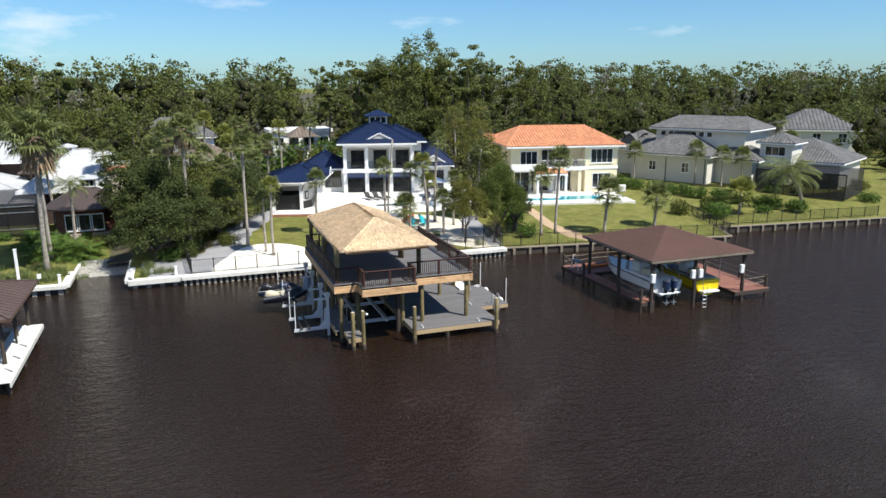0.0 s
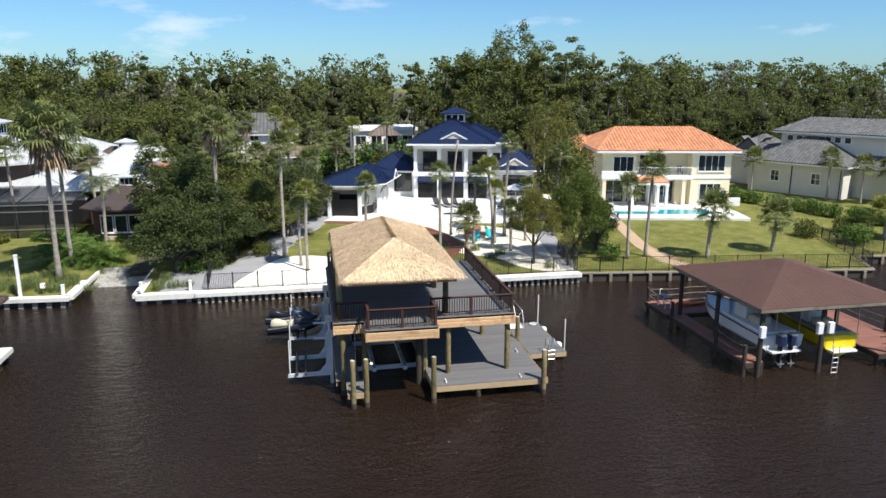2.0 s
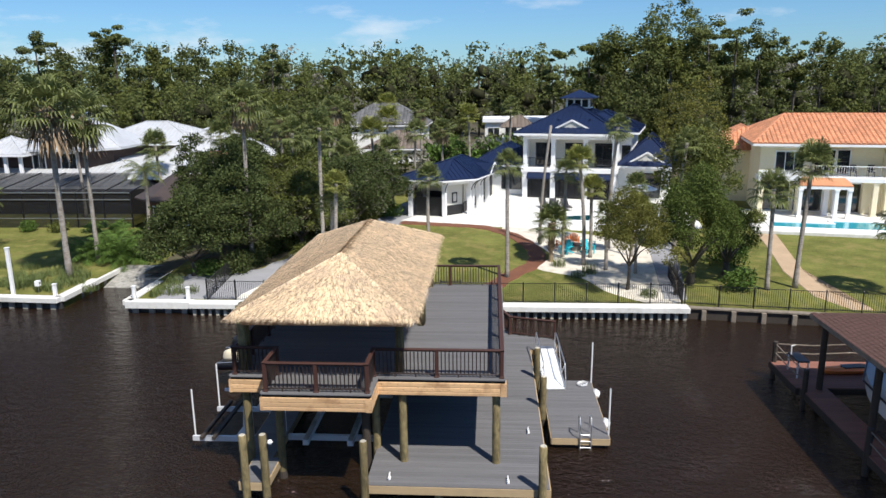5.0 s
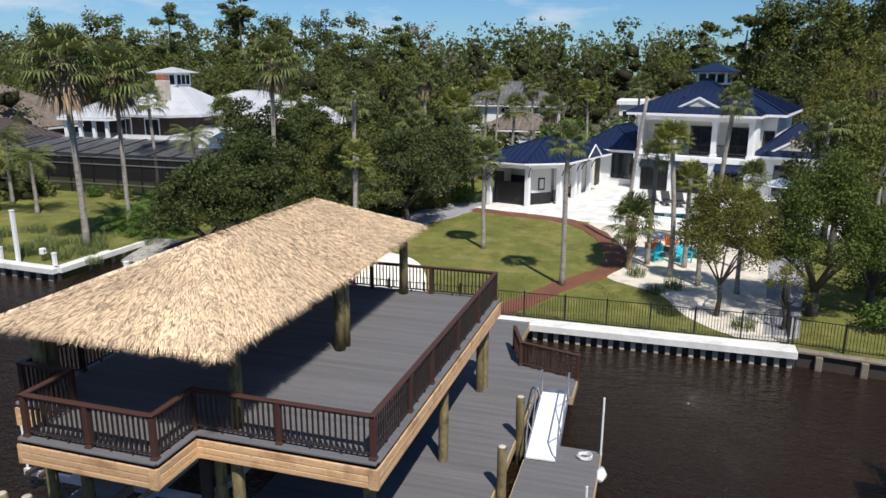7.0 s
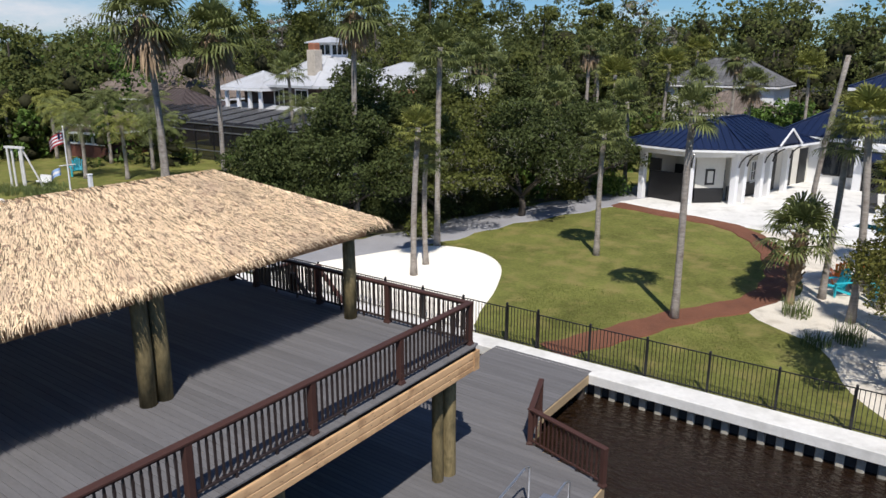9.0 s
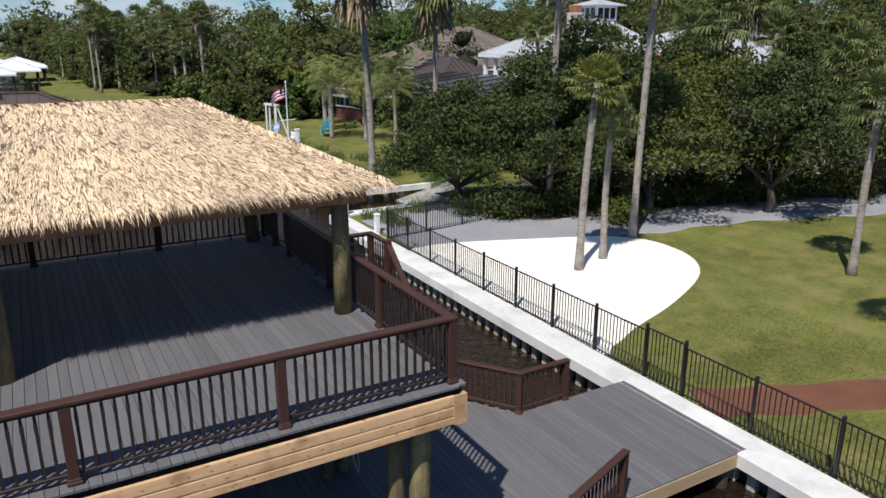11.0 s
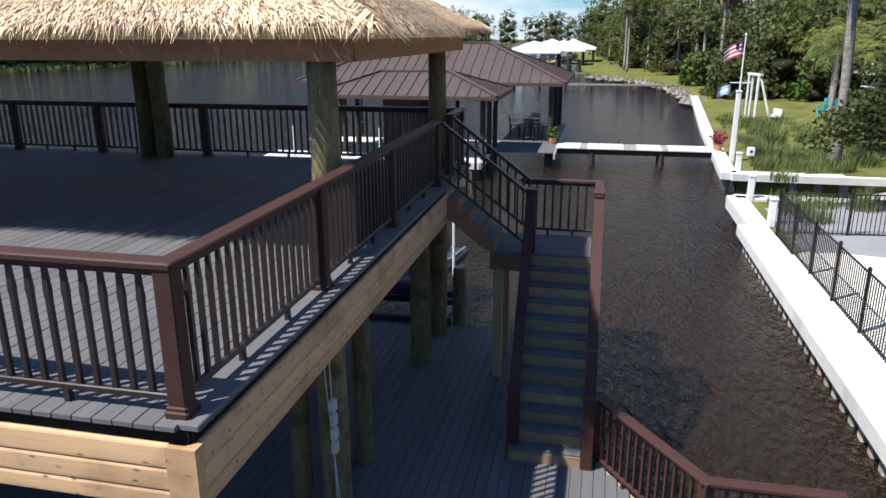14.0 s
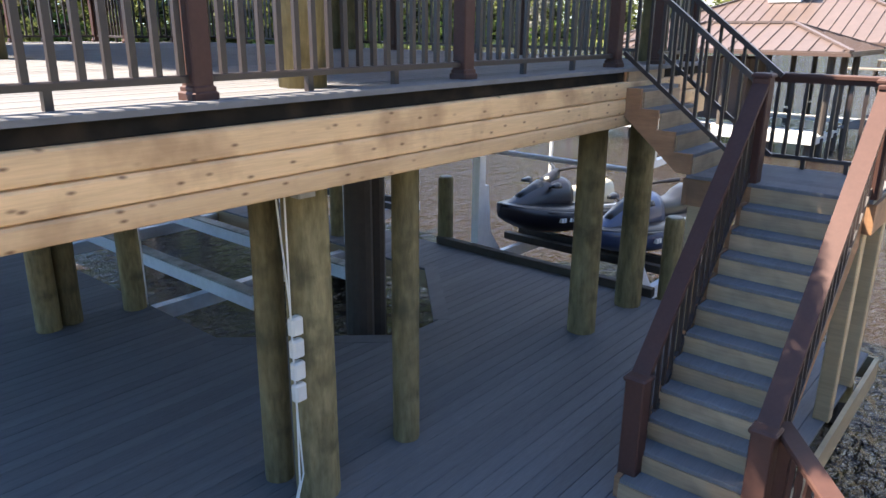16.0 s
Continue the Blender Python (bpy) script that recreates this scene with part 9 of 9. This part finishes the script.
def watercraft(at, seat, gel, label):
    """A sit-on watercraft with its bow along +x."""
    w = thing("watercraft", label, "watercraft", "watercraft on the lift", at=at)
    rings, deck = [], []
    for i in range(23):
        t = i / 22
        x = -1.55 + 3.1 * t
        wd = 0.58 * (1 - max(0, (t - 0.5) / 0.5) ** 2.4) ** 0.8 + 0.03
        keel = 0.36 * max(0, (t - 0.55) / 0.45) ** 2.2
        top = 0.40 + 0.16 * max(0, (t - 0.45) / 0.55) ** 1.3
        rings.append([(x, wd * u, keel + (top - keel) * v) for u, v in ((0, 0), (0.4, 0.07), (0.72, 0.22), (0.9, 0.45), (0.99, 0.75), (1, 1), (-1, 1), (-0.99, 0.75), (-0.9, 0.45), (-0.72, 0.22), (-0.4, 0.07))])
        deck.append(shell(x, wd * 0.94, top - 0.02, top + 0.03 + 0.09 * math.sin(math.pi * min(1, t * 1.05)), 0.5))
    part("hull", smooth_loft(rings), gel, w, "glossy dark hull")
    part("deck", smooth_loft(deck), M_BLACKP, w)
    hood = []
    for i in range(15):
        t = i / 14
        x = 0.05 + 1.35 * t
        wd = 0.34 * (1 - 0.7 * t ** 1.8)
        hgt = 0.5 + 0.46 * math.cos(t * 1.45) ** 1.2
        hood.append(shell(x, wd, 0.45, hgt, 0.25))
    hm = part("hood", smooth_loft(hood), gel, w, "glossy dark hood")
    part("air_scoop", smooth_loft([shell(0.62 + 0.5 * t, 0.15 * (1 - 0.6 * t), 0.6, 0.93 - 0.22 * t) for t in (0, 0.35, 0.7, 1)]), M_BLACKP, hm, "black air scoop")
    profile = ((-1.4, 0.17, 0.66), (-1.32, 0.22, 0.86), (-1.1, 0.25, 0.92), (-0.85, 0.24, 0.86), (-0.7, 0.23, 0.78), (-0.5, 0.23, 0.76), (-0.25, 0.21, 0.77), (0.0, 0.18, 0.82), (0.15, 0.15, 0.88))
    part("seat", smooth_loft([shell(x, s_, 0.44, h, 0.45) for x, s_, h in profile]), seat, w)
    for s_ in (-1, 1):
        part("rub_rail", Mesh().tube([(-1.54, s_ * 0.6, 0.4), (-0.6, s_ * 0.61, 0.4), (0.2, s_ * 0.6, 0.41), (0.8, s_ * 0.5, 0.46), (1.25, s_ * 0.27, 0.52), (1.53, s_ * 0.04, 0.56)], 0.028, 7), M_BLACKP, w)
        part("side_trim", Mesh().tube([(-1.5, s_ * 0.54, 0.47), (-0.5, s_ * 0.55, 0.5), (0.25, s_ * 0.47, 0.6)], [0.03, 0.022, 0.008], 6), M_METAL, w, "silver trim along the side")
        part("mirror", smooth_loft([shell(0.5 + 0.16 * t, 0.085 * (1 - 0.5 * t * t), 0.0, 0.085 * (1 - 0.4 * t)) for t in (0, 0.4, 0.8, 1)]).turned(Matrix.Translation((0, s_ * 0.33, 0.84))), M_BLACKP, w)
        part("mirror_arm", Mesh().tube([(0.56, s_ * 0.16, 0.8), (0.56, s_ * 0.3, 0.87)], 0.02, 6), M_BLACKP, w)
        for k in range(5):
            if k != 2:
                part("lettering_bar", Mesh().box(0.28 + k * 0.075, 0.33 + k * 0.075, s_ * 0.565 - 0.03, s_ * 0.565 + 0.03, 0.29, 0.36), M_PVC, w, "white lettering bar")
    hb = part("handlebar", Mesh().tube([(-0.1, 0.4, 1.17), (0.06, 0.2, 1.13), (0.2, 0, 1.06), (0.06, -0.2, 1.13), (-0.1, -0.4, 1.17)], 0.024, 8), M_BLACKP, w)
    for s_ in (-1, 1):
        part("grip", Mesh().tube([(0.0, s_ * 0.28, 1.147), (-0.12, s_ * 0.43, 1.178)], 0.035, 8), M_BLACKP, hb)
    part("steering_column", smooth_loft([shell(0.48 - 0.3 * t, 0.14 - 0.05 * t, 0.78 + 0.1 * t, 0.96 + 0.15 * t) for t in (0, 0.33, 0.66, 1)]), M_BLACKP, hb)
    return w


watercraft(pose(-10.9, -2.95, 1.12, 0, -5, -8), M_CREAMSEAT, M_BLACKGEL, "dark blue and black watercraft with a cream seat")
watercraft(pose(-11.1, -1.35, 1.1, 0, 0, -8), M_BLACKP, M_NAVY, "dark blue and black watercraft with a black seat")

# Boat lift in the slip
sl = thing("boat_lift", "galvanised boat lift with long bunks inside the slip", "boat lift", "boat lifts")
for y in (-8.8, -5.1):
    part("cross_beam", Mesh().box(-7.85, -4.3, y - 0.07, y + 0.07, 0.82, 1.02), M_ALU, sl)
    for x in (-7.8, -4.35):
        part("cable", Mesh().tube([(x, y, 0.95), (x, y, 3.6)], 0.012, 5), M_ALU, sl)
    part("top_beam", Mesh().box(-7.95, -4.2, y - 0.06, y + 0.06, 3.3, 3.5), M_ALU, sl)
for x in (-6.9, -5.3):
    part("bunk", Mesh().box(x - 0.1, x + 0.1, -9.6, -4.0, 1.02, 1.2), M_ALU, sl)
    part("carpet", Mesh().box(x - 0.09, x + 0.09, -9.55, -4.05, 1.204, 1.23), M_CONCDK, sl)

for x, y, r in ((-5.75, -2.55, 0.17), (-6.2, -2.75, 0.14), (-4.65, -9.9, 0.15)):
    lp = thing("timber_pile", "dark timber pile in the boat slip", "pile", "dock piles", at=Matrix.Translation((x, y, 0)))
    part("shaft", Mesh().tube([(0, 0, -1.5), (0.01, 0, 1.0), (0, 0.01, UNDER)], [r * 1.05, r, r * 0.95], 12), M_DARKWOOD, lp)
part("motor_housing", Mesh().cbox(-5.95, -5.55, -2.3, -2.0, 3.0, 3.35, 0.04), M_METAL, sl)

# Electric boxes and conduits on the double pile
eb = thing("power_outlets", "row of pale outlet boxes with white conduit on a pile", "outlet")
for i in range(4):
    part("box", Mesh().cbox(-3.07, -2.97, -0.3, -0.23, 2.02 + i * 0.17, 2.15 + i * 0.17, 0.015), M_OFFWHITE, eb)
for dx, sw in ((-3.0, 0.02), (-2.98, -0.05)):
    part("conduit", Mesh().tube([(dx, -0.3 + sw, 3.55), (dx + sw, -0.28 + sw, 2.7), (dx + sw * 0.3, -0.27, 2.0), (dx - sw, -0.25 - sw, 1.4), (dx + 0.1, -0.23, 1.16)], 0.007, 6), M_OFFWHITE, eb)
part("junction_box", Mesh().cbox(-3.12, -2.98, -0.2, -0.1, 3.52, 3.62, 0.01), M_CONCDK, eb)
# White cleats on the lower deck
for x, y in ((-3.6, -11.8), (0.2, -11.85), (1.0, -8.5)):
    c = thing("dock_cleat", "small white cleat on the deck edge", "cleat", "cleats", at=Matrix.Translation((x, y, LOW_Z)))
    part("base", Mesh().cbox(-0.05, 0.05, -0.09, 0.09, 0, 0.05, 0.01), M_PVC, c)
    part("horn", Mesh().tube([(0, -0.17, 0.12), (0, 0, 0.09), (0, 0.17, 0.12)], 0.022, 6), M_PVC, c)
    part("stem", Mesh().box(-0.03, 0.03, -0.05, 0.05, 0.05, 0.1), M_PVC, c)
for x, y in ((-7.5, -12.2),):
    c = thing("dock_light", "white round lamp on a pile top", "lamp", "pile lamps", at=Matrix.Translation((x, y, 2.6)))
    part("bracket", Mesh().tube([(0.14, -0.05, 0), (0.2, -0.05, 0.0)], 0.02, 6), M_METAL, c)
    part("globe", Mesh().tube([(0.22, -0.05, -0.12), (0.22, -0.05, -0.05), (0.22, -0.05, 0.02)], [0.05, 0.09, 0.05], 10), M_PVC, c)


# Garden furniture
def lawn_chair(x, y, rot, material, label, s=1.0):
    """A slatted garden armchair with a fanned back."""
    r = thing("garden_chair", label, "chair", "garden chairs", at=Matrix.Translation((x, y, land_z(x, y) + 0.04)) @ Matrix.Rotation(radians(rot), 4, "Z") @ Matrix.Scale(s, 4))
    for k in range(5):
        part("seat_slat", Mesh().beam((-0.27, -0.25 + k * 0.11, 0.36 - k * 0.025), (0.27, -0.25 + k * 0.11, 0.36 - k * 0.025), 0.095, 0.02), material, r)
    for k in range(5):
        x_ = (k - 2) * 0.11
        part("back_slat", Mesh().beam((x_ * 0.8, 0.24, 0.26), (x_ * 1.15, 0.52, 1.0 - 0.05 * abs(k - 2) ** 1.3), 0.095, 0.02), material, r)
    for s_ in (-1, 1):
        part("armrest", Mesh().cbox(s_ * 0.36 - 0.07, s_ * 0.36 + 0.07, -0.35, 0.38, 0.54, 0.565, 0.01), material, r)
        part("front_leg", Mesh().cbox(s_ * 0.32 - 0.045, s_ * 0.32 + 0.045, -0.32, -0.27, 0, 0.54, 0.01), material, r)
        part("rear_leg", Mesh().beam((s_ * 0.3, -0.3, 0.33), (s_ * 0.3, 0.55, 0.02), 0.03, 0.1), material, r)
    return r


for x, y, rot, m, c in ((4.9, 19.9, 200, M_ORPL, "orange"), (5.0, 18.2, 320, M_TEAL, "teal"), (6.6, 18.4, 30, M_TEAL, "teal"), (6.9, 20.0, 110, M_TEAL, "teal"), (5.9, 21.0, 170, M_ORPL, "orange")):
    lawn_chair(x, y, rot, m, c + " slatted garden chair on the shell bed")
lawn_chair(-46.5, 16.2, 60, M_TEAL, "teal slatted garden chair on a lawn", 1.3)
fp = thing("fire_pit", "low dark round fire pit among garden chairs", "fire pit", at=Matrix.Translation((5.8, 19.4, land_z(5.8, 19.4))))
part("bowl", Mesh().tube([(0, 0, 0), (0, 0, 0.3), (0, 0, 0.42)], [0.4, 0.5, 0.55], 14), M_CONCDK, fp)
part("rim", Mesh().tube([(0, 0, 0.42), (0, 0, 0.47)], [0.58, 0.58], 14), M_DKBROWN, fp)


def lounger(x, y, rot):
    r = thing("sun_lounger", "dark sun lounger with a raised back on the terrace", "lounger", "sun loungers", at=Matrix.Translation((x, y, 1.78)) @ Matrix.Rotation(radians(rot), 4, "Z"))
    part("mattress", Mesh().cbox(-0.32, 0.32, -1.0, 0.35, 0.3, 0.4, 0.03), M_BLACKTILE, r)
    part("backrest", Mesh().beam((0, 0.35, 0.36), (0, 0.95, 0.85), 0.64, 0.09), M_BLACKTILE, r)
    for sx in (-0.28, 0.28):
        for sy in (-0.9, 0.3):
            part("leg", Mesh().box(sx - 0.02, sx + 0.02, sy - 0.02, sy + 0.02, 0, 0.3), M_METAL, r)


for x, y, rot in ((4.6, 34.6, 10), (5.6, 34.3, 10), (6.6, 34.0, 10), (11.4, 32.2, -30), (12.4, 31.6, -30), (13.4, 31.0, -30)):
    lounger(x, y, rot)
um = thing("patio_umbrella", "open white patio umbrella on the terrace", "umbrella", at=Matrix.Translation((13.4, 33.6, 1.75)))
part("pole", Mesh().tube([(0, 0, 0), (0, 0, 2.4)], 0.03, 8), M_METAL, um)
part("canopy", Mesh().add([(1.4 * math.cos(k * math.pi / 4), 1.4 * math.sin(k * math.pi / 4), 2.0) for k in range(8)] + [(0, 0, 2.55), (0, 0, 2.5)] + [(1.38 * math.cos(k * math.pi / 4), 1.38 * math.sin(k * math.pi / 4), 1.97) for k in range(8)],
     [(k, (k + 1) % 8, 8) for k in range(8)] + [(10 + (k + 1) % 8, 10 + k, 9) for k in range(8)] + [(k, 10 + k, 10 + (k + 1) % 8, (k + 1) % 8) for k in range(8)]), M_TRIM, um)
part("base", Mesh().tube([(0, 0, 0), (0, 0, 0.08)], 0.28, 12), M_CONCDK, um)

# Flagpole, bird feeder, swing frame and flower pot on the neighbouring lawn
fl = thing("flagpole", "white flagpole with a cross-arm and two flags", "flagpole", at=pose(-33.0, 8.6, 1.05) @ Matrix.Scale(0.84, 4))
part("pole", Mesh().tube([(0, 0, 0), (0.03, 0, 3.2), (0.05, 0, 6.2)], [0.06, 0.05, 0.035], 8), M_PVC, fl)
part("cross_arm", Mesh().tube([(0.04, -0.55, 3.7), (0.04, 0.55, 3.7)], 0.03, 6), M_PVC, fl)
part("finial", Mesh().tube([(0.05, 0, 6.2), (0.05, 0, 6.26), (0.05, 0, 6.34)], [0.03, 0.07, 0.02], 8), M_PVC, fl)


def flag(parent, x, y, z, w, h, stripes, canton):
    n = len(stripes)
    for i, m in enumerate(stripes):
        mm = Mesh()
        cols = 7
        for k in range(cols + 1):
            u = k / cols
            yy, sag, xx = y - u * w * 0.86, -0.42 * u * u * w, x + 0.09 * math.sin(u * 7)
            mm.v += [(xx, yy, z + sag - h * i / n), (xx, yy, z + sag - h * (i + 1) / n)]
        mm.f = [(2 * k, 2 * k + 1, 2 * k + 3, 2 * k + 2) for k in range(cols)]
        part("flag_stripe", mm, m, parent)
    if canton:
        part("flag_canton", Mesh().add([(x + 0.03, y, z), (x + 0.12, y - w * 0.36, z - 0.06 * w), (x + 0.12, y - w * 0.36, z - 0.06 * w - h * 0.5), (x + 0.03, y, z - h * 0.5)], [(0, 1, 2, 3)]), M_NAVY, parent)


M_FRED = mat("faded_red_cloth", (0.45, 0.05, 0.06), 0.85, 0.1, bump=0.0)
M_FBLUE = mat("pale_blue_cloth", (0.35, 0.5, 0.75), 0.85, 0.1, bump=0.0)
flag(fl, 0.05, -0.06, 5.9, 1.15, 0.75, [M_FRED, M_TRIM] * 3 + [M_FRED], True)
flag(fl, 0.05, -0.5, 3.6, 0.8, 0.5, [M_FBLUE, M_TRIM, M_FBLUE], False)
sw = thing("swing_frame", "grey timber swing frame with a white hanging bench", "swing", at=pose(-46.0, 11.6, 1.15, 0, 0, 15) @ Matrix.Scale(0.74, 4))
for x, y in ((-0.9, 0), (-0.5, 0.15), (0.9, 0), (0.5, 0.15)):
    part("post", Mesh().tube([(x, y, -0.1), (x, y, 3.6)], 0.11, 8), M_CONC, sw)
part("beam", Mesh().box(-1.2, 1.2, -0.08, 0.2, 3.6, 3.8), M_CONC, sw)
part("brace", Mesh().beam((1.0, 0.1, 3.5), (2.4, 0.6, 0.0), 0.12, 0.12), M_CONC, sw)
part("bench", Mesh().cbox(1.3, 2.7, 0.8, 1.4, 0.35, 0.5, 0.03).cbox(1.3, 2.7, 1.34, 1.44, 0.5, 1.0, 0.03), M_PVC, sw)
bf = thing("bird_house", "small white bird house on a thin stake", "bird house", at=Matrix.Translation((-28.3, 8.5, 1.05)))
part("stake", Mesh().tube([(0, 0, 0), (0, 0, 0.5)], 0.015, 6), M_METAL, bf)
part("box", Mesh().cbox(-0.14, 0.14, -0.14, 0.14, 0.45, 0.78, 0.02), M_PVC, bf)
part("opening", Mesh().box(0.13, 0.15, -0.05, 0.05, 0.58, 0.68), M_BLACKP, bf)
fpot = thing("flower_pot", "terracotta pot with a red-leaved plant on the seawall", "plant", at=Matrix.Translation((-31.7, 7.7, CAP_Z)))
part("pot", Mesh().tube([(0, 0, 0), (0, 0, 0.32), (0, 0, 0.36)], [0.15, 0.22, 0.24], 12), M_ORANGE, fpot)
v, f = leaf_quads(cloud([(0, 0, 0.62, 0.34, 0.34, 0.3)], 420, np.random.default_rng(77), 0.2), 0.16, np.random.default_rng(78), aspect=0.3)
part("leaves", leaf_mesh("leaves", v, f, M_RED), M_RED, fpot)

# Terrace furniture under the bronze-roofed boathouse
tb = thing("bar_table", "dark bar-height table on a boathouse dock", "table", at=Matrix.Translation((-34.2, -1.2, 1.15)))
part("tabletop", Mesh().tube([(0, 0, 0.98), (0, 0, 1.03)], 0.5, 14), M_BLACKP, tb)
part("pedestal", Mesh().tube([(0, 0, 0), (0, 0, 0.98)], 0.06, 8), M_BLACKP, tb)
part("foot", Mesh().tube([(0, 0, 0), (0, 0, 0.04)], 0.3, 12), M_BLACKP, tb)
for k, (dx, dy) in enumerate(((0.85, 0), (-0.85, 0.1), (0.1, 0.85), (0, -0.85))):
    bs = thing("bar_chair", "dark bar-height chair with a slatted back", "chair", "bar chairs", at=Matrix.Translation((-34.2 + dx, -1.2 + dy, 1.15)) @ Matrix.Rotation(math.atan2(dy, dx) - math.pi / 2, 4, "Z"))
    part("seat", Mesh().cbox(-0.24, 0.24, -0.22, 0.22, 0.68, 0.73, 0.02), M_BLACKP, bs)
    for i in range(5):
        part("back_slat", Mesh().beam((-0.2 + i * 0.1, 0.22, 0.73), (-0.22 + i * 0.11, 0.32, 1.22 - 0.03 * abs(i - 2)), 0.07, 0.02), M_BLACKP, bs)
    for sx in (-0.22, 0.22):
        part("armrest", Mesh().box(sx - 0.04, sx + 0.04, -0.2, 0.25, 0.93, 0.96), M_BLACKP, bs)
        for sy in (-0.2, 0.2):
            part("leg", Mesh().beam((sx, sy, 0.68), (sx * 1.25, sy * 1.25, 0.0), 0.04, 0.04), M_BLACKP, bs)
pl = thing("potted_plant", "leafy green plant in a round pot on the dock", "plant", at=Matrix.Translation((-32.6, 0.05, 1.15)))
part("pot", Mesh().tube([(0, 0, 0), (0, 0, 0.3)], [0.16, 0.22], 12), M_ORANGE, pl)
v, f = leaf_quads(cloud([(0, 0, 0.5, 0.32, 0.32, 0.26)], 320, np.random.default_rng(79), 0.2), 0.13, np.random.default_rng(80))
part("leaves", leaf_mesh("leaves", v, f, M_SHRUB), M_SHRUB, pl)
